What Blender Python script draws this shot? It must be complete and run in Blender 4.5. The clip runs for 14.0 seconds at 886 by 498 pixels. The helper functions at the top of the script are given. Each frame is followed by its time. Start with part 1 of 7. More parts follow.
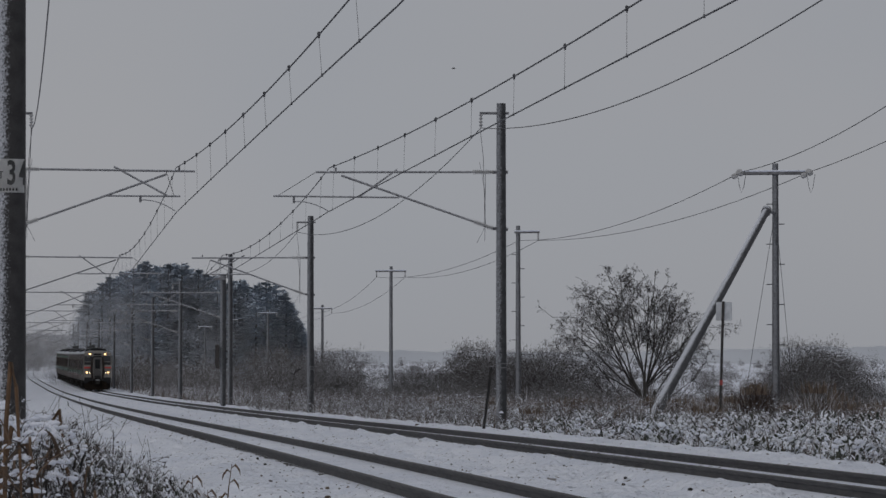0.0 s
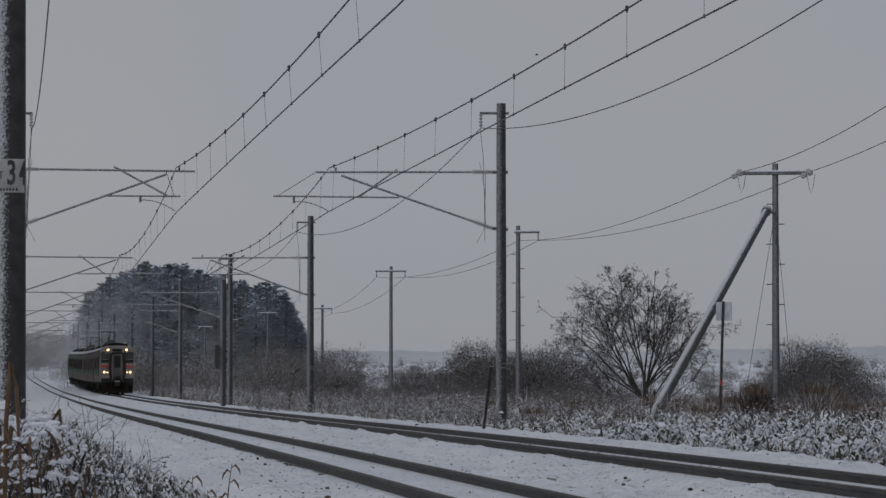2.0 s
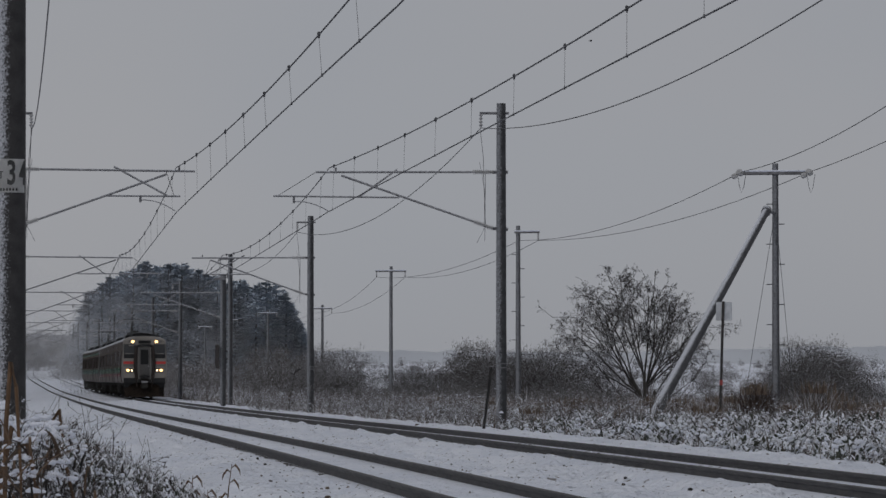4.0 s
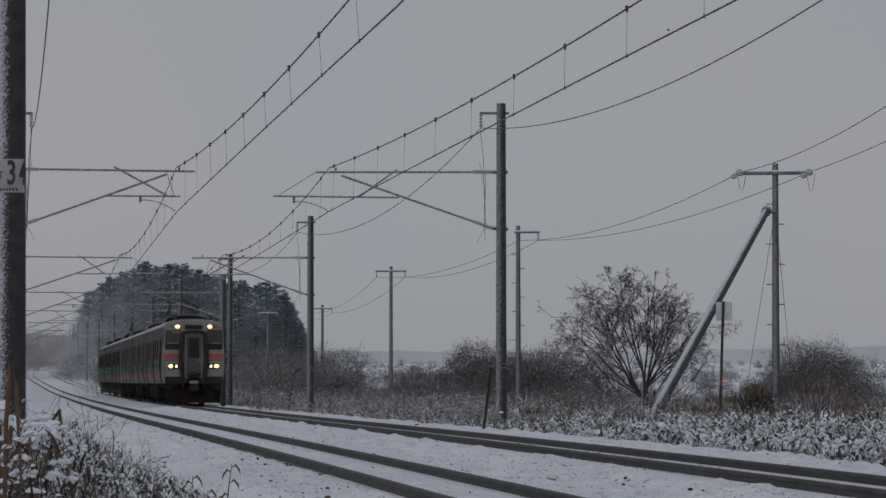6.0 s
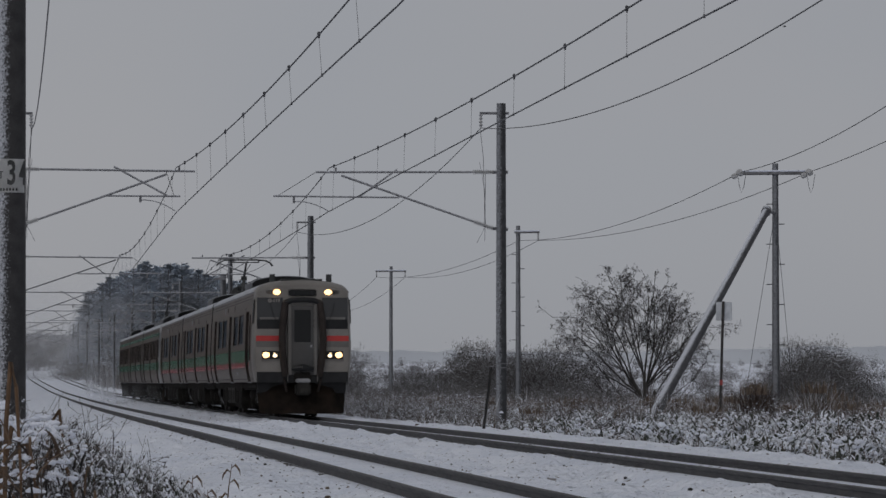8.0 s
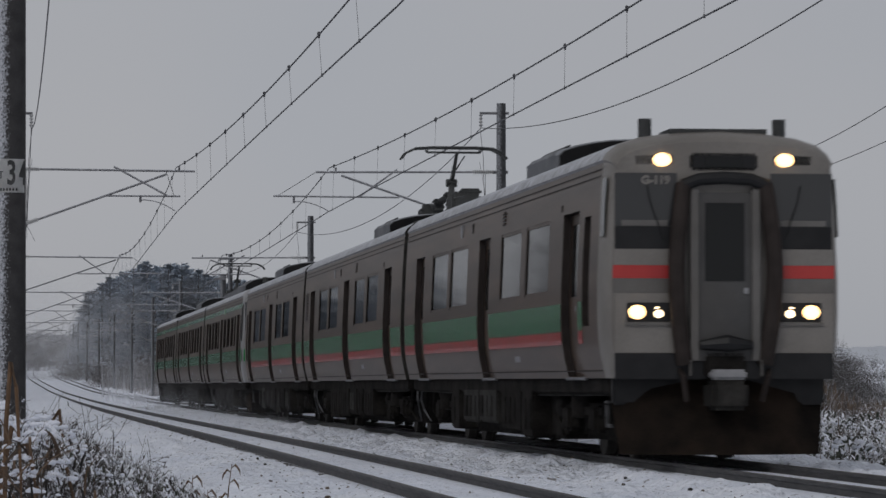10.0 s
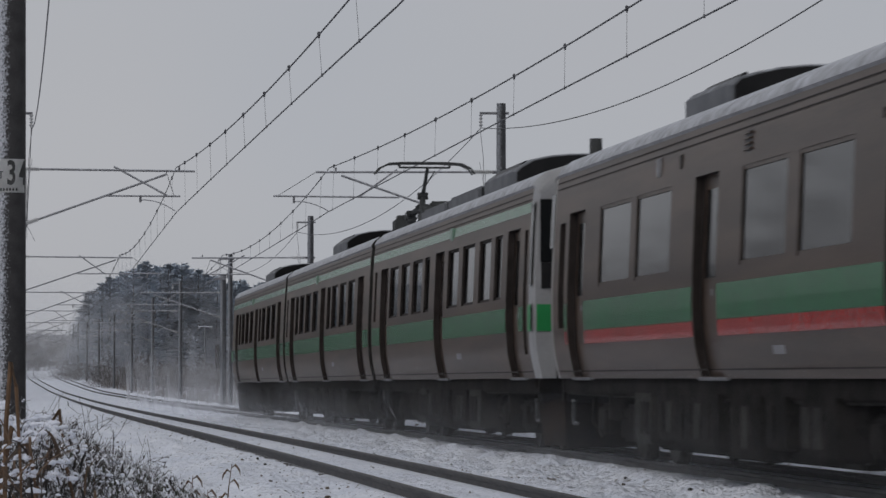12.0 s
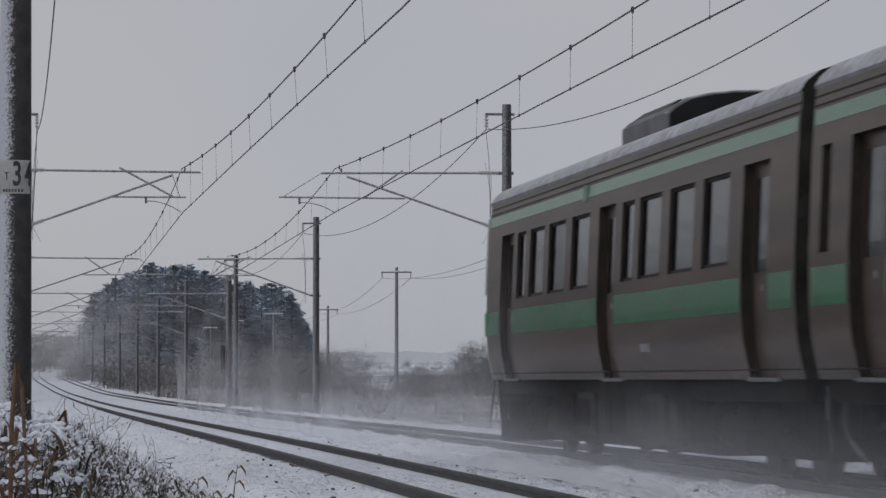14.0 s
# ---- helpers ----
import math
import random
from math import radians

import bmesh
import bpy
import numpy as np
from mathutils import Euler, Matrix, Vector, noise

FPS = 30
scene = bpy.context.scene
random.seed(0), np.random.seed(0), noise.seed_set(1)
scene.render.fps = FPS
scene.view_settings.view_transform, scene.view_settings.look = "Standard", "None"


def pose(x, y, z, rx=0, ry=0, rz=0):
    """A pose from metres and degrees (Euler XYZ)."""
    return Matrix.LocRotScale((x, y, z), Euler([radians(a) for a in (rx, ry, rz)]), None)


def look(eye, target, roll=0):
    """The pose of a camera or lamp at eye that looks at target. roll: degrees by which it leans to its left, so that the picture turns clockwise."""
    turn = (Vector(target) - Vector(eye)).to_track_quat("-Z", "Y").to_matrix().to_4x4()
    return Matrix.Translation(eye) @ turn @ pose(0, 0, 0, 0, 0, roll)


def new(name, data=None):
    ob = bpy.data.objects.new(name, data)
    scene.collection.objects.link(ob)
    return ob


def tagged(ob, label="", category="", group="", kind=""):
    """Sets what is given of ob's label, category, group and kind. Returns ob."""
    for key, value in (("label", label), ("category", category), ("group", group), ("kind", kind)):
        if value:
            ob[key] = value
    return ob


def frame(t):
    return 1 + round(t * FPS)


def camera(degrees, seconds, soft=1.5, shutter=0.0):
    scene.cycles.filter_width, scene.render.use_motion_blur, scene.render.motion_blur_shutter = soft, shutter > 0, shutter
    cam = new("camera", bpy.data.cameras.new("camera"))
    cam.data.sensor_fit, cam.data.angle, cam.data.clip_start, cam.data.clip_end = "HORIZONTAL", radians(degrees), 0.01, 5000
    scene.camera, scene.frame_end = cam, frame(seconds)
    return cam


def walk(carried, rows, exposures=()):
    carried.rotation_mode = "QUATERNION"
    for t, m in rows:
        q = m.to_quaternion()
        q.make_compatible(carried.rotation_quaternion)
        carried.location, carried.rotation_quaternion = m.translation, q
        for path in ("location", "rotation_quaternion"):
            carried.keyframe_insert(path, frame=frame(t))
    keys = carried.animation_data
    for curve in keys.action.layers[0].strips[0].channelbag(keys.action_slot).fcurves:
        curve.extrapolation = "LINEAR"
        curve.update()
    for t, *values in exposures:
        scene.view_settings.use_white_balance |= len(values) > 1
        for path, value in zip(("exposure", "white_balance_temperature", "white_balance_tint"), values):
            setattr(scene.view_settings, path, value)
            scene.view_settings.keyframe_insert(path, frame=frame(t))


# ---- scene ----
# ---- camera ----
EYE = Vector((0.0, 0.0, 1.009))
PITCH = 1.985
cam = camera(13.908, 14.0, shutter=0.2)
walk(cam, [(0.0, pose(*EYE, 90 + PITCH)), (13.75, pose(*EYE, 90 + PITCH)),
           (13.9, pose(*EYE, 90 + PITCH + 0.008, 0, 0.055)), (14.0, pose(*EYE, 90 + PITCH + 0.016, 0, 0.088))],
     exposures=[(0.0, -0.11), (8.2, -0.11), (10.3, 0.17), (11.2, 0.27), (14.0, 0.3)])

# ---- overcast winter light ----
world = bpy.data.worlds.new("overcast")
scene.world = world
world.use_nodes = True
wn, wl = world.node_tree.nodes, world.node_tree.links
wn.clear()
w_out = wn.new("ShaderNodeOutputWorld")
w_bg = wn.new("ShaderNodeBackground")
w_sky = wn.new("ShaderNodeTexSky")
w_sky.sky_type = "NISHITA"
w_sky.sun_disc = False
w_sky.sun_elevation, w_sky.sun_rotation = radians(24), radians(150)
w_grey = wn.new("ShaderNodeHueSaturation")
w_grey.inputs["Saturation"].default_value = 0.12
w_gain = wn.new("ShaderNodeMix")
w_gain.data_type = "RGBA"
w_gain.inputs[0].default_value = 0.90
w_cloud = wn.new("ShaderNodeTexNoise")
w_cloud.inputs["Scale"].default_value = 7.0
w_cloud.inputs["Detail"].default_value = 2.0
w_ramp = wn.new("ShaderNodeValToRGB")
w_ramp.color_ramp.elements[0].position, w_ramp.color_ramp.elements[1].position = 0.3, 0.7
w_ramp.color_ramp.elements[0].color = (2.90, 3.06, 3.42, 1)
w_ramp.color_ramp.elements[1].color = (3.14, 3.20, 3.46, 1)
w_bg.inputs["Strength"].default_value = 0.1
wl.new(w_sky.outputs[0], w_grey.inputs["Color"])
wl.new(w_grey.outputs[0], w_gain.inputs[6])
wl.new(w_cloud.outputs["Fac"], w_ramp.inputs[0])
wl.new(w_ramp.outputs[0], w_gain.inputs[7])
wl.new(w_gain.outputs[2], w_bg.inputs["Color"])
wl.new(w_bg.outputs[0], w_out.inputs["Surface"])
sun = new("sun", bpy.data.lights.new("sun", "SUN"))
sun.data.energy, sun.data.angle, sun.data.color = 0.5, radians(25), (1.0, 0.97, 0.93)
sun.matrix_world = look((-60, -100, 90), (0, 0, 0))


# ---- materials ----
def nodes_of(name):
    m = bpy.data.materials.new(name)
    m.use_nodes = True
    t = m.node_tree
    return m, t.nodes, t.links, t.nodes["Principled BSDF"]


def rgba(c):
    return (c[0], c[1], c[2], 1.0)


def surface(name, a, b, rough=0.7, metal=0.0, scale=4.0, fine=60.0, bump=0.2, mix_lo=0.35, mix_hi=0.65, stretch=(1, 1, 1), deep=0.02,
            dirt=None, dirt_scale=1.2, dirt_amount=0.0, dirt_from=0.45, dirt_to=0.75, spec=0.5, island=0.0, coords="Object"):
    """Two tones mixed by a broad and a fine noise, a dirt layer, and a fine bump."""
    m, n, l, p = nodes_of(name)
    tc = n.new("ShaderNodeTexCoord")
    mp = n.new("ShaderNodeMapping")
    mp.inputs["Scale"].default_value = stretch
    l.new(tc.outputs[coords], mp.inputs["Vector"])
    n1 = n.new("ShaderNodeTexNoise")
    n1.inputs["Scale"].default_value, n1.inputs["Detail"].default_value = scale, 5
    n2 = n.new("ShaderNodeTexNoise")
    n2.inputs["Scale"].default_value, n2.inputs["Detail"].default_value = fine, 3
    l.new(mp.outputs[0], n1.inputs["Vector"])
    l.new(mp.outputs[0], n2.inputs["Vector"])
    add = n.new("ShaderNodeMath")
    add.operation = "MULTIPLY_ADD"
    add.inputs[1].default_value, add.inputs[2].default_value = 0.35, -0.175
    l.new(n2.outputs["Fac"], add.inputs[0])
    tot = n.new("ShaderNodeMath")
    l.new(n1.outputs["Fac"], tot.inputs[0])
    l.new(add.outputs[0], tot.inputs[1])
    last = tot
    if island:
        g = n.new("ShaderNodeNewGeometry")
        ia = n.new("ShaderNodeMath")
        ia.operation = "MULTIPLY_ADD"
        ia.inputs[1].default_value, ia.inputs[2].default_value = island, -island / 2
        l.new(g.outputs["Random Per Island"], ia.inputs[0])
        t2 = n.new("ShaderNodeMath")
        l.new(tot.outputs[0], t2.inputs[0])
        l.new(ia.outputs[0], t2.inputs[1])
        last = t2
    rp = n.new("ShaderNodeValToRGB")
    rp.color_ramp.elements[0].position, rp.color_ramp.elements[1].position = mix_lo, mix_hi
    rp.color_ramp.elements[0].color, rp.color_ramp.elements[1].color = rgba(a), rgba(b)
    l.new(last.outputs[0], rp.inputs[0])
    col = rp.outputs[0]
    if dirt:
        n3 = n.new("ShaderNodeTexNoise")
        n3.inputs["Scale"].default_value, n3.inputs["Detail"].default_value = dirt_scale, 6
        l.new(mp.outputs[0], n3.inputs["Vector"])
        r3 = n.new("ShaderNodeMapRange")
        r3.inputs["From Min"].default_value, r3.inputs["From Max"].default_value = dirt_from, dirt_to
        r3.inputs["To Max"].default_value = dirt_amount
        l.new(n3.outputs["Fac"], r3.inputs["Value"])
        mx = n.new("ShaderNodeMix")
        mx.data_type = "RGBA"
        mx.inputs[7].default_value = rgba(dirt)
        l.new(r3.outputs[0], mx.inputs[0])
        l.new(col, mx.inputs[6])
        col = mx.outputs[2]
    l.new(col, p.inputs["Base Color"])
    p.inputs["Roughness"].default_value, p.inputs["Metallic"].default_value = rough, metal
    p.inputs["Specular IOR Level"].default_value = spec
    if bump:
        b_ = n.new("ShaderNodeBump")
        b_.inputs["Strength"].default_value, b_.inputs["Distance"].default_value = bump, deep
        l.new(n2.outputs["Fac"], b_.inputs["Height"])
        l.new(b_.outputs[0], p.inputs["Normal"])
    return m


def frosted(name, a, b, snow_lo=0.25, snow_hi=0.7, amount=1.0, scale=6.0, fine=40.0, rough=0.75, side=(0, 0, 1), island=0.0, snow=(0.80, 0.83, 0.90)):
    """A surface on which snow or rime lies where it faces up, or faces the way the wind blew from."""
    m = surface(name, a, b, rough=rough, scale=scale, fine=fine, island=island)
    n, l = m.node_tree.nodes, m.node_tree.links
    p = n["Principled BSDF"]
    src = p.inputs["Base Color"].links[0].from_socket
    g = n.new("ShaderNodeNewGeometry")
    dot = n.new("ShaderNodeVectorMath")
    dot.operation = "DOT_PRODUCT"
    dot.inputs[1].default_value = Vector(side).normalized()
    l.new(g.outputs["Normal"], dot.inputs[0])
    tc = n.new("ShaderNodeTexCoord")
    nz = n.new("ShaderNodeTexNoise")
    nz.inputs["Scale"].default_value, nz.inputs["Detail"].default_value = fine * 0.6, 4
    l.new(tc.outputs["Object"], nz.inputs["Vector"])
    ad = n.new("ShaderNodeMath")
    ad.operation = "MULTIPLY_ADD"
    ad.inputs[1].default_value, ad.inputs[2].default_value = 1.4, -0.7
    l.new(nz.outputs["Fac"], ad.inputs[0])
    sm = n.new("ShaderNodeMath")
    l.new(dot.outputs["Value"], sm.inputs[0])
    l.new(ad.outputs[0], sm.inputs[1])
    mr = n.new("ShaderNodeMapRange")
    mr.inputs["From Min"].default_value, mr.inputs["From Max"].default_value = snow_lo, snow_hi
    mr.inputs["To Max"].default_value = amount
    l.new(sm.outputs[0], mr.inputs["Value"])
    mx = n.new("ShaderNodeMix")
    mx.data_type = "RGBA"
    mx.inputs[7].default_value = rgba(snow)
    l.new(mr.outputs[0], mx.inputs[0])
    l.new(src, mx.inputs[6])
    l.new(mx.outputs[2], p.inputs["Base Color"])
    return m


def lamp_glow(name, colour, strength):
    m, n, l, p = nodes_of(name)
    p.inputs["Base Color"].default_value = rgba(colour)
    p.inputs["Emission Color"].default_value = rgba(colour)
    p.inputs["Emission Strength"].default_value = strength
    return m


SNOW = surface("snow", (0.76, 0.795, 0.885), (0.87, 0.895, 0.965), rough=0.85, scale=0.9, fine=13.0, bump=1.0, deep=0.085,
               dirt=(0.13, 0.105, 0.085), dirt_scale=9.0, dirt_amount=0.8, dirt_from=0.64, dirt_to=0.72, spec=0.2)
PAD = surface("snow pad", (0.73, 0.765, 0.86), (0.83, 0.85, 0.93), rough=0.9, scale=8, fine=60, bump=0.3, spec=0.2)
RAIL = surface("rail steel", (0.03, 0.029, 0.03), (0.07, 0.066, 0.065), rough=0.6, metal=0.3, scale=3, fine=40, stretch=(1, 1, 6), bump=0.15)
RUST = surface("rusty clip", (0.035, 0.031, 0.029), (0.075, 0.064, 0.055), rough=0.8)
CONCRETE = frosted("rimed concrete", (0.026, 0.027, 0.03), (0.05, 0.051, 0.055), 0.58, 1.25, 0.40, side=(-0.78, -0.62, 0.1), fine=45)
CONCRETE_NEAR = frosted("rime-crusted concrete", (0.018, 0.017, 0.018), (0.038, 0.036, 0.037), 0.34, 0.80, 0.55, side=(-1, -0.35, 0.0), fine=64)
TUBE = frosted("snowy steel tube", (0.17, 0.17, 0.18), (0.26, 0.26, 0.27), 0.3, 1.0, 0.8)
STEEL = frosted("galvanised steel", (0.12, 0.12, 0.13), (0.2, 0.2, 0.21), 0.6, 1.1, 0.8)
WIRE = surface("dark wire", (0.05, 0.05, 0.055), (0.10, 0.10, 0.11), rough=0.6, metal=0.3)
CERAMIC = surface("white insulator", (0.34, 0.34, 0.35), (0.5, 0.5, 0.5), rough=0.35, scale=15)
WHITE_SIGN = surface("white enamel", (0.62, 0.62, 0.62), (0.75, 0.75, 0.74), rough=0.5, scale=12, dirt=(0.3, 0.3, 0.3), dirt_amount=0.4)
INK = surface("black paint", (0.02, 0.02, 0.02), (0.05, 0.05, 0.05), rough=0.6)
# ---- the line of the railway ----
NY = np.array([0, 50, 100, 150, 200, 250, 300, 350, 400, 450, 520, 600, 760.0])
NX = np.array([8.334, 2.267, -3.732, -9.675, -15.601, -21.44, -27.299, -33.31, -39.548, -45.945, -54.771, -64.086, -78.0])
NZ = np.array([0, -0.023, -0.168, -0.307, -0.411, -0.478, -0.535, -0.494, -0.246, 0.112, 0.709, 1.703, 3.6])
TRACKS_APART = 4.043


def spline(v, y):
    """Natural cubic spline through (NY, v), straight beyond its ends."""
    n, h = len(NY), np.diff(NY)
    a, b = np.eye(n), np.zeros(n)
    for i in range(1, n - 1):
        a[i, i - 1:i + 2] = h[i - 1], 2 * (h[i - 1] + h[i]), h[i]
        b[i] = 6 * ((v[i + 1] - v[i]) / h[i] - (v[i] - v[i - 1]) / h[i - 1])
    m = np.linalg.solve(a, b)
    yc = np.clip(y, NY[0], NY[-1])
    k = np.clip(np.searchsorted(NY, yc) - 1, 0, n - 2)
    hh = h[k]
    p, q = (NY[k + 1] - yc) / hh, (yc - NY[k]) / hh
    val = p * v[k] + q * v[k + 1] + ((p ** 3 - p) * m[k] + (q ** 3 - q) * m[k + 1]) * hh * hh / 6
    der = (v[k + 1] - v[k]) / hh + ((-3 * p * p + 1) * m[k] + (3 * q * q - 1) * m[k + 1]) * hh / 6
    return val + der * (y - yc), der


LY = np.concatenate([np.arange(-260, 760, 2.0), np.arange(760, 4200, 40.0)])
LX, LD = spline(NX, LY)
LZ, _ = spline(NZ, LY)
LZ = np.minimum(LZ, 4.0 + 0.0 * LY)
LS = np.concatenate([[0], np.cumsum(np.hypot(np.diff(LX), np.diff(LY)))])
LS -= np.interp(50.0, LY, LS)


def on_line(s, d=0.0, z=0.0):
    """The place s metres along the far track and d metres to its right, z above the rail. Works on arrays."""
    y = np.interp(s, LS, LY)
    x, g, zz = np.interp(s, LS, LX), np.interp(s, LS, LD), np.interp(s, LS, LZ)
    m = np.sqrt(1 + g * g)
    return x + d / m, y - d * g / m, zz + z


def spot(s, d=0.0, z=0.0):
    return Vector([float(v) for v in on_line(s, d, z)])


def line_turn(s):
    """Turn of the track about z, in degrees, where 0 is the world's y."""
    return -math.degrees(math.atan(float(np.interp(s, LS, LD))))


# ---- mesh helpers ----
def smooth_mesh(me, angle=35):
    me.shade_smooth()
    me.set_sharp_from_angle(angle=radians(angle))


def as_mesh(name, bm, material, smooth=True):
    me = bpy.data.meshes.new(name)
    bm.to_mesh(me)
    bm.free()
    me.materials.append(material)
    if smooth:
        smooth_mesh(me)
    return me


def part(name, bm, material, parent, label="", smooth=True):
    ob = new(name, bm if isinstance(bm, bpy.types.Mesh) else as_mesh(name, bm, material, smooth))
    ob.parent = parent
    return tagged(ob, label)


def thing(name, m, label, category, group="", kind=""):
    ob = new(name)
    ob.empty_display_size = 0.2
    ob.matrix_world = m
    return tagged(ob, label, category, group, kind)


def bm_box(size, at=(0, 0, 0), bevel=0.0, bm=None, turn=None):
    out = bm or bmesh.new()
    m = Matrix.Translation(at) @ (turn or Matrix()) @ Matrix.Diagonal((*size, 1))
    r = bmesh.ops.create_cube(out, size=1.0, matrix=m)
    if bevel:
        es = list({e for v in r["verts"] for e in v.link_edges})
        bmesh.ops.bevel(out, geom=es, offset=bevel, segments=2, affect="EDGES")
    return out


def bm_tube(points, radius, sides=8, bm=None, caps=True):
    """A tube along points; radius is one number or one for each point."""
    out = bm or bmesh.new()
    pts = [Vector(p) for p in points]
    rs = radius if hasattr(radius, "__len__") else [radius] * len(pts)
    rings = []
    for i, p in enumerate(pts):
        t = (pts[min(i + 1, len(pts) - 1)] - pts[max(i - 1, 0)]).normalized()
        ref = Vector((0, 0, 1)) if abs(t.z) < 0.9 else Vector((0, 1, 0))
        u = t.cross(ref).normalized()
        v = u.cross(t)
        rings.append([out.verts.new(p + (u * math.cos(a) + v * math.sin(a)) * rs[i]) for a in (2 * math.pi * k / sides for k in range(sides))])
    for a, b in zip(rings, rings[1:]):
        for k in range(sides):
            out.faces.new((a[k], a[(k + 1) % sides], b[(k + 1) % sides], b[k]))
    if caps:
        out.faces.new(rings[0])
        out.faces.new(list(reversed(rings[-1])))
    bmesh.ops.recalc_face_normals(out, faces=out.faces)
    return out


def bm_sweep(profile, points, bm=None, closed=True):
    """A profile of (side, up) swept along points that keep level."""
    out = bm or bmesh.new()
    pts = [Vector(p) for p in points]
    rings = []
    for i, p in enumerate(pts):
        t = (pts[min(i + 1, len(pts) - 1)] - pts[max(i - 1, 0)]).normalized()
        u = Vector((t.y, -t.x, 0)).normalized()
        rings.append([out.verts.new(p + u * a + Vector((0, 0, b))) for a, b in profile])
    n = len(profile)
    for a, b in zip(rings, rings[1:]):
        for k in range(n if closed else n - 1):
            out.faces.new((a[k], b[k], b[(k + 1) % n], a[(k + 1) % n]))
    return out


def from_arrays(name, verts, faces, material, smooth=False):
    me = bpy.data.meshes.new(name)
    me.from_pydata(np.asarray(verts).reshape(-1, 3).tolist(), [], np.asarray(faces).tolist())
    me.materials.append(material)
    if smooth:
        me.shade_smooth()
    return me


# ---- ground ----
def lumps(x, y, k):
    return np.sin(x * 1.3 * k + 1.7 * np.sin(y * 0.7 * k)) * np.sin(y * 1.1 * k + 2.1 * np.sin(x * 0.9 * k + 1.0))


def grain(x, y):
    """Smooth value noise between 0 and 1."""
    xi, yi = np.floor(x), np.floor(y)
    fx, fy = x - xi, y - yi
    fx, fy = fx * fx * (3 - 2 * fx), fy * fy * (3 - 2 * fy)
    h = lambda a, b: np.modf(np.abs(np.sin(a * 127.1 + b * 311.7) * 43758.5453))[0]
    return (h(xi, yi) * (1 - fx) + h(xi + 1, yi) * fx) * (1 - fy) + (h(xi, yi + 1) * (1 - fx) + h(xi + 1, yi + 1) * fx) * fy


def ground_height(s, d):
    """Height over the rail's head: the snowed ballast bed, its shoulders, the verge and the fields."""
    prof_d = np.array([-4000, -60, -14, -9.4, -8.2, -7.2, -6.2, -5.5, -4.75, -3.4, -2.6, -1.6, -1.2, 1.2, 1.7, 2.6, 3.6, 5.2, 9.0, 30, 120, 4000])
    prof_z = np.array([-1.2, -1.2, -1.0, -0.62, -0.55, -0.42, -0.27, -0.16, -0.112, -0.10, -0.17, -0.17, -0.11, -0.10, -0.13, -0.17, -0.22, -0.42, -0.4, -0.7, -0.9, -0.9])
    z = np.interp(d, prof_d, prof_z)
    rough = 0.03 * lumps(s * 2.3, d * 2.7, 1.0) + 0.07 * (grain(s * 1.6, d * 4.0) - 0.5) + 0.07 * np.maximum(grain(s * 2.9 + 40, d * 6.5 + 9) - 0.55, 0) - 0.06 * np.maximum(grain(s * 2.2 + 7, d * 5.0 + 3) - 0.6, 0)
    in_gauge = np.minimum(abs(d), abs(d + TRACKS_APART)) < 0.6
    rough = rough * np.where(in_gauge, 0.45, 1.0) - np.where(abs(d) < 0.6, 0.02, 0.0)
    rough = rough - np.where(in_gauge, 0.04, 0.2) * np.maximum(grain(s * 5.5 + 3, d * 7.0 + 1) - 0.66, 0)
    rough = (rough * 1.45 + 0.075 * (grain(s * 4.3 + 11, d * 7.0) - 0.5)) * (np.abs(d) < 40)
    rail_near = np.minimum(np.minimum(abs(abs(d) - 0.533), abs(abs(d + TRACKS_APART) - 0.533)), 1.0)
    z = z + rough * np.clip((rail_near - 0.06) * 3, 0.0, 1.0)
    off = np.maximum(abs(d + 2.0) - 8.0, 0.0)
    z = z + np.minimum(off * 0.02, 0.25) * lumps(s * 0.31, d * 0.27, 1.0)
    # the plain climbs gently with distance
    off_line = np.clip((abs(d) - 8) / 50.0, 0, 1)
    far = np.clip((s - 300) / 3700.0, 0, 1)
    z = z + off_line * (far * 15.5 - np.interp(s, LS, LZ) * np.clip((s - 150) / 150, 0, 1))
    return z


def build_ground():
    s = np.concatenate([np.arange(-240, -24, 8.0), np.arange(-24, 0, 0.2), np.arange(0, 55, 0.14), np.arange(55, 130, 0.4), np.arange(130, 330, 2.0), np.arange(330, 900, 12.0), np.arange(900, 4100, 100.0)])
    d = np.concatenate([[-3500, -1500, -600, -250, -120, -60, -35, -22, -16, -13, -11], np.arange(-9.6, -6.8, 0.3), np.arange(-6.8, 3.4, 0.1), np.arange(3.4, 7, 0.4),
                        [8, 10, 13, 17, 22, 30, 42, 60, 85, 120, 180, 260, 400, 600, 1000, 1800, 3500]])
    ss, dd = np.meshgrid(s, d, indexing="ij")
    x, y, z = on_line(ss, dd, 0.0)
    z = z + ground_height(ss, dd)
    n, m = len(s), len(d)
    idx = np.arange(n * m).reshape(n, m)
    f = np.stack([idx[:-1, :-1], idx[:-1, 1:], idx[1:, 1:], idx[1:, :-1]], -1).reshape(-1, 4)
    me = from_arrays("ground", np.stack([x, y, z], -1), f[:, ::-1], SNOW, True)
    tagged(new("ground", me), "snow-covered trackside ground with patches of bare ballast", "ground", kind="structure")


def ground_at(s, d):
    x, y, z = on_line(s, d, 0.0)
    return x, y, z + ground_height(np.asarray(s, float), np.asarray(d, float))


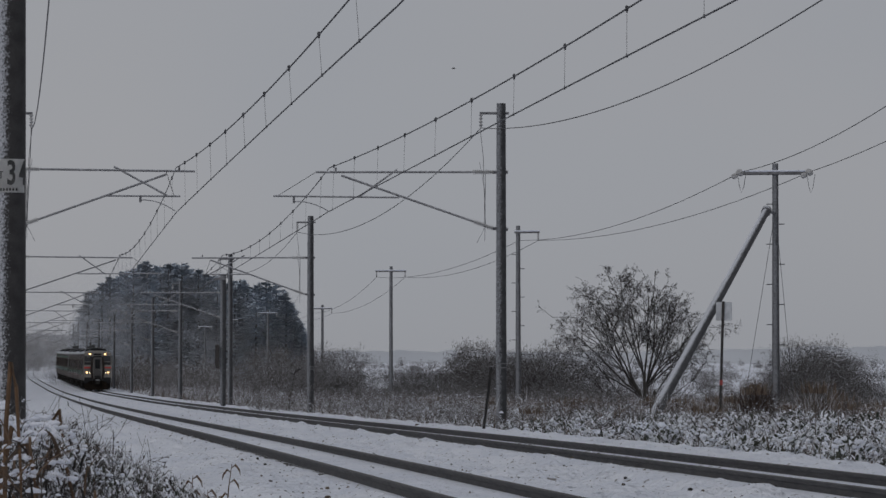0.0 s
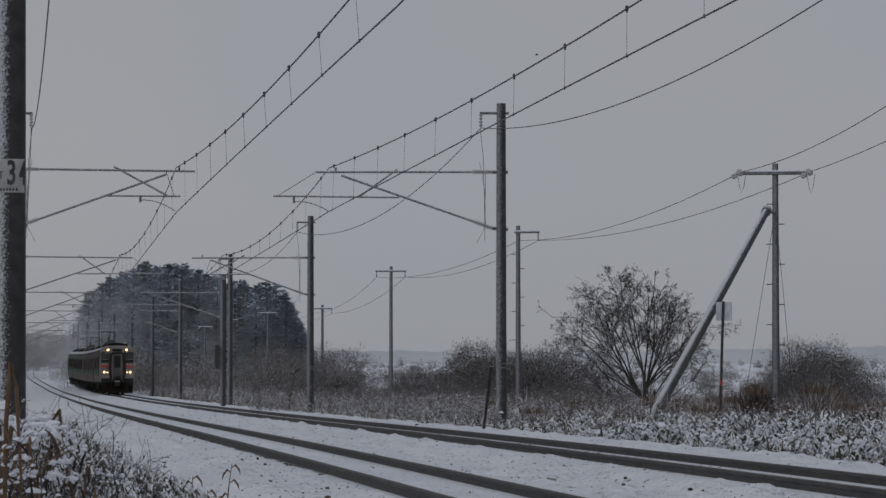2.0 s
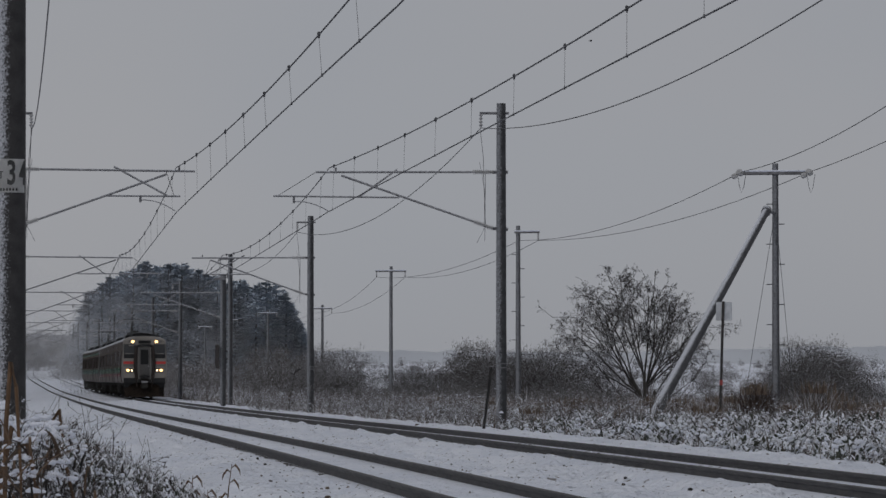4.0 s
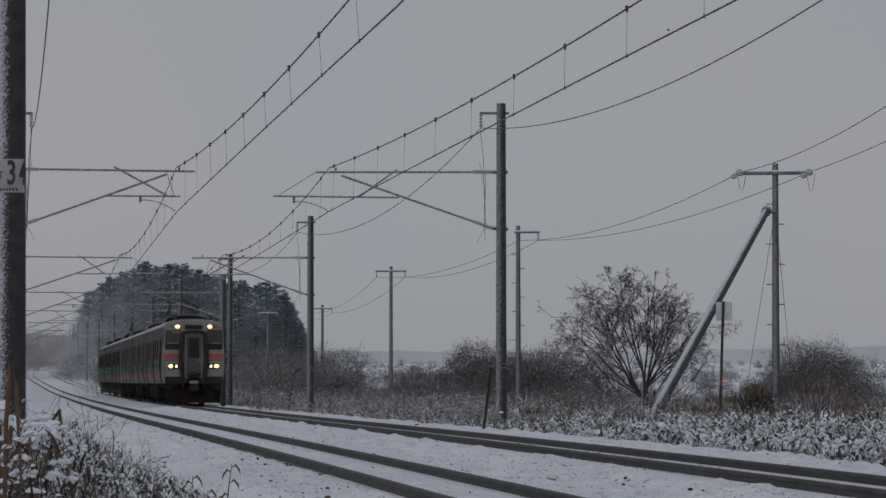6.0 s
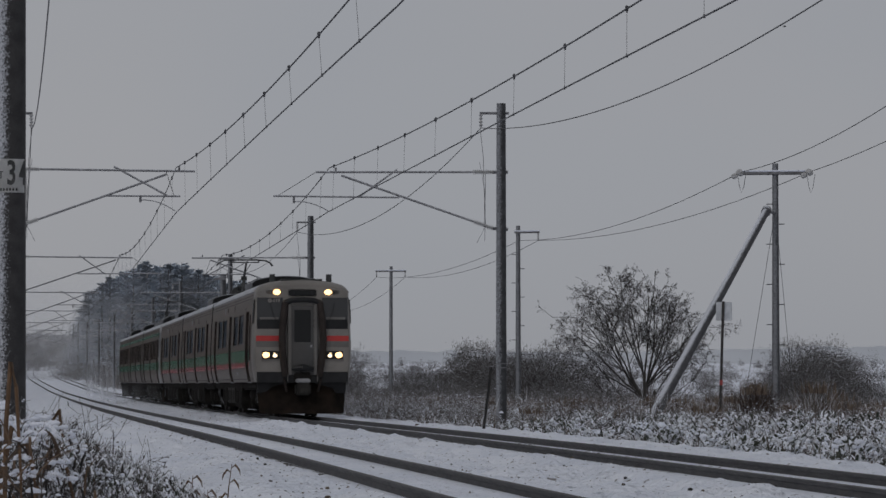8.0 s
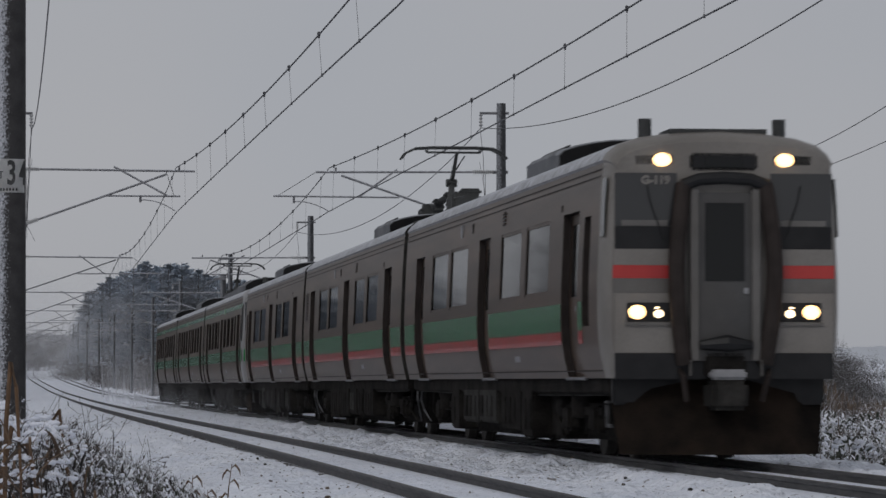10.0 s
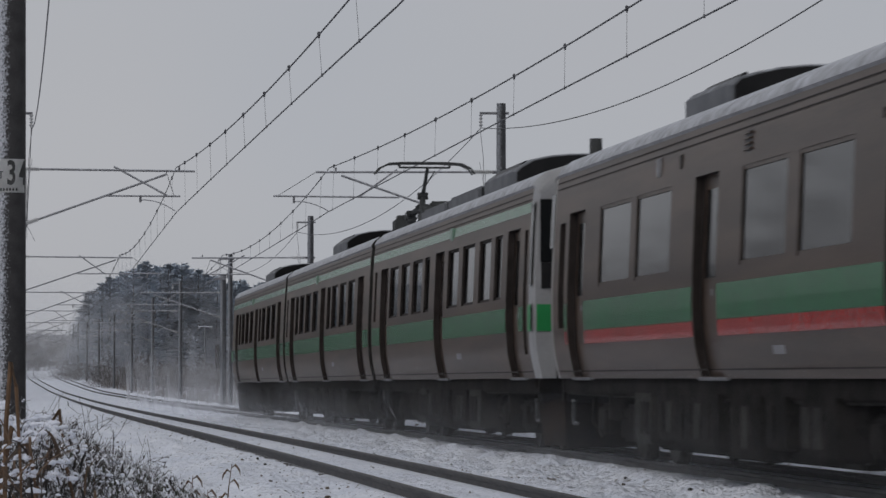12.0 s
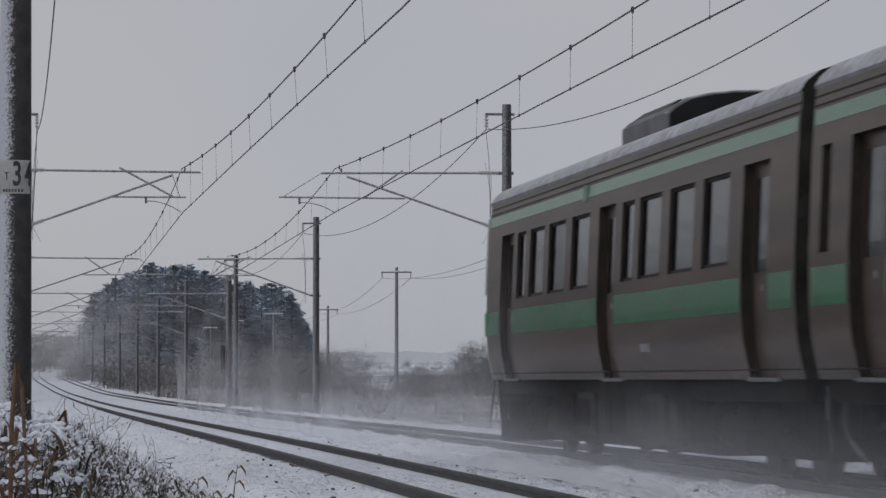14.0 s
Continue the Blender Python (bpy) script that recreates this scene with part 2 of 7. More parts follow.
def build_rails():
    prof = [(-0.0635, -0.153), (-0.0635, -0.142), (-0.012, -0.122), (-0.009, -0.05), (-0.0325, -0.036), (-0.0325, -0.008), (-0.026, 0.0),
            (0.026, 0.0), (0.0325, -0.008), (0.0325, -0.036), (0.009, -0.05), (0.012, -0.122), (0.0635, -0.142), (0.0635, -0.153)]
    s = np.concatenate([np.arange(-220, 0, 8.0), np.arange(0, 720, 4.0)])
    for d0, label in ((0.0, "dark steel rails of the train's track in snow"), (-TRACKS_APART, "dark steel rails of the empty track in snow")):
        track = thing("railway_track", Matrix(), label, "railway track", "two tracks of the line", kind="structure")
        for side in (-0.533, 0.533):
            part("rail", bm_sweep(prof, [spot(v, d0 + side) for v in s]), RAIL, track, smooth=False)
            # fastenings that show through the snow
            bm = bmesh.new()
            for i in range(200):
                a = spot(-8 + i * 0.6, d0 + side, -0.13)
                turn = Matrix.Rotation(radians(line_turn(-8 + i * 0.6)), 4, "Z")
                bm_box((0.19 + random.uniform(-0.03, 0.03), 0.11, 0.05), a, 0.0, bm, turn)
            tagged(part("rail_fastenings", bm, RUST, track, "rusty clips half buried in snow", smooth=False), kind="stuff")


build_ground()
build_rails()


# ---- catenary poles ----
def turned(s, d, z=0.0):
    """A frame on the line: x across to the right, y along, away from the eye."""
    return Matrix.Translation(spot(s, d, z)) @ Matrix.Rotation(radians(line_turn(s)), 4, "Z")


def rod(name, a, b, r, material, parent, label="", sides=8):
    return part(name, bm_tube([a, b], r, sides), material, parent, label)


def insulator(name, a, b, parent, sheds=8, r=0.055):
    """A ribbed insulator from a to b."""
    a, b = Vector(a), Vector(b)
    pts, rs = [], []
    for i in range(sheds * 3 + 1):
        pts.append(a.lerp(b, i / (sheds * 3)))
        rs.append(r if i % 3 == 1 else r * 0.45)
    return part(name, bm_tube(pts, rs, 10), CERAMIC, parent, "ribbed pale ceramic insulator")


def bow(a, b, sag, n=7):
    a, b = Vector(a), Vector(b)
    return [a.lerp(b, i / n) + Vector((0, 0, sag * 4 * (i / n) * (1 - i / n))) for i in range(n + 1)]


def catenary_pole(s, d, side, tube, top, push, dia=0.25, near=False, arm=True, feeder=True):
    """A pole with its cantilever. side: +1 when the track lies towards +x of the pole."""
    p = thing("catenary_pole", turned(s, d), "round grey concrete catenary pole with snowy cantilever arm", "catenary pole", "catenary poles along the line")
    base = float(ground_height(np.array(float(s)), np.array(float(d)))) - 0.3
    bm = bm_tube([(0, 0, base), (0, 0, base + 1.5), (0, 0, top - 0.1), (0, 0, top)], [dia * 0.56, dia * 0.55, dia * 0.47, dia * 0.46], 24)
    part("pole", bm, CONCRETE_NEAR if near else CONCRETE, p, "rime-crusted concrete shaft")
    u = lambda a: a * side
    if arm:
        r = 0.03
        rod("clamp", (u(-0.17), 0, tube), (u(0.2), 0, tube), 0.045, STEEL, p)
        insulator("insulator", (u(0.2), 0, tube), (u(0.74), 0, tube), p, 11, 0.068)
        end = 4.72 if push else 4.62
        rod("main_tube", (u(0.62), 0, tube), (u(end), 0, tube - 0.03), r, TUBE, p, "snow-topped steel tube")
        low = tube - 1.45
        rod("brace_clamp", (u(-0.17), 0, low), (u(0.22), 0, low + 0.02), 0.045, STEEL, p)
        insulator("brace_insulator", (u(0.22), 0, low + 0.02), (u(0.7), 0, low + 0.19), p, 10, 0.068)
        rod("brace_tube", (u(0.6), 0, low + 0.155), (u(4.08 if push else 3.9), 0, tube - 0.11), r, TUBE, p, "slanting steel tube")
        reg = tube - 0.66
        if push:
            rod("register_tube", (u(2.6), 0, reg), (u(5.8), 0, reg + 0.02), 0.024, TUBE, p)
            rod("strut", (u(3.65), 0, reg), (u(2.66), 0, tube + 0.05), 0.024, TUBE, p)
            rod("drop_bracket", (u(5.28), 0, reg + 0.02), (u(5.28), 0, reg - 0.16), 0.03, STEEL, p)
            part("steady_arm", bm_tube(bow((u(5.28), 0, reg - 0.12), (u(4.38), 0, tube - 1.03), 0.08), 0.014, 6), TUBE, p)
            rod("stay_wire", (u(4.72), 0, tube - 0.03), (u(5.7), 0, reg + 0.02), 0.008, WIRE, p, sides=5)
        else:
            rod("register_tube", (u(2.4), 0, reg), (u(4.25), 0, reg), 0.024, TUBE, p)
            rod("strut", (u(2.58), 0, tube + 0.08), (u(3.95), 0, reg), 0.026, TUBE, p)
            rod("drop_bracket", (u(3.25), 0, reg), (u(3.25), 0, reg - 0.16), 0.03, STEEL, p)
            part("steady_arm", bm_tube(bow((u(3.25), 0, reg - 0.1), (u(4.12), 0, tube - 1.03), 0.08), 0.014, 6), TUBE, p)
            rod("stay_wire", (u(3.9), 0, tube - 0.06), (u(4.1), 0, reg), 0.008, WIRE, p, sides=5)
        rod("messenger_clamp", (u(4.22), 0, tube), (u(4.22), 0, tube + 0.09), 0.025, STEEL, p)
        # slack jumpers that hang down beside the insulators
        part("jumper", bm_tube(bow((u(0.4), 0, tube), (u(0.42), 0, low - 0.3), 0.0), 0.006, 5), WIRE, p)
        part("jumper", bm_tube([(u(0.55), 0, tube + 0.25), (u(0.42), 0, tube - 0.5), (u(0.44), 0, low), (u(0.62), 0, low - 0.35)], 0.005, 5), WIRE, p)
    if feeder:
        f = top - 0.25
        rod("feeder_bracket", (u(-0.2), 0, f), (u(0.55), 0, f), 0.035, STEEL, p)
        insulator("feeder_insulator", (u(0.52), 0, f - 0.03), (u(0.52), 0, f - 0.36), p, 4, 0.06)
        part("down_lead", bm_tube([(u(0.54), 0, f - 0.38), (u(0.46), 0, f - 1.1), (u(0.44), 0, tube - 0.4), (u(0.40), 0, tube - 1.4)], 0.007, 5), WIRE, p)
    for z in () if near else (base + 1.9, base + 2.0):
        part("band", bm_tube([(0, 0, z), (0, 0, z + 0.03)], dia * 0.57, 16), STEEL, p)
    return p


STATION = lambda k: 42.0 + 50.0 * k
HEIGHT_OF_TUBE = {-2: 6.3, -1: 6.3, 0: 6.30, 1: 5.87, 2: 5.74}
tube_at = lambda k: HEIGHT_OF_TUBE.get(k, 5.72)
for k in range(-2, 13):
    top = {0: 8.05, 1: 7.5}.get(k, 7.75)
    right_d = {-2: 4.0, 0: 4.25, 1: 3.5, 2: 3.35}.get(k, 2.95)
    if k != -1:
        catenary_pole(STATION(k), right_d, -1, tube_at(k), top, k % 2 == 0)
    catenary_pole(STATION(k), -TRACKS_APART - (4.15 if k == -1 else 4.1), 1, tube_at(k), top if k else 7.95, k % 2 == 1, 0.35 if k == -1 else 0.25, near=(k == -1), arm=(k != -1), feeder=(k != -1))


# ---- overhead wires ----
# height of the contact wire, height of the messenger over it, and side offset, where they differ from mast to mast; +1: the train's track
CONTACT = {(1, -1): 5.28, (1, 0): 5.26, (1, 1): 5.15, (1, 2): 4.9, (-1, -1): 5.24, (-1, 0): 5.24}
GAP = {(1, -1): 0.68, (-1, -1): 0.68, (1, 1): 0.81, (1, 2): 0.93}
STAGGER = {(1, -1): 0.0, (-1, -1): 0.25, (-1, 0): 0.058}
contact_at = lambda k, side: CONTACT.get((side, k), tube_at(k) - 1.04)


def overhead_line(d0, pole_side, label):
    """Messenger and contact wire of one track from mast to mast, with droppers every five metres."""
    line = thing("overhead_line", Matrix(), label, "overhead wire", "overhead lines of the two tracks")
    for k in range(-2, 12):
        s0, s1 = STATION(k), STATION(k + 1)
        h0, h1 = contact_at(k, pole_side), contact_at(k + 1, pole_side)
        g0, g1 = GAP.get((pole_side, k), 1.12), GAP.get((pole_side, k + 1), 1.12)
        dip = {(1, -1): 0.94, (-1, -1): 1.25}.get((pole_side, k), 2.1)
        push0, push1 = (k % 2 == 0, k % 2 == 1) if pole_side > 0 else (k % 2 == 1, k % 2 == 0)
        z0 = (-0.17 if push0 else 0.1) * pole_side
        z1 = (-0.17 if push1 else 0.1) * pole_side
        z0, z1 = STAGGER.get((pole_side, k), z0), STAGGER.get((pole_side, k + 1), z1)
        cpts, mpts = [], []
        for i in range(21):
            f = i / 20
            s, d, h = s0 + (s1 - s0) * f, d0 + z0 + (z1 - z0) * f, h0 + (h1 - h0) * f
            cpts.append(spot(s, d, h))
            mpts.append(spot(s, d0 + (d - d0) * 0.8, h + g0 + (g1 - g0) * f - dip * f * (1 - f)))
        thin = 1.0 if k < 2 else 1.15
        part("contact_wire", bm_tube(cpts, 0.0115 * thin, 6, caps=False), WIRE, line)
        part("messenger_wire", bm_tube(mpts, 0.0125 * thin, 6, caps=False), WIRE, line)
        for j in range(10):
            if k > 2:
                break
            f = (j + 0.5) / 10
            if k == -1:
                f = ((40.7 - 5.3 * j if pole_side > 0 else 37.8 - 5.2 * j) + 8.0) / 50.0
            if f <= 0:
                continue
            i = f * 20
            c = cpts[int(i)].lerp(cpts[int(i) + 1], i - int(i))
            m = mpts[int(i)].lerp(mpts[int(i) + 1], i - int(i))
            bm = bm_tube([c, m], 0.0032, 5)
            bm_tube([m + Vector((0, 0, 0.045)), m + Vector((0, 0, 0.02)), m - Vector((0, 0, 0.05))], [0.014, 0.028, 0.012], 8, bm)
            bm_tube([c + Vector((0, 0, 0.03)), c - Vector((0, 0, 0.02))], [0.008, 0.018], 6, bm)
            part("dropper", bm, WIRE, line)


overhead_line(0.0, 1, "dark overhead contact and messenger wires with droppers above the train's track")
overhead_line(-TRACKS_APART, -1, "dark overhead contact and messenger wires with droppers above the empty track")


def hanging(a, b, sag, n=24):
    a, b = Vector(a), Vector(b)
    return [a.lerp(b, i / n) - Vector((0, 0, sag * 4 * (i / n) * (1 - i / n))) for i in range(n + 1)]


for d0, side in ((None, -1), (-TRACKS_APART - 4.1, 1)):
    feeder = thing("feeder_wire", Matrix(), "slack dark feeder wire hung from the pole tops", "feeder wire", "feeder wires on the pole tops")
    for k in range(-2, 7):
        ends = []
        for j in (k, k + 1):
            top = {0: 8.05 if side < 0 else 7.95, 1: 7.5, -1: 7.6 if side < 0 else 7.75}.get(j, 7.75)
            d = ({-2: 4.0, -1: 4.0, 0: 4.25, 1: 3.5, 2: 3.35}.get(j, 2.95) if side < 0 else d0) + 0.52 * side
            ends.append(spot(STATION(j), d, top - 0.63))
        part("wire_span", bm_tube(hanging(ends[0], ends[1], 0.97 if k == 0 else 0.87), 0.011 if k < 2 else 0.014, 6, caps=False), WIRE, feeder)


# ---- numbered plate on the close pole ----
def words(name, text, size, m, material, parent):
    c = bpy.data.curves.new(name, "FONT")
    c.body, c.size, c.align_x, c.align_y, c.extrude = text, size, "CENTER", "CENTER", 0.001
    c.offset = 0.008
    c.materials.append(material)
    ob = new(name, c)
    ob.parent = parent
    ob.matrix_local = m
    return ob


def pole_plate():
    s = STATION(-1)
    base = spot(s, -TRACKS_APART - 4.15, 0)
    face = Matrix.Translation(base) @ Matrix.Rotation(radians(-7), 4, "Z") @ Matrix.Translation((0, -0.185, 3.265)) @ Matrix.Rotation(radians(90), 4, "X")
    sign = thing("number_plate", face, "white enamel pole plate with black numerals", "pole sign")
    bm = bmesh.new()
    n = 12
    rows = []
    for z in (-0.19, 0.19):
        rows.append([bm.verts.new((0.185 * math.sin(a), z, 0.185 * math.cos(a) - 0.185 + 0.004)) for a in (radians(-78 + 156 * i / n) for i in range(n + 1))])
    for i in range(n):
        bm.faces.new((rows[0][i], rows[0][i + 1], rows[1][i + 1], rows[1][i]))
    bmesh.ops.solidify(bm, geom=bm.faces[:], thickness=0.004)
    part("plate", bm, WHITE_SIGN, sign)
    for digit, a in (("3", 20), ("4", 64)):
        turn = Matrix.Translation((0, 0, -0.181)) @ Matrix.Rotation(radians(a), 4, "Y") @ Matrix.Translation((0, 0.02, 0.188))
        words("numeral", digit, 0.38, turn @ Matrix.Diagonal((0.6, 1, 1, 1)), INK, sign)
    part("small_mark", bm_box((0.05, 0.012, 0.006), (-0.055, 0.045, -0.002), 0.0, bm_box((0.012, 0.08, 0.006), (-0.055, 0.005, -0.002))), INK, sign)
    for i in range(7):
        a = -0.09 + i * 0.035
        part("letter_bar", bm_box((0.02, 0.03, 0.006), (a, -0.155, -0.02 * (a / 0.1) ** 2 + 0.003)), INK, sign)


pole_plate()


# ---- utility poles beside the line ----

def ground_world(x, y):
    """Ground height at a place of the plan."""
    s = np.interp(y, LY, LS)
    for _ in range(3):
        px, py, _z = on_line(s, 0.0)
        g = float(np.interp(s, LS, LD))
        m = math.sqrt(1 + g * g)
        s = s + ((x - px) * g + (y - py)) / m
    px, py, pz = on_line(s, 0.0)
    d = (x - px) / m - (y - py) * g / m
    return float(pz + ground_height(np.array(float(s)), np.array(float(d))))


RIMED_POLE = frosted("rimed grey pole", (0.040, 0.041, 0.045), (0.075, 0.076, 0.082), 0.55, 1.25, 0.32, side=(-0.45, -1.0, 0.05), fine=45)


def utility_pole(x, y, top, arm, dia=0.22, strain=False, one_sided=False, turn=-7):
    """A wooden or concrete line pole with a crossarm."""
    g = ground_world(x, y)
    p = thing("utility_pole", pose(x, y, 0, 0, 0, turn), "frosted utility pole with crossarm and two insulators", "utility pole", "utility poles beside the line")
    part("pole", bm_tube([(0, 0, g - 0.4), (0, 0, g + 2), (0, 0, top)], [dia * 0.58, dia * 0.55, dia * 0.42], 16), RIMED_POLE, p)
    lo, hi = (-0.15, arm) if one_sided else (-arm / 2, arm / 2)
    part("crossarm", bm_box((hi - lo, 0.075, 0.115 if strain else 0.075), ((lo + hi) / 2, -dia * 0.5, top - 0.3), 0.02 if strain else 0.008), STEEL, p, "snow-topped steel crossarm")
    part("snow_strip", bm_box((hi - lo + 0.02, 0.09, 0.05), ((lo + hi) / 2, -dia * 0.5, top - 0.236), 0.012), PAD, p, "snow lying on the crossarm")
    part("arm_band", bm_tube([(0, 0, top - 0.36), (0, 0, top - 0.24)], dia * 0.5, 14), STEEL, p)
    pins = [hi - 0.06] if one_sided else [lo + 0.06, hi - 0.06]
    for a in pins:
        if strain:
            insulator("insulator", (a, -dia * 0.5, top - 0.3), (a, -dia * 0.5 + 0.3, top - 0.26), p, 3, 0.10)
            insulator("insulator", (a, -dia * 0.5, top - 0.3), (a - 0.04, -dia * 0.5 - 0.3, top - 0.27), p, 3, 0.10)
            insulator("insulator", (a - 0.14, -dia * 0.5, top - 0.36), (a - 0.22, -dia * 0.5 - 0.35, top - 0.42), p, 3, 0.085)
            part("jumper_loop", bm_tube([(a - 0.09, -dia * 0.5, top - 0.38), (a - 0.03, -dia * 0.5, top - 0.72), (a + 0.03, -dia * 0.5, top - 0.92), (a + 0.1, -dia * 0.5, top - 0.72), (a + 0.16, -dia * 0.5, top - 0.34)], 0.009, 5), WIRE, p)
        else:
            insulator("insulator", (a, -dia * 0.5, top - 0.34), (a, -dia * 0.5, top - 0.64), p, 3, 0.06)
    z, k = top - 1.25, 0
    while z > g + 1.6 and y < 190:
        w = 1 if k % 2 else -1
        rod("step_bolt", (w * dia * 0.42, 0, z), (w * (dia * 0.42 + 0.19), 0, z), 0.017, WIRE, p, sides=6)
        z, k = z - 0.62, k + 1
    return p


LINE_POLES = [(10.26, 112.0, 7.53, 2.25, True, False), (3.27, 158.0, 7.50, 0.95, False, True), (-3.12, 218.0, 7.52, 1.85, False, False),
              (-9.2, 277.0, 6.35, 1.6, False, False), (-16.2, 336.0, 7.0, 1.8, False, False), (-23.3, 398.0, 7.3, 1.8, False, False),
              (-29.8, 455.0, 7.3, 1.8, False, False), (-39.0, 515.0, 5.8, 1.8, False, False), (-45.5, 560.0, 6.0, 1.8, False, False)]
for x, y, top, arm, strain, single in LINE_POLES:
    utility_pole(x, y, top, arm, 0.215 if y < 300 else 0.24, strain, single)

pair = thing("power_line", Matrix(), "two slack dark wires strung between the utility poles", "power line")
wire_ends = [[(11.8, 54.0, 9.4), (14.0, 54.0, 9.13)]]
for x, y, top, arm, strain, single in LINE_POLES[:7]:
    lo, hi = (0.0, arm) if single else (-arm / 2, arm / 2)
    c, sn = math.cos(radians(-7)), math.sin(radians(-7))
    zz = top - 0.26 if strain else top - 0.64
    wire_ends.append([(x + (lo + 0.05) * c, y + (lo + 0.05) * sn, zz), (x + (hi - 0.05) * c, y + (hi - 0.05) * sn, zz)])
for (a0, a1), (b0, b1) in zip(wire_ends, wire_ends[1:]):
    part("wire_span", bm_tube(hanging(a0, b0, 0.95 if a0[1] < 60 else 0.55), 0.011, 6, caps=False), WIRE, pair)
    part("wire_span", bm_tube(hanging(a1, b1, 0.55), 0.011, 6, caps=False), WIRE, pair)


def brace_pole():
    """The slanting prop of the strain pole, thick with snow on its upper side."""
    foot, head = Vector((5.72, 96.5, 0.15)), Vector((9.93, 111.3, 6.05))
    p = thing("pole_brace", Matrix(), "slanting concrete prop pole with snow along its upper side", "brace pole")
    a = foot - (head - foot).normalized() * 2.2
    part("pole", bm_tube([a, a.lerp(head, 0.5), head], [0.15, 0.135, 0.115], 20), SLANT, p)
    ax = (head - foot).normalized()
    part("cap_band", bm_tube([head - ax * 0.15, head + ax * 0.04], 0.15, 16), STEEL, p)
    rod("bracket", head - ax * 0.05, (10.26, 112.0, 6.0), 0.05, STEEL, p)
    part("snow_ridge", bm_tube([a.lerp(head, 0.04 + 0.09 * i) + Vector((-0.06, 0.0, 0.07)) for i in range(11)], [0.036, 0.045, 0.036, 0.048, 0.04, 0.044, 0.036, 0.044, 0.035, 0.036, 0.03], 8), PAD, p, "ridge of lying snow")


SLANT = frosted("snow-blown concrete", (0.03, 0.03, 0.034), (0.06, 0.06, 0.066), 0.12, 0.5, 0.72, side=(-0.85, -0.05, 0.55), fine=45)
brace_pole()

guy = thing("guy_wires", Matrix(), "two thin guy wires from the strain pole down to the ground", "guy wires")
for foot in ((9.5, 114.5, 0.2), (11.0, 114.0, 0.1)):
    rod("guy_wire", (10.26, 112.0, 6.1), foot, 0.008, WIRE, guy, sides=5)


def board_post():
    p = thing("marker_board", pose(7.95, 103.0, 0, 0, 0, 6), "white board on a dark steel post, seen from its back", "marker sign")
    part("post", bm_tube([(-0.11, 0, -0.5), (0, 0, 3.09)], 0.04, 10), STEEL_DARK, p)
    part("board", bm_box((0.46, 0.02, 0.52), (0.03, 0.05, 2.81), 0.012), BOARD, p, "frosted white board")
    part("ribbon", bm_tube([(-0.073, 0, 0.72), (-0.068, 0, 0.86)], 0.044, 10), RED_TAPE, p, "faded red tape")


STEEL_DARK = frosted("dark steel post", (0.03, 0.027, 0.027), (0.06, 0.054, 0.053), 0.5, 1.2, 0.6)
BOARD = surface("frosted board", (0.52, 0.54, 0.58), (0.66, 0.68, 0.72), rough=0.7, scale=6)
RED_TAPE = surface("red tape", (0.35, 0.05, 0.05), (0.5, 0.09, 0.08), rough=0.6)
board_post()
TAR_WOOD = frosted("tarred stake wood", (0.012, 0.011, 0.011), (0.03, 0.027, 0.026), 0.6, 1.2, 0.5)
stake = thing("leaning_stake", Matrix(), "dark leaning stake beside the track", "stake")
rod("post", (0.93, 84.5, -0.4), (1.12, 84.2, 1.2), 0.032, TAR_WOOD, stake)
wx, wy = -0.343 * 150 * 0.12197, 150.0
tall_weed = thing("dead_weed", pose(wx, wy, ground_world(wx, wy)), "tall dead weed stalk with a drooping dark seed head", "weed")
part("stalk", bm_tube([(-0.1, 0, -0.1), (-0.02, 0, 0.7), (0.1, 0, 1.3), (0.16, 0, 1.62), (0.28, 0, 1.72)], [0.02, 0.018, 0.014, 0.012, 0.008], 7), STEEL_DARK, tall_weed)
part("seed_head", bm_tube([(0.14, 0, 1.6), (0.24, 0, 1.72), (0.36, 0.02, 1.78), (0.46, 0.02, 1.74)], [0.02, 0.06, 0.05, 0.01], 8), STEEL_DARK, tall_weed, "dark seed head")
part("side_head", bm_tube([(0.14, 0, 1.55), (0.04, 0, 1.6), (-0.05, 0, 1.56)], [0.015, 0.04, 0.01], 8), STEEL_DARK, tall_weed)
post2 = thing("signal_cabinet_pole", Matrix(), "dark trackside pole with cable boxes", "trackside pole")
part("post", bm_tube([(-10.0, 165.2, -0.8), (-10.0, 165.2, 5.59)], 0.134, 14), CONCRETE, post2)
part("box", bm_box((0.18, 0.28, 1.06), (-10.25, 165.0, 1.84), 0.02), STEEL_DARK, post2)
part("cross_bar", bm_box((0.56, 0.11, 0.11), (-10.14, 165.1, 5.37), 0.01), STEEL, post2)

RED_BLOCK = surface("red marker paint", (0.14, 0.03, 0.03), (0.24, 0.05, 0.045), rough=0.6)
for s_at, d_at, label in ((40.2, 1.9, "small red marker block in the snow beside the rails"), (-2.0, -7.15, "small red marker block among the weeds")):
    gx_, gy_, gz_ = ground_at(s_at, d_at)
    mk = thing("marker_block", pose(float(gx_), float(gy_), float(gz_), 0, 0, 15), label, "marker", "red marker blocks")
    part("block", bm_box((0.10, 0.09, 0.09), (0, 0, 0.04), 0.015), RED_BLOCK, mk)
    part("snow_cap", bm_box((0.105, 0.1, 0.02), (0, 0, 0.09), 0.01), STEEL_DARK, mk, "dark top plate")


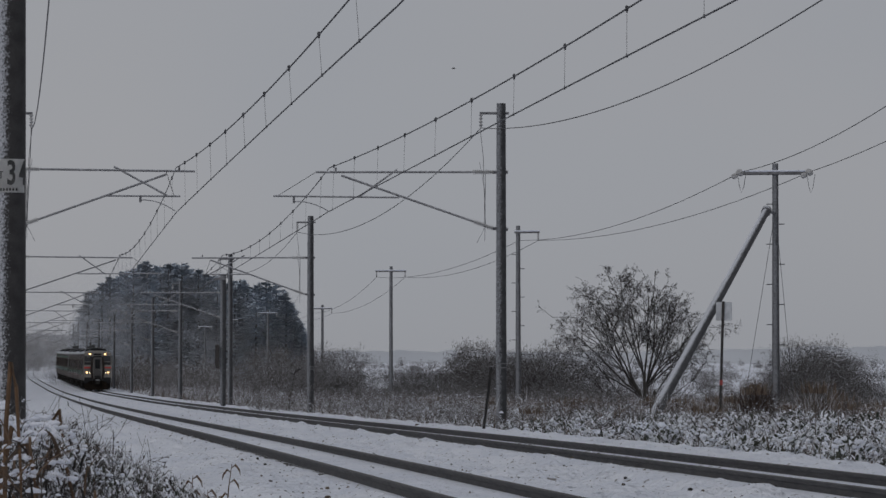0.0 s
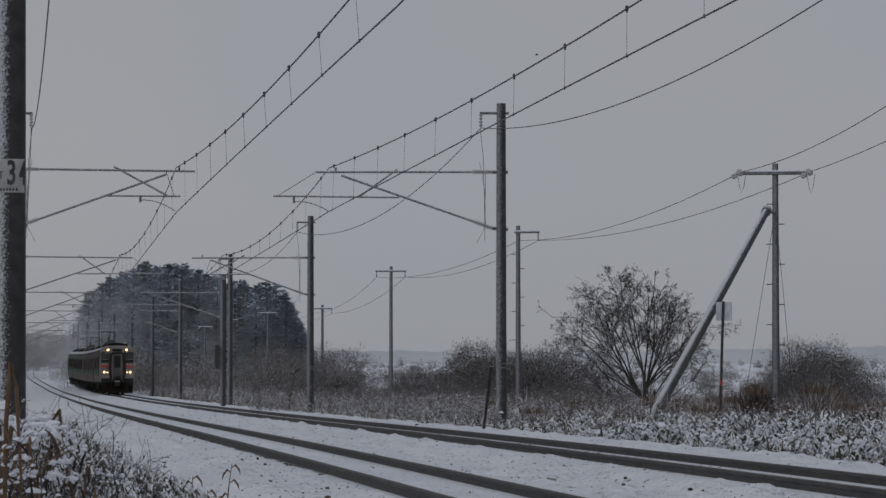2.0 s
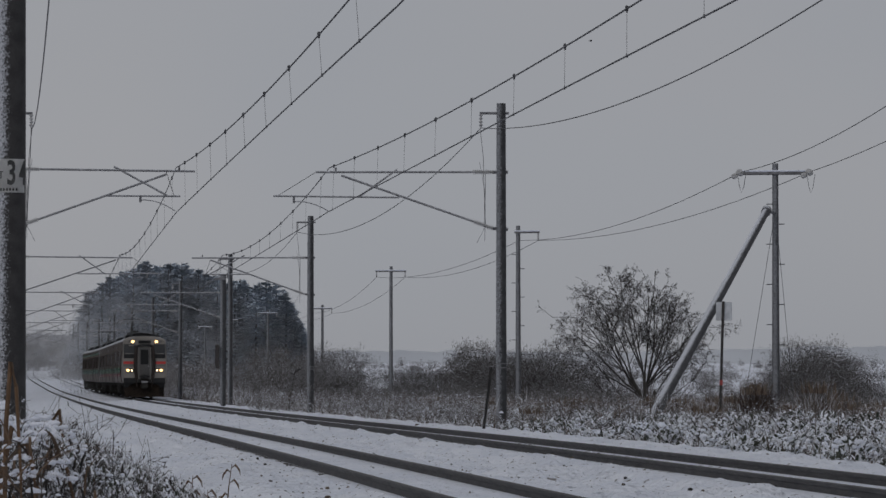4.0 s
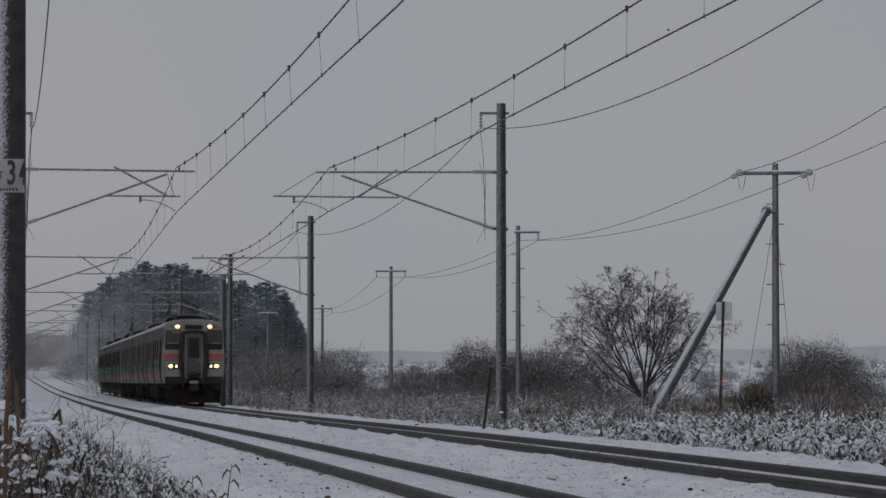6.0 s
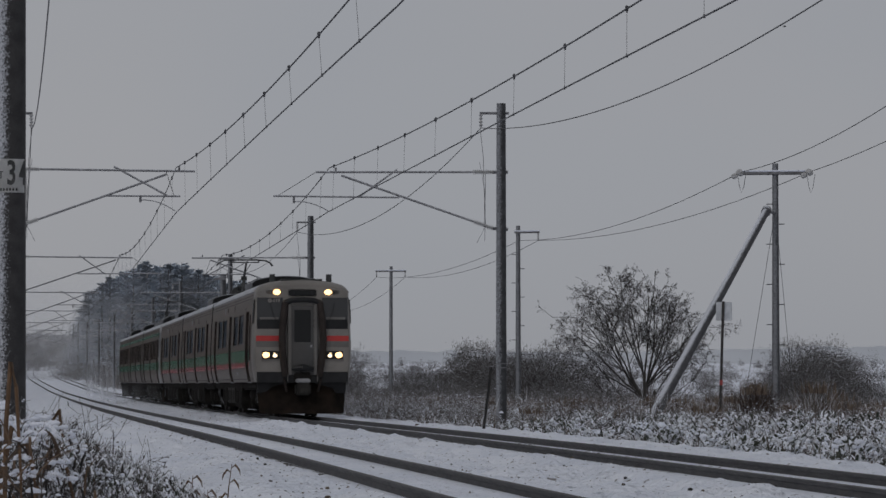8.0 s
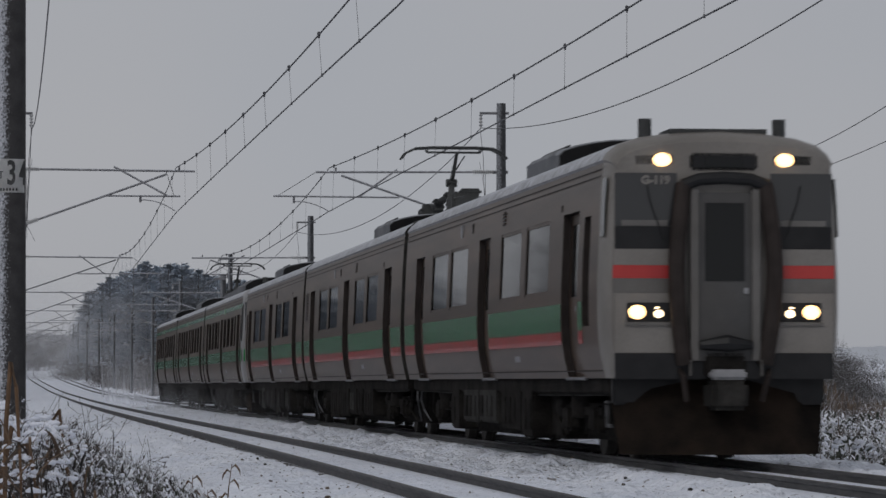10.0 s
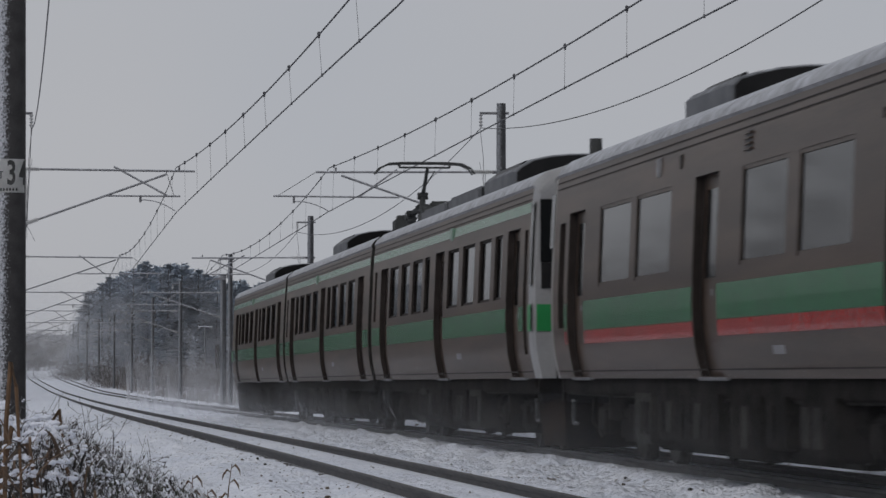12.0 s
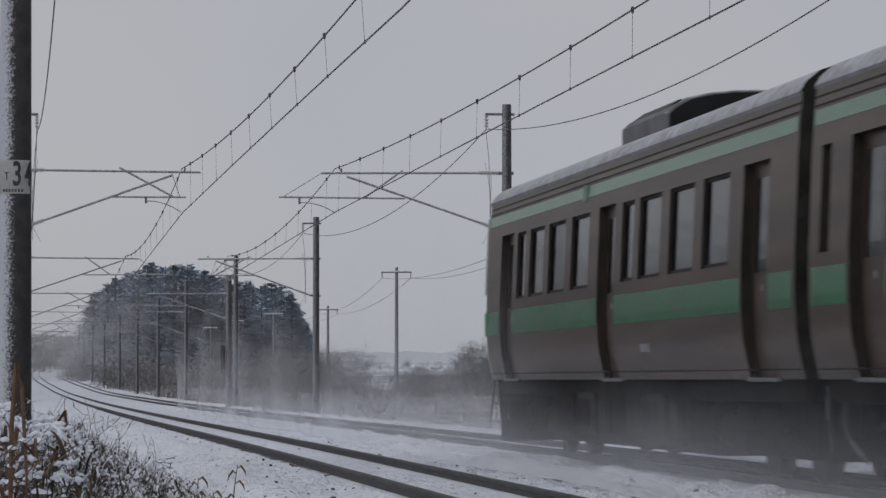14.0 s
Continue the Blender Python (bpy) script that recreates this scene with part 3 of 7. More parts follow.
# ---- train ----
CARS = []
BODY = surface("brushed stainless side", (0.034, 0.0202, 0.0134), (0.072, 0.0462, 0.0322), rough=0.42, metal=0.0, scale=1.2, fine=25, stretch=(1, 0.25, 3),
               dirt=(0.026, 0.0158, 0.0106), dirt_scale=0.9, dirt_amount=0.8, bump=0.05, spec=0.15)
ROOF = frosted("snow-dusted roof", (0.15, 0.15, 0.16), (0.22, 0.22, 0.23), 0.4, 1.1, 0.6, scale=2, fine=14)
SHOULDER = frosted("snowed roof edge", (0.20, 0.20, 0.21), (0.30, 0.30, 0.31), 0.3, 1.0, 0.6, scale=2, fine=10)
FACE = surface("white painted front", (0.16, 0.147, 0.133), (0.21, 0.195, 0.178), rough=0.45, scale=2, fine=30, dirt=(0.2, 0.18, 0.16), dirt_scale=1.5, dirt_amount=0.4, bump=0.05)
WHITE_FACE = surface("clean white front", (0.27, 0.27, 0.275), (0.34, 0.34, 0.345), rough=0.45, scale=2, fine=30, dirt=(0.3, 0.29, 0.28), dirt_scale=1.5, dirt_amount=0.4, bump=0.05)
GREY_FACE = surface("grey front panel", (0.10, 0.094, 0.088), (0.14, 0.132, 0.124), rough=0.5, scale=2, dirt=(0.08, 0.07, 0.06), dirt_amount=0.5, bump=0.05)
DOOR_GREY = surface("dark grey door", (0.045, 0.044, 0.044), (0.07, 0.068, 0.067), rough=0.5, scale=2, dirt=(0.06, 0.052, 0.046), dirt_amount=0.5, bump=0.05)
GREEN = surface("green stripe", (0.008, 0.115, 0.04), (0.014, 0.15, 0.055), rough=0.24, scale=1.2, fine=18, dirt=(0.03, 0.08, 0.045), dirt_scale=1.1, dirt_amount=0.5, bump=0.03, spec=0.36)
BRIGHT_GREEN = surface("clean green band", (0.015, 0.22, 0.06), (0.03, 0.27, 0.09), rough=0.4, scale=2, bump=0.03)
RED = surface("red stripe", (0.31, 0.008, 0.005), (0.39, 0.013, 0.008), rough=0.24, scale=1.2, fine=18, dirt=(0.14, 0.035, 0.028), dirt_scale=1.1, dirt_amount=0.5, bump=0.03, spec=0.36)
BRIGHT_RED = surface("clean red band", (0.36, 0.02, 0.02), (0.45, 0.035, 0.03), rough=0.4, scale=2, bump=0.03)
BLACK = surface("black panel", (0.008, 0.008, 0.009), (0.016, 0.016, 0.017), rough=0.5, scale=3, bump=0.05, spec=0.3)
UNDER = surface("dirty underframe", (0.011, 0.010, 0.0095), (0.026, 0.024, 0.022), rough=0.9, scale=3, fine=20, dirt=(0.03, 0.028, 0.027), dirt_amount=0.3, spec=0.03)
UNDER_GREY = surface("grey equipment box", (0.02, 0.019, 0.018), (0.04, 0.038, 0.035), rough=0.85, scale=3, fine=20, spec=0.1)
RUBBER = surface("dark door rubber", (0.022, 0.0172, 0.0155), (0.037, 0.029, 0.0262), rough=0.7, spec=0.2)
PALE_GREEN = surface("pale green lamp cover", (0.16, 0.24, 0.19), (0.22, 0.3, 0.25), rough=0.5)
HOSE = frosted("snow-caked hose", (0.03, 0.03, 0.032), (0.07, 0.07, 0.073), 0.4, 1.2, 0.4)
SKIRT = surface("rust-stained skirt", (0.012, 0.010, 0.009), (0.036, 0.026, 0.02), rough=0.8, scale=2, spec=0.1)
WHEEL = surface("wheel steel", (0.03, 0.028, 0.027), (0.06, 0.055, 0.05), rough=0.7, metal=0.2, spec=0.1)
TURF = surface("roof machine casing", (0.028, 0.03, 0.03), (0.05, 0.052, 0.052), rough=0.7, scale=3)
CASING = frosted("grey roof casing", (0.10, 0.105, 0.115), (0.15, 0.155, 0.165), 0.7, 1.3, 0.4, scale=2, fine=10)
for dusty in (BODY, GREEN, RED):
    # a thin film of road dust and blown snow, seen most along the side
    b_ = dusty.node_tree.nodes["Principled BSDF"]
    b_.inputs["Sheen Weight"].default_value, b_.inputs["Sheen Roughness"].default_value = 0.15 if dusty is BODY else 0.06, 0.35
    b_.inputs["Coat Weight"].default_value, b_.inputs["Coat Roughness"].default_value, b_.inputs["Coat IOR"].default_value = 0.15, 0.22, 1.5
    b_.inputs["Sheen Tint"].default_value = (0.33, 0.27, 0.22, 1)
WARM = lamp_glow("warm headlamp", (1.0, 0.60, 0.26), 3.0)
WHITE_LAMP = lamp_glow("white headlamp", (1.0, 0.78, 0.50), 2.4)
GLASS, g_n, g_l, g_p = nodes_of("dark train glass")
g_p.inputs["Base Color"].default_value = (0.012, 0.013, 0.014, 1)
g_p.inputs["Roughness"].default_value = 0.06
g_p.inputs["IOR"].default_value = 1.33
g_p.inputs["Specular IOR Level"].default_value = 0.38
GLASS_DIM, g_n, g_l, g_p = nodes_of("windscreen glass")
g_p.inputs["Base Color"].default_value = (0.03, 0.031, 0.033, 1)
g_p.inputs["Roughness"].default_value = 0.18

SECTION_Z = (0.98, 1.08, 1.2, 1.32, 1.45, 1.7, 2.1, 2.98, 3.3, 3.49)
SECTION_X = (1.30, 1.325, 1.352, 1.374, 1.388, 1.40, 1.40, 1.362, 1.34, 1.32)
half_width = lambda z: float(np.interp(z, SECTION_Z, SECTION_X))
HALF = 10.42


def car_pose(s):
    """The pose of a car whose middle stands at s; its nose looks down the line towards the eye."""
    a, b = spot(s - 6.9), spot(s + 6.9)
    y = (a - b).normalized()
    x = y.cross(Vector((0, 0, 1))).normalized()
    z = x.cross(y)
    m = Matrix((x, y, z)).transposed().to_4x4()
    m.translation = (a + b) / 2
    return m


def side_shell(y0, y1, holes, depth=0.11):
    """Both sides of a car with openings cut through and their reveals turned inwards. holes: (ya, yb, za, zb)."""
    ys = sorted({y0, y1, *[h[0] for h in holes], *[h[1] for h in holes]})
    zs = sorted({*SECTION_Z, *[h[2] for h in holes], *[h[3] for h in holes]})
    bm = bmesh.new()
    for side in (-1, 1):
        grid = {(i, j): bm.verts.new((side * half_width(z), y, z)) for i, y in enumerate(ys) for j, z in enumerate(zs)}
        for i in range(len(ys) - 1):
            for j in range(len(zs) - 1):
                ym, zm = (ys[i] + ys[i + 1]) / 2, (zs[j] + zs[j + 1]) / 2
                if any(a < ym < b and c < zm < d for a, b, c, d in holes):
                    continue
                q = [grid[i, j], grid[i + 1, j], grid[i + 1, j + 1], grid[i, j + 1]]
                bm.faces.new(q if side > 0 else q[::-1])
        for a, b, c, d in holes:
            zz = [z for z in zs if c <= z <= d]
            for y, flip in ((a, 1), (b, -1)):
                out_ = [bm.verts.new((side * half_width(z), y, z)) for z in zz]
                in_ = [bm.verts.new((side * (half_width(z) - depth), y, z)) for z in zz]
                for k in range(len(zz) - 1):
                    q = [out_[k], out_[k + 1], in_[k + 1], in_[k]]
                    bm.faces.new(q if side * flip > 0 else q[::-1]).material_index = 1
            for z, flip in ((c, 1), (d, -1)):
                v = [bm.verts.new((side * (half_width(z) - e), y, z)) for y, e in ((a, 0), (b, 0), (b, depth), (a, depth))]
                bm.faces.new(v if side * flip > 0 else v[::-1]).material_index = 1
    bmesh.ops.remove_doubles(bm, verts=bm.verts[:], dist=0.0005)
    return bm


def side_strip(ya, yb, za, zb, off, side, bm=None):
    """A thin plate that follows the side of the car, off metres outside it."""
    out = bm or bmesh.new()
    zs = [za] + [z for z in SECTION_Z if za < z < zb] + [zb]
    a = [out.verts.new((side * (half_width(z) + off), ya, z)) for z in zs]
    b = [out.verts.new((side * (half_width(z) + off), yb, z)) for z in zs]
    for k in range(len(zs) - 1):
        q = [a[k], b[k], b[k + 1], a[k + 1]]
        out.faces.new(q if side > 0 else q[::-1])
    return out


def rounded_roof():
    return [(1.32, 3.49), (1.34, 3.52), (1.285, 3.61), (1.16, 3.71), (0.9, 3.79), (0.5, 3.845), (0.0, 3.865)]


def bm_roof(y0, y1, lo, hi):
    half = rounded_roof()[lo:hi]
    prof = half + [(-x, z) for x, z in reversed(half[:-1])] if hi > 6 else half
    bm = bmesh.new()
    if hi > 6:
        a = [bm.verts.new((x, y0, z)) for x, z in prof]
        b = [bm.verts.new((x, y1, z)) for x, z in prof]
        for k in range(len(prof) - 1):
            bm.faces.new((a[k + 1], b[k + 1], b[k], a[k])[::-1])
    else:
        for sd in (-1, 1):
            a = [bm.verts.new((sd * x, y0, z)) for x, z in prof]
            b = [bm.verts.new((sd * x, y1, z)) for x, z in prof]
            for k in range(len(prof) - 1):
                q = (a[k], b[k], b[k + 1], a[k + 1])
                bm.faces.new(q if sd > 0 else q[::-1])
    return bm


def bogie(car, y):
    b = part("bogie", bm_box((1.9, 0.8, 0.16), (0, y, 0.62), 0.04, bm_box((0.3, 2.5, 0.2), (0, y, 0.5), 0.04)), UNDER, car, "grimy bogie frame")
    for sd in (-1, 1):
        bm = bm_box((0.14, 3.1, 0.2), (sd * 1.0, y, 0.58), 0.05)
        bm_box((0.2, 0.5, 0.34), (sd * 1.02, y - 1.05, 0.48), 0.05, bm)
        bm_box((0.2, 0.5, 0.34), (sd * 1.02, y + 1.05, 0.48), 0.05, bm)
        bm_tube([(sd * 0.98, y, 0.5), (sd * 0.98, y, 0.95)], 0.22, 12, bm)
        part("side_frame", bm, UNDER, b)
        for dy in (-1.05, 1.05):
            bm = bm_tube([(sd * 0.47, y + dy, 0.43), (sd * 0.51, y + dy, 0.43), (sd * 0.52, y + dy, 0.43), (sd * 0.62, y + dy, 0.43)], [0.455, 0.455, 0.43, 0.425], 24)
            part("wheel", bm, WHEEL, b)
    for dy in (-1.05, 1.05):
        part("axle", bm_tube([(-0.5, y + dy, 0.43), (0.5, y + dy, 0.43)], 0.08, 10), UNDER, b)


def underside(car, seed, front, rear):
    rnd = random.Random(seed)
    part("underframe", bm_box((2.5, 2 * HALF - 0.3, 0.22), (0, 0, 0.89), 0.03), UNDER, car)
    part("underfloor_core", bm_box((2.0, 9.8, 0.62), (0, 0, 0.5), 0.05), UNDER, car, "dark underfloor casing")
    for y in (-6.9, 6.9):
        part("bogie_shroud", bm_box((1.5, 3.7, 0.62), (0, y, 0.52), 0.05), UNDER, car, "dark casing over the bogie")
    for y in (-6.9, 6.9):
        bogie(car, y)
    y = -4.85
    while y < 4.3:
        ln = rnd.uniform(0.8, 2.0)
        h = rnd.uniform(0.5, 0.66)
        for sd in (-1, 1):
            box = part("equipment_box", bm_box((0.72, ln, h), (sd * 0.9, y + ln / 2, 0.85 - h / 2), 0.03), UNDER_GREY if rnd.random() < 0.25 else UNDER, car)
            for q in range(int(ln / 0.5)):
                part("box_lid", bm_box((0.02, 0.36, h * 0.62), (sd * 1.265, y + 0.28 + q * 0.48, 0.84 - h / 2), 0.008), UNDER_GREY if rnd.random() < 0.3 else UNDER, box)
        y += ln + rnd.choice((0.08, 0.12, 0.3, 0.55))
    for sd in (-1, 1):
        part("air_pipe", bm_tube([(sd * 1.16, -9.6, 0.79), (sd * 1.17, -5.0, 0.77), (sd * 1.17, 5.0, 0.77), (sd * 1.16, 9.6, 0.79)], 0.02, 6), UNDER_GREY, car)
        for y0 in (-8.95, -4.95, 4.95, 8.95):
            part("guard_iron", bm_tube([(sd * 1.02, y0, 0.8), (sd * 1.05, y0, 0.45), (sd * 0.95, y0 + 0.1, 0.26)], 0.03, 6), UNDER, car)
        part("air_tank", bm_tube([(sd * 0.95, 5.0, 0.62), (sd * 0.95, 5.06, 0.62), (sd * 0.95, 5.5, 0.62), (sd * 0.95, 5.56, 0.62)], [0.1, 0.17, 0.17, 0.1], 12), UNDER, car)
    for y, w in ((-9.6, rear), (9.6, front)):
        if not w:
            part("end_gear", bm_box((1.4, 0.9, 0.45), (0, y, 0.66), 0.05), UNDER, car)
            for sd in (-1, 1):
                end = math.copysign(1, y)
                part("jumper_cable", bm_tube([(sd * 1.08, end * 10.3, 0.92), (sd * 1.1, end * 10.42, 0.62), (sd * 1.06, end * 10.34, 0.45), (sd * 0.98, end * 10.0, 0.26)], [0.018, 0.022, 0.018, 0.012], 7), HOSE, car, "snow-caked jumper cable")
                part("coupling_hose", bm_tube([(sd * 0.7, end * 10.2, 0.8), (sd * 0.66, end * 10.5, 0.55), (sd * 0.6, end * 10.66, 0.6)], 0.03, 6), UNDER_GREY, car)
        else:
            for sd in (-1, 1):
                bm = bm_box((0.04, 0.22, 0.03), (sd * 1.2, y, 0.8), 0.0)
                bm_box((0.04, 0.2, 0.03), (sd * 1.19, y, 0.7), 0.0, bm)
                bm_box((0.04, 0.05, 0.26), (sd * 1.18, y - 0.1, 0.54), 0.0, bm)
                bm_box((0.04, 0.3, 0.04), (sd * 1.17, y + 0.03, 0.42), 0.0, bm)
                part("step_iron", bm, HOSE, car, "pale crew step irons")


def step_plates(car, doors):
    for a, b in doors:
        for sd in (-1, 1):
            part("door_step", bm_box((0.05, b - a + 0.25, 0.035), (sd * 1.30, (a + b) / 2, 0.975), 0.01), STEEL, car, "snowy step plate")


def pantograph(car, y):
    """A single-arm pantograph that reaches the contact wire."""
    p = part("pantograph", bm_box((1.5, 1.9, 0.08), (0, y, 3.86), 0.02), TURF, car, "raised single-arm pantograph")
    bm = bm_box((0.56, 0.95, 0.5), (-0.18, y + 0.05, 4.16), 0.06)
    bm_box((0.4, 0.3, 0.12), (-0.26, y + 0.3, 4.44), 0.04, bm)
    part("shield_box", bm, TURF, p, "dark snow shield")
    part("lower_arm", bm_tube([(0.05, y - 0.05, 4.3), (0.0, y - 0.4, 4.62)], [0.07, 0.055], 8), TURF, p)
    part("knee", bm_tube([(-0.1, y - 0.4, 4.64), (0.1, y - 0.4, 4.64)], 0.075, 10), TURF, p)
    part("upper_arm", bm_tube([(0.0, y - 0.4, 4.64), (-0.06, y - 0.1, 5.17)], [0.045, 0.032], 8), TURF, p)
    part("thin_rod", bm_tube([(0.08, y - 0.3, 4.64), (-0.2, y - 0.05, 5.12)], 0.012, 6), TURF, p)
    for dy in (-0.18, 0.18):
        part("contact_strip", bm_tube([(-0.98, y - 0.1 + dy, 5.06), (-0.9, y - 0.1 + dy, 5.17), (-0.72, y - 0.1 + dy, 5.255), (-0.4, y - 0.1 + dy, 5.275), (0.4, y - 0.1 + dy, 5.275),
                                       (0.72, y - 0.1 + dy, 5.255), (0.9, y - 0.1 + dy, 5.17), (0.98, y - 0.1 + dy, 5.06)], 0.022, 6), TURF, p)
    part("head_frame", bm_tube([(-0.5, y - 0.1, 5.19), (0.5, y - 0.1, 5.19)], 0.022, 6), TURF, p)
    for dx in (-0.5, 0.5):
        part("cradle", bm_tube([(dx, y - 0.28, 5.24), (dx, y - 0.1, 5.19), (dx, y + 0.08, 5.24)], 0.016, 6), TURF, p)
    bm = bm_box((0.42, 0.6, 0.5), (0.05, y - 3.4, 4.06), 0.03)
    bm_box((0.3, 0.4, 0.1), (0.05, y - 3.35, 4.34), 0.02, bm)
    part("switch_gear", bm, TURF, p, "dark roof switchgear box")
    for dx, dy, top in ((0.0, -2.55, 4.26), (0.05, -1.95, 4.34), (-0.05, -1.0, 4.42)):
        bm_i = bmesh.new()
        bm_tube([(dx, y + dy, 3.8 + (top - 3.8) * i / 12) for i in range(13)], [0.1 if i % 2 else 0.06 for i in range(13)], 10, bm_i)
        bm_box((0.24, 0.34, 0.1), (dx, y + dy, top + 0.03), 0.03, bm_i)
        part("post_insulator", bm_i, TURF, p, "dark ribbed post insulator")
    part("link_bar", bm_tube([(0.05, y - 3.3, 4.36), (0.0, y - 2.55, 4.3), (0.05, y - 1.95, 4.38), (-0.05, y - 1.0, 4.46), (-0.1, y - 0.4, 4.44)], 0.045, 8), TURF, p)
    part("bus_bar", bm_tube([(0.1, y + 0.8, 4.3), (0.1, y + 2.4, 4.25)], 0.015, 6), TURF, p)


def roof_unit(car, y0, y1, top=4.19, wide=0.98):
    """An air conditioner with an arched top: pale flanks, a black arched panel on each end, dark slots on top."""
    half = [(wide, 3.6), (wide, min(3.93, top - 0.22)), (wide * 0.93, min(4.0, top - 0.15)), (wide * 0.75, top - 0.09), (wide * 0.5, top - 0.035), (wide * 0.25, top - 0.008)]
    prof = half + [(0, top)] + [(-x, z) for x, z in reversed(half)]
    bm = bmesh.new()
    rings = []
    for yy, k in ((y0, 0.97), (y0 + 0.05, 1.0), (y1 - 0.05, 1.0), (y1, 0.97)):
        rings.append([bm.verts.new((x * k, yy, 3.6 + (z - 3.6) * k)) for x, z in prof])
    for p, q in zip(rings, rings[1:]):
        for k in range(len(prof) - 1):
            bm.faces.new((p[k], p[k + 1], q[k + 1], q[k])[::-1])
    bm.faces.new(rings[0][::-1])
    bm.faces.new(rings[-1])
    bmesh.ops.recalc_face_normals(bm, faces=bm.faces)
    unit = part("air_conditioner", bm, CASING, car, "arched grey roof air conditioner")
    for yy, way in ((y0, -1), (y1, 1)):
        bm = bmesh.new()
        f = bm.faces.new([bm.verts.new((x * 0.95, yy + way * 0.02, 3.62 + (z - 3.62) * 0.95)) for x, z in prof])
        bmesh.ops.solidify(bm, geom=[f], thickness=0.03)
        bmesh.ops.recalc_face_normals(bm, faces=bm.faces)
        part("end_panel", bm, BLACK, unit, "black arched end panel", smooth=False)
    for sd in (-1, 1):
        part("top_slot", bm_box((0.16, y1 - y0 - 0.5, 0.03), (sd * wide * 0.84, (y0 + y1) / 2, (min(4.0, top - 0.15) + top - 0.09) / 2 - 0.005), 0.0, turn=Matrix.Rotation(radians(35 * sd), 4, "Y")), BLACK, unit, "black intake slot")


def roof_box(car, y0, y1, h):
    part("roof_box", bm_box((1.9, y1 - y0, h), (0, (y0 + y1) / 2, 3.66 + h / 2), 0.05), CASING, car, "snow-dusted roof equipment box")
    part("roof_box_end", bm_box((1.8, 0.04, h - 0.04), (0, y1 + 0.02, 3.66 + h / 2), 0.01), BLACK, car, "black box end")


def side_beads(car, y0, y1):
    """Pressed lines along the stainless side."""
    for z in (1.06, 3.33, 3.41):
        for sd in (-1, 1):
            bm = bmesh.new()
            side_strip(y0 + 0.02, y1 - 0.02, z, z + 0.016, 0.006, sd, bm)
            part("side_bead", bm, RUBBER, car, smooth=False)


def side_windows(car, wins, frame_m, recess, curtain=False):
    for a, b, c, d in wins:
        for sd in (-1, 1):
            w = part("window", side_strip(a, b, c, d, -recess, sd), GLASS, car, "dark reflecting side window", smooth=False)
            bm = bmesh.new()
            for q in ((a, a + 0.05, c, d), (b - 0.05, b, c, d), (a, b, c, c + 0.04), (a, b, d - 0.04, d)):
                side_strip(*q, -recess + 0.012, sd, bm)
            part("window_frame", bm, frame_m, w, smooth=False)


def side_doors(car, doors, leaf_m):
    for a, b in doors:
        for sd in (-1, 1):
            dr = part("door", side_strip(a, b, 1.0, 3.0, -0.095, sd), leaf_m, car, "recessed sliding door", smooth=False)
            part("door_window", side_strip(a + 0.22, b - 0.22, 1.98, 2.86, -0.088, sd), GLASS, dr, smooth=False)
            part("door_rubber", side_strip(a, a + 0.1, 1.0, 3.0, -0.085, sd), RUBBER, dr, smooth=False)
            part("door_rubber", side_strip(b - 0.1, b, 1.0, 3.0, -0.085, sd), RUBBER, dr, smooth=False)
            part("door_handle", side_strip((a + b) / 2 - 0.05, (a + b) / 2 + 0.05, 1.8, 1.86, -0.08, sd), SHOULDER, dr, smooth=False)


def louvres(car, ya, yb, za, zb, side, n):
    """A recessed dark panel crossed by slanting slats."""
    v = part("vent", side_strip(ya, yb, za, zb, 0.005, side), BLACK, car, "louvred vent", smooth=False)
    for i in range(n):
        z = za + (zb - za) * (i + 0.5) / n
        part("slat", bm_box((0.03, yb - ya, (zb - za) * 0.32 / n), (side * (half_width(z) + 0.012), (ya + yb) / 2, z), 0.0), BODY, v, smooth=False)


def stripes(car, spans, bands):
    for za, zb, m, name in bands:
        for a, b in spans:
            for sd in (-1, 1):
                part(name, side_strip(a, b, za, zb, 0.004, sd), m, car, smooth=False)


def end_wall(car, y, way):
    """A plain coach end with its gangway bellows."""
    bm = bmesh.new()
    pts = [(half_width(z), z) for z in SECTION_Z] + rounded_roof()[1:]
    ring = [bm.verts.new((x, y, z)) for x, z in pts] + [bm.verts.new((-x, y, z)) for x, z in reversed(pts[:-1])]
    bm.faces.new(ring if way < 0 else ring[::-1])
    part("end_wall", bm, UNDER_GREY, car, smooth=False)
    part("gangway", bm_box((1.15, 0.27, 2.15), (0, y + way * 0.12, 2.1), 0.06), RUBBER, car, "dark gangway bellows")


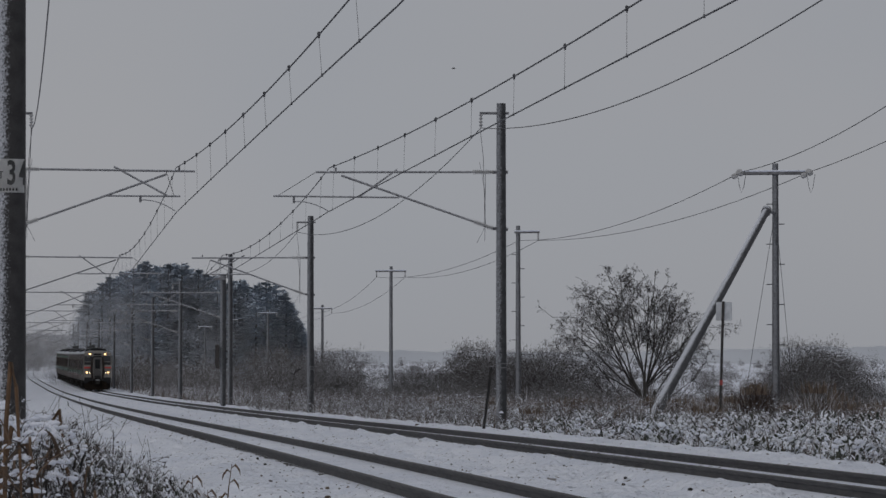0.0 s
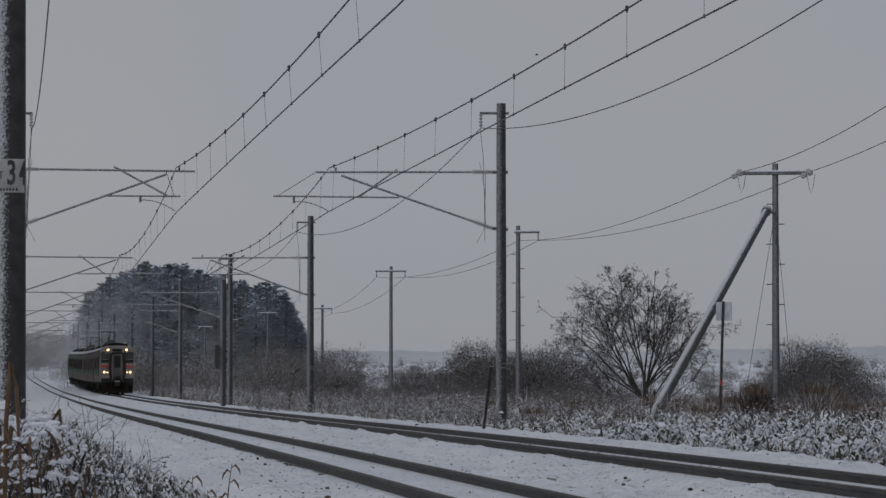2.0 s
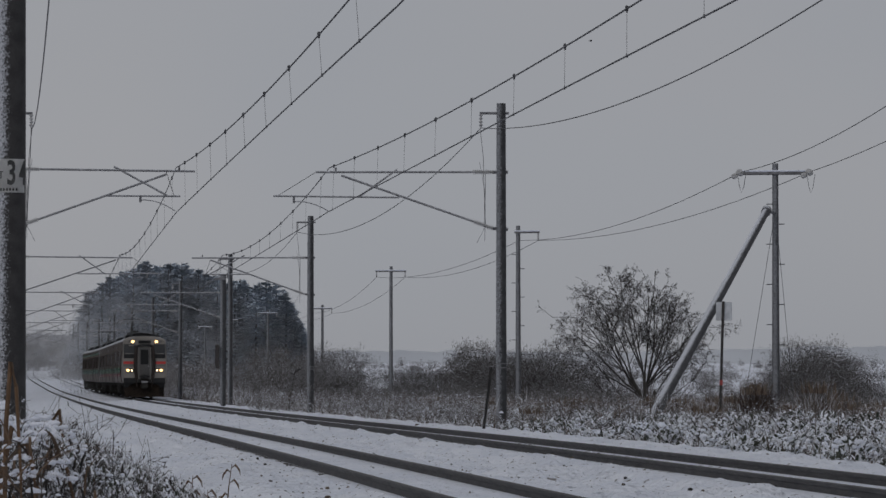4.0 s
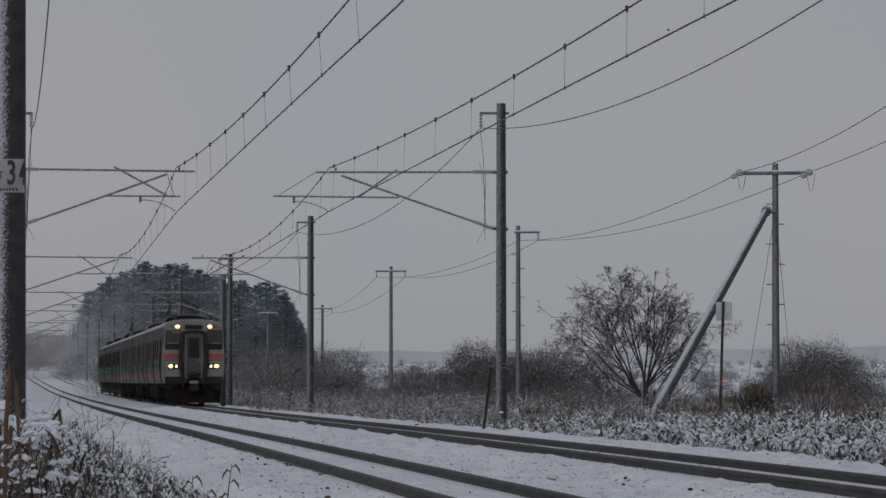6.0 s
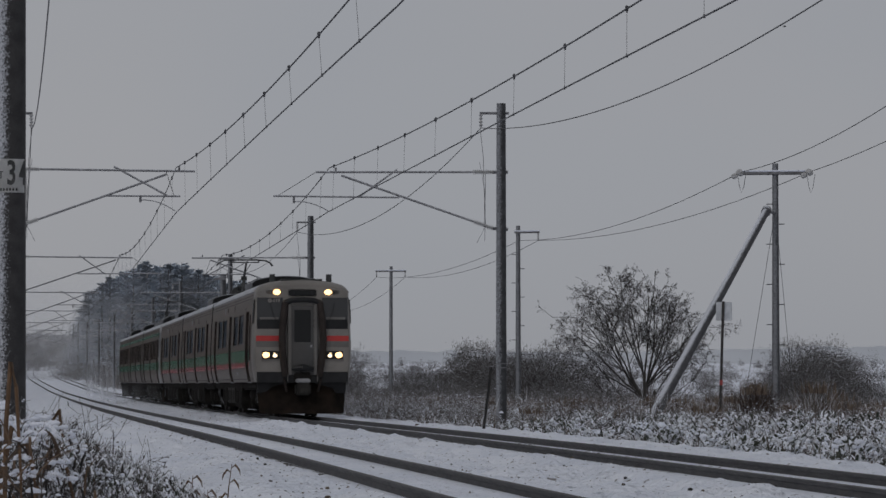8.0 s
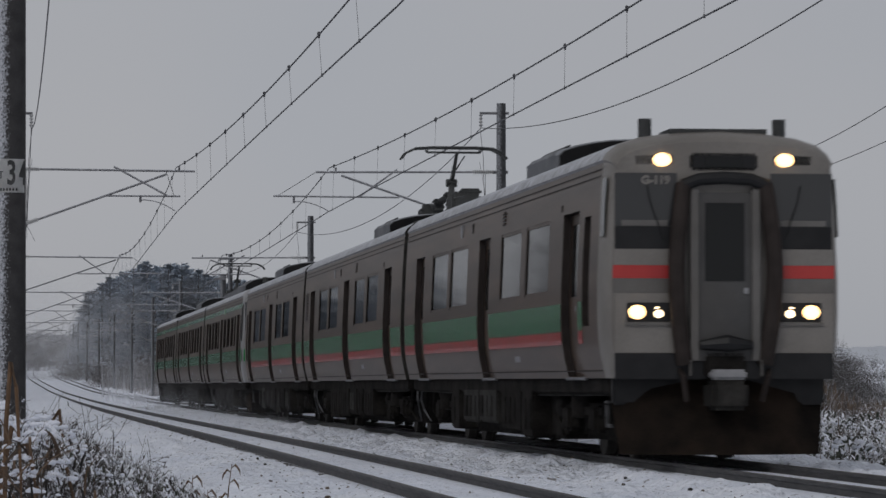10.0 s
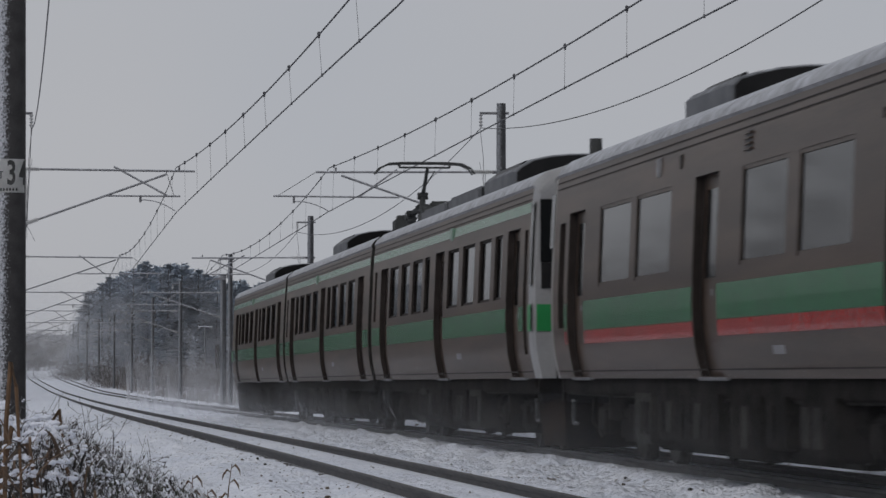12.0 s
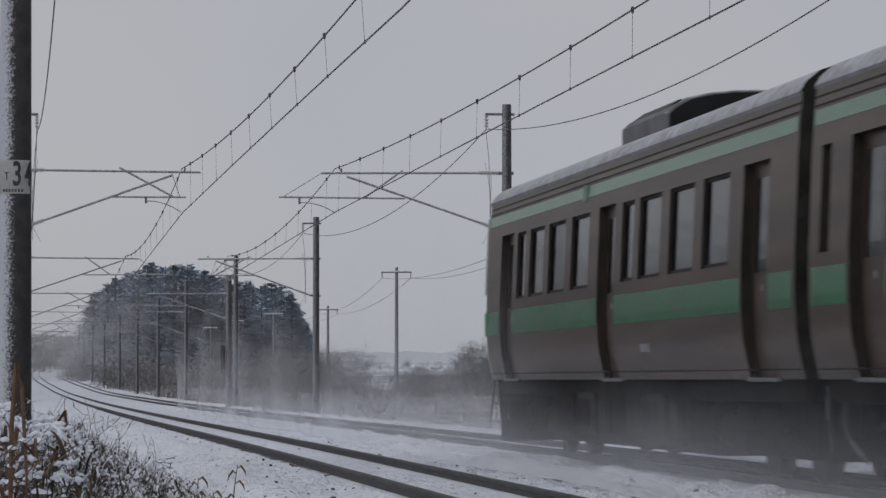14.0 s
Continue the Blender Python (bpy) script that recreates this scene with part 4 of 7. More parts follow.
def face_loft(car, y0, y1, way, material, inset=0.06):
    """The rounded shell between the body's last section and the flat front."""
    pts = [(half_width(z), z) for z in SECTION_Z] + rounded_roof()[1:]
    full = pts + [(-x, z) for x, z in reversed(pts[:-1])]
    bm = bmesh.new()
    rings = []
    for f, k in ((0.0, 0.0), (0.45, 0.12), (0.8, 0.45), (0.95, 0.8), (1.0, 1.0)):
        yy = y0 + (y1 - y0) * f
        rings.append([bm.verts.new((x * (1 - inset * k), yy, 0.98 + (z - 0.98) * (1 - 0.045 * k * max(0, (z - 2.6) / 1.1)))) for x, z in full])
    for a, b in zip(rings, rings[1:]):
        for k in range(len(full) - 1):
            q = (a[k], b[k], b[k + 1], a[k + 1])
            bm.faces.new(q if way > 0 else q[::-1])
    bm.faces.new(rings[-1] if way < 0 else rings[-1][::-1])
    bmesh.ops.recalc_face_normals(bm, faces=bm.faces)
    return part("front_shell", bm, material, car, "rounded cab front")


def plate(name, car, x0, x1, z0, z1, y, way, thick, m, label="", bevel=0.0):
    return part(name, bm_box((x1 - x0, thick, z1 - z0), ((x0 + x1) / 2, y + way * thick / 2, (z0 + z1) / 2), bevel), m, car, label)


def lens(name, car, x, z, y, way, r, m, flat=0.8):
    bm = bmesh.new()
    bmesh.ops.create_uvsphere(bm, u_segments=16, v_segments=8, radius=1.0, matrix=Matrix.Translation((x, y, z)) @ Matrix.Diagonal((r, 0.05, r * flat, 1)))
    return part(name, bm, m, car)


def snow_plough(car, y, way):
    bm = bmesh.new()
    prof = [(-1.27, 0), (-0.9, 0.28), (0, 0.5), (0.9, 0.28), (1.27, 0)]
    lo = [bm.verts.new((x * 0.93, y + way * (-0.25 + d), 0.1)) for x, d in prof]
    hi = [bm.verts.new((x, y + way * (-0.5 + d * 0.5), 0.96)) for x, d in prof]
    for k in range(4):
        bm.faces.new((lo[k], lo[k + 1], hi[k + 1], hi[k]))
    bmesh.ops.solidify(bm, geom=bm.faces[:], thickness=0.04)
    part("snow_plough", bm, SKIRT, car, "rust-stained snow plough")
    part("skirt", bm_box((2.5, 0.12, 0.62), (0, y - way * 0.35, 0.98), 0.03), BLACK, car, "black apron")
    for x in (-0.55, 0.55):
        part("hose", bm_tube([(x, y - way * 0.1, 1.15), (x * 0.9, y + way * 0.12, 1.0), (x * 0.8, y, 0.72)], 0.035, 8), RUBBER, car)
    c = part("coupler", bm_box((0.42, 0.7, 0.34), (0, y + way * 0.05, 0.78), 0.05), UNDER_GREY, car, "knuckle coupler with snowy cap")
    part("coupler_cap", bm_box((0.4, 0.3, 0.12), (0, y + way * 0.2, 1.02), 0.03), SHOULDER, c)
    part("jumper_box", bm_box((0.5, 0.3, 0.3), (0, y - way * 0.05, 1.12), 0.04), UNDER, car)


def red_front(car, y, way, lit):
    """Warm white front with a red band, dark windscreens and a middle gangway door between bowed pillars."""
    face_loft(car, y - way * 0.5, y, way, FACE)
    for sd in (-1, 1):
        x0, x1 = sorted((sd * 0.55, sd * 1.275))
        ws = plate("windscreen", car, x0, x1, 2.73, 3.345, y, way, 0.012, GLASS_DIM, "dark windscreen")
        plate("shelf", ws, *sorted((sd * 0.66, sd * 1.2)), 2.735, 2.80, y + way * 0.012, way, 0.004, GREY_FACE, "pale ledge behind the glass")
        part("glass_return", side_strip(*sorted((y - way * 0.42, y - way * 0.14)), 2.62, 3.3, 0.004, sd), GLASS_DIM, car, "dark wrap-round glass", smooth=False)
        plate("black_band", car, x0, x1, 2.47, 2.728, y, way, 0.014, BLACK)
        plate("white_panel", car, *sorted((sd * 0.57, sd * 1.29)), 2.282, 2.468, y, way, 0.016, FACE)
        plate("red_band", car, *sorted((sd * 0.57, sd * 1.30)), 2.13, 2.28, y, way, 0.018, BRIGHT_RED, "bright red band")
        plate("grey_panel", car, *sorted((sd * 0.57, sd * 1.30)), 1.96, 2.128, y, way, 0.015, GREY_FACE)
        plate("lower_panel", car, *sorted((sd * 0.57, sd * 1.28)), 1.27, 1.958, y, way, 0.02, FACE, "dirty white panel")
        lp = plate("lamp_case", car, *sorted((sd * 0.63, sd * 1.14)), 1.63, 1.85, y, way, 0.035, BLACK, "black lamp recess", 0.008)
        plate("lamp_ledge", lp, *sorted((sd * 0.64, sd * 1.16)), 1.585, 1.62, y + way * 0.02, way, 0.03, GREY_FACE)
        lens("headlamp", lp, sd * 1.02, 1.74, y + way * 0.03, way, 0.105, WARM if lit else GLASS)
        lens("headlamp", lp, sd * 0.77, 1.72, y + way * 0.03, way, 0.06, WHITE_LAMP if lit else GLASS)
        lens("indicator", lp, sd * 0.79, 1.79, y + way * 0.03, way, 0.03, WHITE_LAMP if lit else GLASS, 0.4)
        up = plate("roof_lamp_case", car, *sorted((sd * 0.56, sd * 1.06)), 3.415, 3.58, y - way * 0.05, way, 0.05, BLACK, "roof lamp recess", 0.03)
        lens("roof_lamp", up, sd * 0.72, 3.5, y, way, 0.11, WARM if lit else GLASS, 0.72)
        path = [(sd * (0.47 + 0.105 * math.sin(math.pi * i / 10)), y + way * (0.06 + 0.06 * math.sin(math.pi * i / 10)), 1.14 + 2.08 * i / 10) for i in range(11)]
        part("gangway_pillar", bm_tube(path, 0.098, 10), RUBBER, car, "bowed black gangway pillar")
        plate("door_frame", car, *sorted((sd * 0.31, sd * 0.41)), 1.18, 3.16, y, way, 0.11, GREY_FACE, "grey door frame", 0.01)
        plate("handrail", car, *sorted((sd * 0.405, sd * 0.43)), 1.0, 1.2, y + way * 0.1, way, 0.05, GREY_FACE, "", 0.01)
        part("wiper", bm_tube([(sd * 0.72, y + way * 0.03, 2.6), (sd * 0.86, y + way * 0.035, 3.0), (sd * 0.9, y + way * 0.03, 3.2)], 0.006, 6), BLACK, car)
        at = y - way * (0.7 if lit else 0.2)
        bm = bm_tube([(sd * 0.8, at, 3.6), (sd * 0.8, at, 4.02)], 0.08, 12)
        bm_tube([(sd * 0.8, at, 3.6), (sd * 0.8, at, 3.76)], 0.12, 12, bm)
        part("horn", bm, TURF, car, "dark roof horn")
    plate("apron_top", car, -1.28, 1.28, 0.97, 1.268, y, way, 0.03, BLACK, "black apron")
    part("gangway_header", bm_tube([(-0.5, y + way * 0.08, 3.2), (-0.3, y + way * 0.1, 3.27), (0, y + way * 0.1, 3.29), (0.3, y + way * 0.1, 3.27), (0.5, y + way * 0.08, 3.2)], 0.075, 10), BLACK, car)
    dr = plate("gangway_door", car, -0.37, 0.37, 1.18, 3.12, y, way, 0.06, DOOR_GREY, "dark grey front door")
    plate("door_window", dr, -0.23, 0.23, 2.1, 3.0, y + way * 0.06, way, 0.012, GLASS)
    part("foot_plate", bm_tube([(-0.3, y + way * 0.13, 1.36), (0, y + way * 0.2, 1.38), (0.3, y + way * 0.13, 1.36)], [0.05, 0.1, 0.05], 8), BLACK, car, "folded gangway foot plate")
    plate("door_handle", dr, -0.27, -0.22, 1.95, 2.02, y + way * 0.06, way, 0.03, SHOULDER)
    plate("destination_sign", car, -0.40, 0.40, 3.38, 3.58, y - way * 0.03, way, 0.06, BLACK, "dark destination display", 0.03)
    plate("display_glass", car, -0.22, 0.22, 3.42, 3.53, y + way * 0.031, way, 0.006, GLASS)
    part("roof_hood", bm_box((1.3, 0.9, 0.2), (0, y - way * 0.65, 3.78), 0.08), TURF, car, "dark roof fairing")
    words("set_number", "G-119", 0.13, Matrix.Translation((way * 0.80, y + way * 0.02, 3.26)) @ Matrix.Rotation(radians(180 if way > 0 else 0), 4, "Z") @ Matrix.Rotation(radians(90), 4, "X"), FACE, car)
    snow_plough(car, y, way)


def green_front(car, y, way, label="white cab front with a bright green band"):
    """White front with a tall windscreen and a green band."""
    face_loft(car, y - way * 0.25, y, way, WHITE_FACE, 0.04)
    for sd in (-1, 1):
        plate("windscreen", car, *sorted((sd * 0.5, sd * 1.275)), 2.5, 3.33, y, way, 0.014, GLASS, "dark windscreen")
        plate("black_panel", car, *sorted((sd * 0.5, sd * 1.265)), 2.16, 2.498, y, way, 0.013, BLACK)
        plate("green_band", car, *sorted((sd * 0.48, sd * 1.325)), 1.60, 1.95, y, way, 0.016, BRIGHT_GREEN, "bright green band")
        lens("tail_lamp", car, sd * 1.0, 1.78, y + way * 0.015, way, 0.09, BLACK)
        part("glass_return", side_strip(*sorted((y - way * 0.24, y - way * 0.02)), 2.2, 3.3, 0.006, sd), GLASS, car, "dark wrap-round glass", smooth=False)
        part("green_return", side_strip(*sorted((y - way * 0.3, y - way * 0.02)), 1.60, 1.95, 0.006, sd), BRIGHT_GREEN, car, smooth=False)
    plate("gangway_door", car, -0.45, 0.45, 1.1, 3.2, y, way, 0.1, GREY_FACE, "grey front door", 0.02)
    bm = bmesh.new()
    arch = [(-0.85, 3.4)] + [(-0.85 * math.cos(radians(a)), 3.42 + 0.2 * math.sin(radians(a))) for a in range(10, 180, 20)] + [(0.85, 3.4)]
    f = bm.faces.new([bm.verts.new((x, y + way * 0.012, z)) for x, z in arch])
    bmesh.ops.solidify(bm, geom=[f], thickness=0.06)
    bmesh.ops.recalc_face_normals(bm, faces=bm.faces)
    part("destination_sign", bm, GLASS, car, "arched dark display", smooth=False)
    snow_plough(car, y, way)


def red_car(back, seed, cooler, front=None, rear=None, panto=False):
    """A car of the set with green and red stripes and broad paired windows."""
    car = thing("train_car", Matrix(), "grey stainless train car with green and red stripes" + (" and lit cab" if front == "lit" else ""), "train car", "cars of the train")
    doors = [(-8.82, -7.62), (-0.68, 0.52), (7.36, 8.62)]
    wins = [(a, b, 2.05, 2.98) for a, b in ((-6.5, -4.42), (-4.06, -1.98), (1.68, 3.68), (4.16, 6.22))]
    ends = [(-10.05, -9.1, 2.05, 2.98)] if not rear else []
    y0, y1 = (-HALF + (0.45 if rear else 0), HALF - (0.3 if front else 0))
    slots = [(9.0, 9.5, 1.6, 2.9)] if front else []
    slots += [(-9.55, -9.1, 1.6, 2.9)] if rear else []
    part("body", side_shell(y0, y1, [(a, b, 1.0, 3.0) for a, b in doors] + wins + slots), BODY, car, "grimy stainless side").data.materials.append(RUBBER)
    part("roof_edge", bm_roof(y0, y1, 0, 4), SHOULDER, car, "snow along the roof edge")
    part("roof", bm_roof(y0, y1, 3, 7), ROOF, car, "grey snow-dusted roof")
    side_doors(car, doors, BODY)
    side_windows(car, wins, BODY, 0.02)
    for a, b, c, d in slots:
        for sd in (-1, 1):
            part("cab_window", side_strip(a, b, c, d, -0.08, sd), GLASS_DIM, car, "narrow dark cab window", smooth=False)
    spans = [(y0 + 0.1, -8.86), (-7.58, -0.72), (0.56, 7.32), (8.66, 8.98 if front else y1 - 0.1)]
    if rear:
        spans[0] = (-9.05, -8.86)
    stripes(car, spans, ((1.555, 1.90, GREEN, "green_stripe"), (1.395, 1.551, RED, "red_stripe")))
    for sd in (-1, 1):
        part("marker_light", bm_box((0.05, 0.16, 0.2), (sd * 1.35, -2.75, 3.21), 0.015), SHOULDER, car, "pale side lamp housing")
        part("speaker", bm_box((0.03, 0.16, 0.16), (sd * 1.342, -1.5, 3.2), 0.01), RUBBER, car)
        louvres(car, 1.75, 2.05, 3.1, 3.3, sd, 4)
        if not front and not rear:
            louvres(car, -10.1, -9.45, 2.35, 3.0, sd, 9)
        part("door_lamp", bm_box((0.03, 0.1, 0.1), (sd * 1.35, 7.2, 3.08), 0.01), RUBBER, car)
        part("car_number", side_strip(3.0, 3.5, 1.2, 1.28, 0.005, sd), SHOULDER, car, "pale lettering bar", smooth=False)
    step_plates(car, doors)
    underside(car, seed, front, rear)
    roof_unit(car, cooler[0], cooler[1], *(cooler[2:] or (4.14, 1.06)))
    side_beads(car, y0, y1)
    if panto:
        pantograph(car, 6.67)
    red_front(car, HALF + 0.2, 1, front == "lit") if front else end_wall(car, HALF, 1)
    red_front(car, -HALF - 0.05, -1, False) if rear else end_wall(car, -HALF, -1)
    CARS.append((car, back))
    return car


def green_car(back, seed, cooler, boxes=(), front=None, rear=None, panto=False):
    """A car of the older set with green stripes and rows of narrow windows."""
    car = thing("train_car", Matrix(), "grey stainless train car with green stripes and narrow windows", "train car", "cars of the train")
    doors = [(-8.92, -7.7), (-0.42, 0.74), (8.05, 9.25)]
    rows = ((1.22, 2.02), (2.36, 3.7), (4.2, 5.58), (6.05, 7.4), (-7.3, -6.5), (-6.1, -4.82), (-4.4, -3.0), (-2.5, -1.13))
    if front:
        rows = ((1.26, 2.6), (3.1, 4.5), (5.05, 6.32), (6.75, 7.5), (-7.33, -5.95), (-5.45, -4.15), (-3.68, -2.26), (-1.9, -1.18))
    wins = [(a, b, 2.08, 2.98) for a, b in rows]
    y0, y1 = -HALF + (0.15 if rear else 0), HALF - (0.2 if front else 0)
    slots = [(9.72, 10.0, 1.3, 2.95)] if front else []
    if not rear:
        slots += [(-10.02, -9.66, 2.06, 2.98)]
    part("body", side_shell(y0, y1, [(a, b, 1.0, 3.0) for a, b in doors] + wins + slots), BODY, car, "grimy stainless side").data.materials.append(RUBBER)
    part("roof_edge", bm_roof(y0, y1, 0, 4), SHOULDER, car, "snow along the roof edge")
    part("roof", bm_roof(y0, y1, 3, 7), ROOF, car, "grey snow-dusted roof")
    side_doors(car, doors, BODY)
    side_windows(car, wins, RUBBER, 0.045)
    for a, b, c, d in slots:
        for sd in (-1, 1):
            part("cab_window", side_strip(a, b, c, d, -0.08, sd), GLASS_DIM, car, "narrow dark window", smooth=False)
    spans = [(y0 + 0.1, -8.96), (-7.66, -0.46), (0.78, 8.01), (9.29, 9.7 if front else y1 - 0.1)]
    stripes(car, spans, ((1.61, 1.94, GREEN, "green_stripe"),))
    stripes(car, [(y0 + 0.05, y1 - 0.05)], ((3.165, 3.30, GREEN, "upper_green_stripe"),))
    for sd in (-1, 1):
        part("marker_light", bm_box((0.06, 0.24, 0.2), (sd * 1.345, 1.7 if front else -1.5, 3.22), 0.015), PALE_GREEN, car, "pale side lamp housing")
        part("car_number", side_strip(2.4, 3.0, 1.28, 1.37, 0.005, sd), SHOULDER, car, "pale lettering bar", smooth=False)
    step_plates(car, doors)
    underside(car, seed, front, rear)
    roof_unit(car, *cooler, top=4.2, wide=1.06)
    side_beads(car, y0, y1)
    for box in boxes:
        roof_box(car, *box)
    if panto:
        pantograph(car, 7.7)
    green_front(car, HALF + 0.05, 1) if front else end_wall(car, HALF, 1)
    green_front(car, -HALF - 0.1, -1) if rear else end_wall(car, -HALF, -1)
    CARS.append((car, back))
    return car


red_car(10.85, 1, (2.0, 4.7), front="lit")
red_car(32.25, 2, (2.4, 4.9), panto=True)
red_car(53.6, 3, (-2.85, -0.45), rear="dark")
green_car(75.95, 4, (3.2, 6.4), ((-10.0, -6.6, 0.14), (-6.1, -2.7, 0.3), (-2.2, 1.7, 0.32)), front="dark")
green_car(97.4, 5, (-0.9, 2.0), (), panto=True)
green_car(118.8, 6, (-0.65, 2.2), (), rear="dark")


# ---- vegetation ----
DRY = frosted("dry grass", (0.055, 0.042, 0.034), (0.155, 0.118, 0.09), 0.28, 1.0, 0.85, scale=1.5, fine=14, island=0.5)
LEAFY = frosted("snowed green blades", (0.03, 0.04, 0.024), (0.085, 0.088, 0.058), 0.22, 0.75, 0.92, scale=1.5, fine=14, island=0.5)
REED = frosted("brown reed", (0.092, 0.064, 0.046), (0.19, 0.14, 0.102), 0.3, 1.0, 0.8, scale=2, fine=14, island=0.6)
TWIG = frosted("rimed twig", (0.03, 0.026, 0.024), (0.075, 0.065, 0.06), 0.4, 1.0, 0.8, scale=3, fine=20, island=0.4)
# paler than TWIG_MID: distance haze is put into this twig colour
TWIG_FAR = frosted("haze-paled thicket twig", (0.066, 0.06, 0.058), (0.125, 0.114, 0.11), 0.2, 1.05, 0.6, scale=3, fine=12, island=0.5)
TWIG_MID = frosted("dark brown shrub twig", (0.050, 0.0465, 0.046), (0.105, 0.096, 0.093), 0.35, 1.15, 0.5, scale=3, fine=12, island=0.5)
BARK = frosted("dark bark", (0.028, 0.024, 0.022), (0.055, 0.047, 0.042), 0.45, 0.9, 0.8, scale=6, fine=40)
DEAD_LEAF = frosted("withered leaf", (0.034, 0.029, 0.025), (0.082, 0.066, 0.053), 0.3, 0.9, 0.85, scale=3, fine=30, island=0.6)
# pale blue-grey base: frost, plus the grove's distance haze put into the colour
NEEDLES = frosted("frosted haze-paled needles", (0.175, 0.213, 0.25), (0.28, 0.325, 0.375), -0.05, 0.85, 0.9, scale=0.8, fine=5, island=0.3, snow=(0.56, 0.635, 0.74))
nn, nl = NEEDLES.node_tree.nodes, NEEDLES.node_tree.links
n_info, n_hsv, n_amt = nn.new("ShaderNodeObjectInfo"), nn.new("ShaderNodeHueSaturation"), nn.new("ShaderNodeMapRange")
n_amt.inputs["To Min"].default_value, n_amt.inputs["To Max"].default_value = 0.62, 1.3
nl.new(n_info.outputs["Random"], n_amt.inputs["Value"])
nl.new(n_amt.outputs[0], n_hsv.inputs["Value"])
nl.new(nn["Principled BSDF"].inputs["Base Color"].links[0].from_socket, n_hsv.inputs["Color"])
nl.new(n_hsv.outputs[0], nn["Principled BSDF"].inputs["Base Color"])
RNG = np.random.default_rng(7)


def strips(base, height, width, lean, azim, segs=4, curl=1.0, face=None, start=0.35):
    """Bent blades: arrays of base points, lengths, widths, lean in radians and azimuth. Returns vertices and quads."""
    n = len(base)
    t = np.linspace(0, 1, segs + 1)
    ang = lean[:, None] * (start + curl * t[None, :] ** 1.3)
    step = height[:, None] / segs
    hx = np.concatenate([np.zeros((n, 1)), np.cumsum(np.sin(ang[:, :-1]) * step, 1)], 1)
    hz = np.concatenate([np.zeros((n, 1)), np.cumsum(np.cos(ang[:, :-1]) * step, 1)], 1)
    ca, sa = np.cos(azim)[:, None], np.sin(azim)[:, None]
    cx, cy, cz = base[:, 0:1] + hx * ca, base[:, 1:2] + hx * sa, base[:, 2:3] + hz
    face = azim + np.pi / 2 if face is None else face
    wx, wy = np.cos(face)[:, None], np.sin(face)[:, None]
    w = width[:, None] * (1 - t[None, :] ** 2 * 0.85) / 2
    a = np.stack([cx - wx * w, cy - wy * w, cz], -1)
    b = np.stack([cx + wx * w, cy + wy * w, cz], -1)
    v = np.stack([a, b], 2).reshape(-1, 3)
    k = np.arange(n)[:, None] * (2 * (segs + 1)) + np.arange(segs)[None, :] * 2
    f = np.stack([k, k + 1, k + 3, k + 2], -1).reshape(-1, 4)
    return v, f


def prisms(p0, p1, r0, r1, sides=3):
    """Thin tapered rods between arrays of points."""
    p0, p1 = np.asarray(p0, float), np.asarray(p1, float)
    t = p1 - p0
    t /= np.linalg.norm(t, axis=1, keepdims=True) + 1e-9
    ref = np.where(np.abs(t[:, 2:3]) < 0.9, np.array([[0, 0, 1.0]]), np.array([[1.0, 0, 0]]))
    u = np.cross(t, ref)
    u /= np.linalg.norm(u, axis=1, keepdims=True) + 1e-9
    w = np.cross(u, t)
    rings = []
    for p, r in ((p0, r0), (p1, r1)):
        for k in range(sides):
            a = 2 * np.pi * k / sides
            rings.append(p + (u * np.cos(a) + w * np.sin(a)) * np.asarray(r)[:, None])
    v = np.stack(rings, 1).reshape(-1, 3)
    i = np.arange(len(p0))[:, None] * 2 * sides
    f = np.concatenate([np.stack([i[:, 0] + k, i[:, 0] + (k + 1) % sides, i[:, 0] + sides + (k + 1) % sides, i[:, 0] + sides + k], -1) for k in range(sides)])
    return v, f


def diamonds(c, size, tilt=1.0, aspect=0.6, rng=RNG):
    """Small four-cornered leaves at points c, turned at random; tilt below 1 keeps them flatter."""
    n = len(c)
    az, el = rng.uniform(0, 2 * np.pi, n), rng.normal(0, 0.9 * tilt, n)
    a = np.stack([np.cos(az) * np.cos(el), np.sin(az) * np.cos(el), np.sin(el)], -1)
    b = np.stack([-np.sin(az), np.cos(az), rng.normal(0, 0.5 * tilt, n)], -1)
    s = np.broadcast_to(np.asarray(size), (n,))[:, None]
    v = np.stack([c - a * s, c - b * s * aspect, c + a * s, c + b * s * aspect], 1).reshape(-1, 3)
    f = np.arange(n * 4).reshape(n, 4)
    return v, f


def puffs(c, r, rng=RNG):
    """Small flat-bottomed lumps of snow."""
    n = len(c)
    ring = 6
    vs = []
    ph = rng.uniform(0, 6.28, n)
    for z, k in ((-0.25, 0.75), (0.12, 1.0), (0.5, 0.62)):
        for j in range(ring):
            a = ph + 2 * np.pi * j / ring
            rr = r * k * rng.uniform(0.75, 1.25, n)
            vs.append(np.stack([c[:, 0] + np.cos(a) * rr, c[:, 1] + np.sin(a) * rr * 0.8, c[:, 2] + z * r * 0.9], -1))
    vs.append(c + np.stack([0 * r, 0 * r, 0.68 * r], -1))
    v = np.stack(vs, 1).reshape(-1, 3)
    i = np.arange(n) * 19
    f = []
    for lv in (0, 6):
        for j in range(ring):
            f.append(np.stack([i + lv + j, i + lv + (j + 1) % ring, i + lv + 6 + (j + 1) % ring, i + lv + 6 + j], -1))
    for j in range(0, ring, 2):
        f.append(np.stack([i + 12 + j, i + 12 + (j + 1) % ring, i + 12 + (j + 2) % ring, i + 18], -1))
    return v, np.concatenate(f)


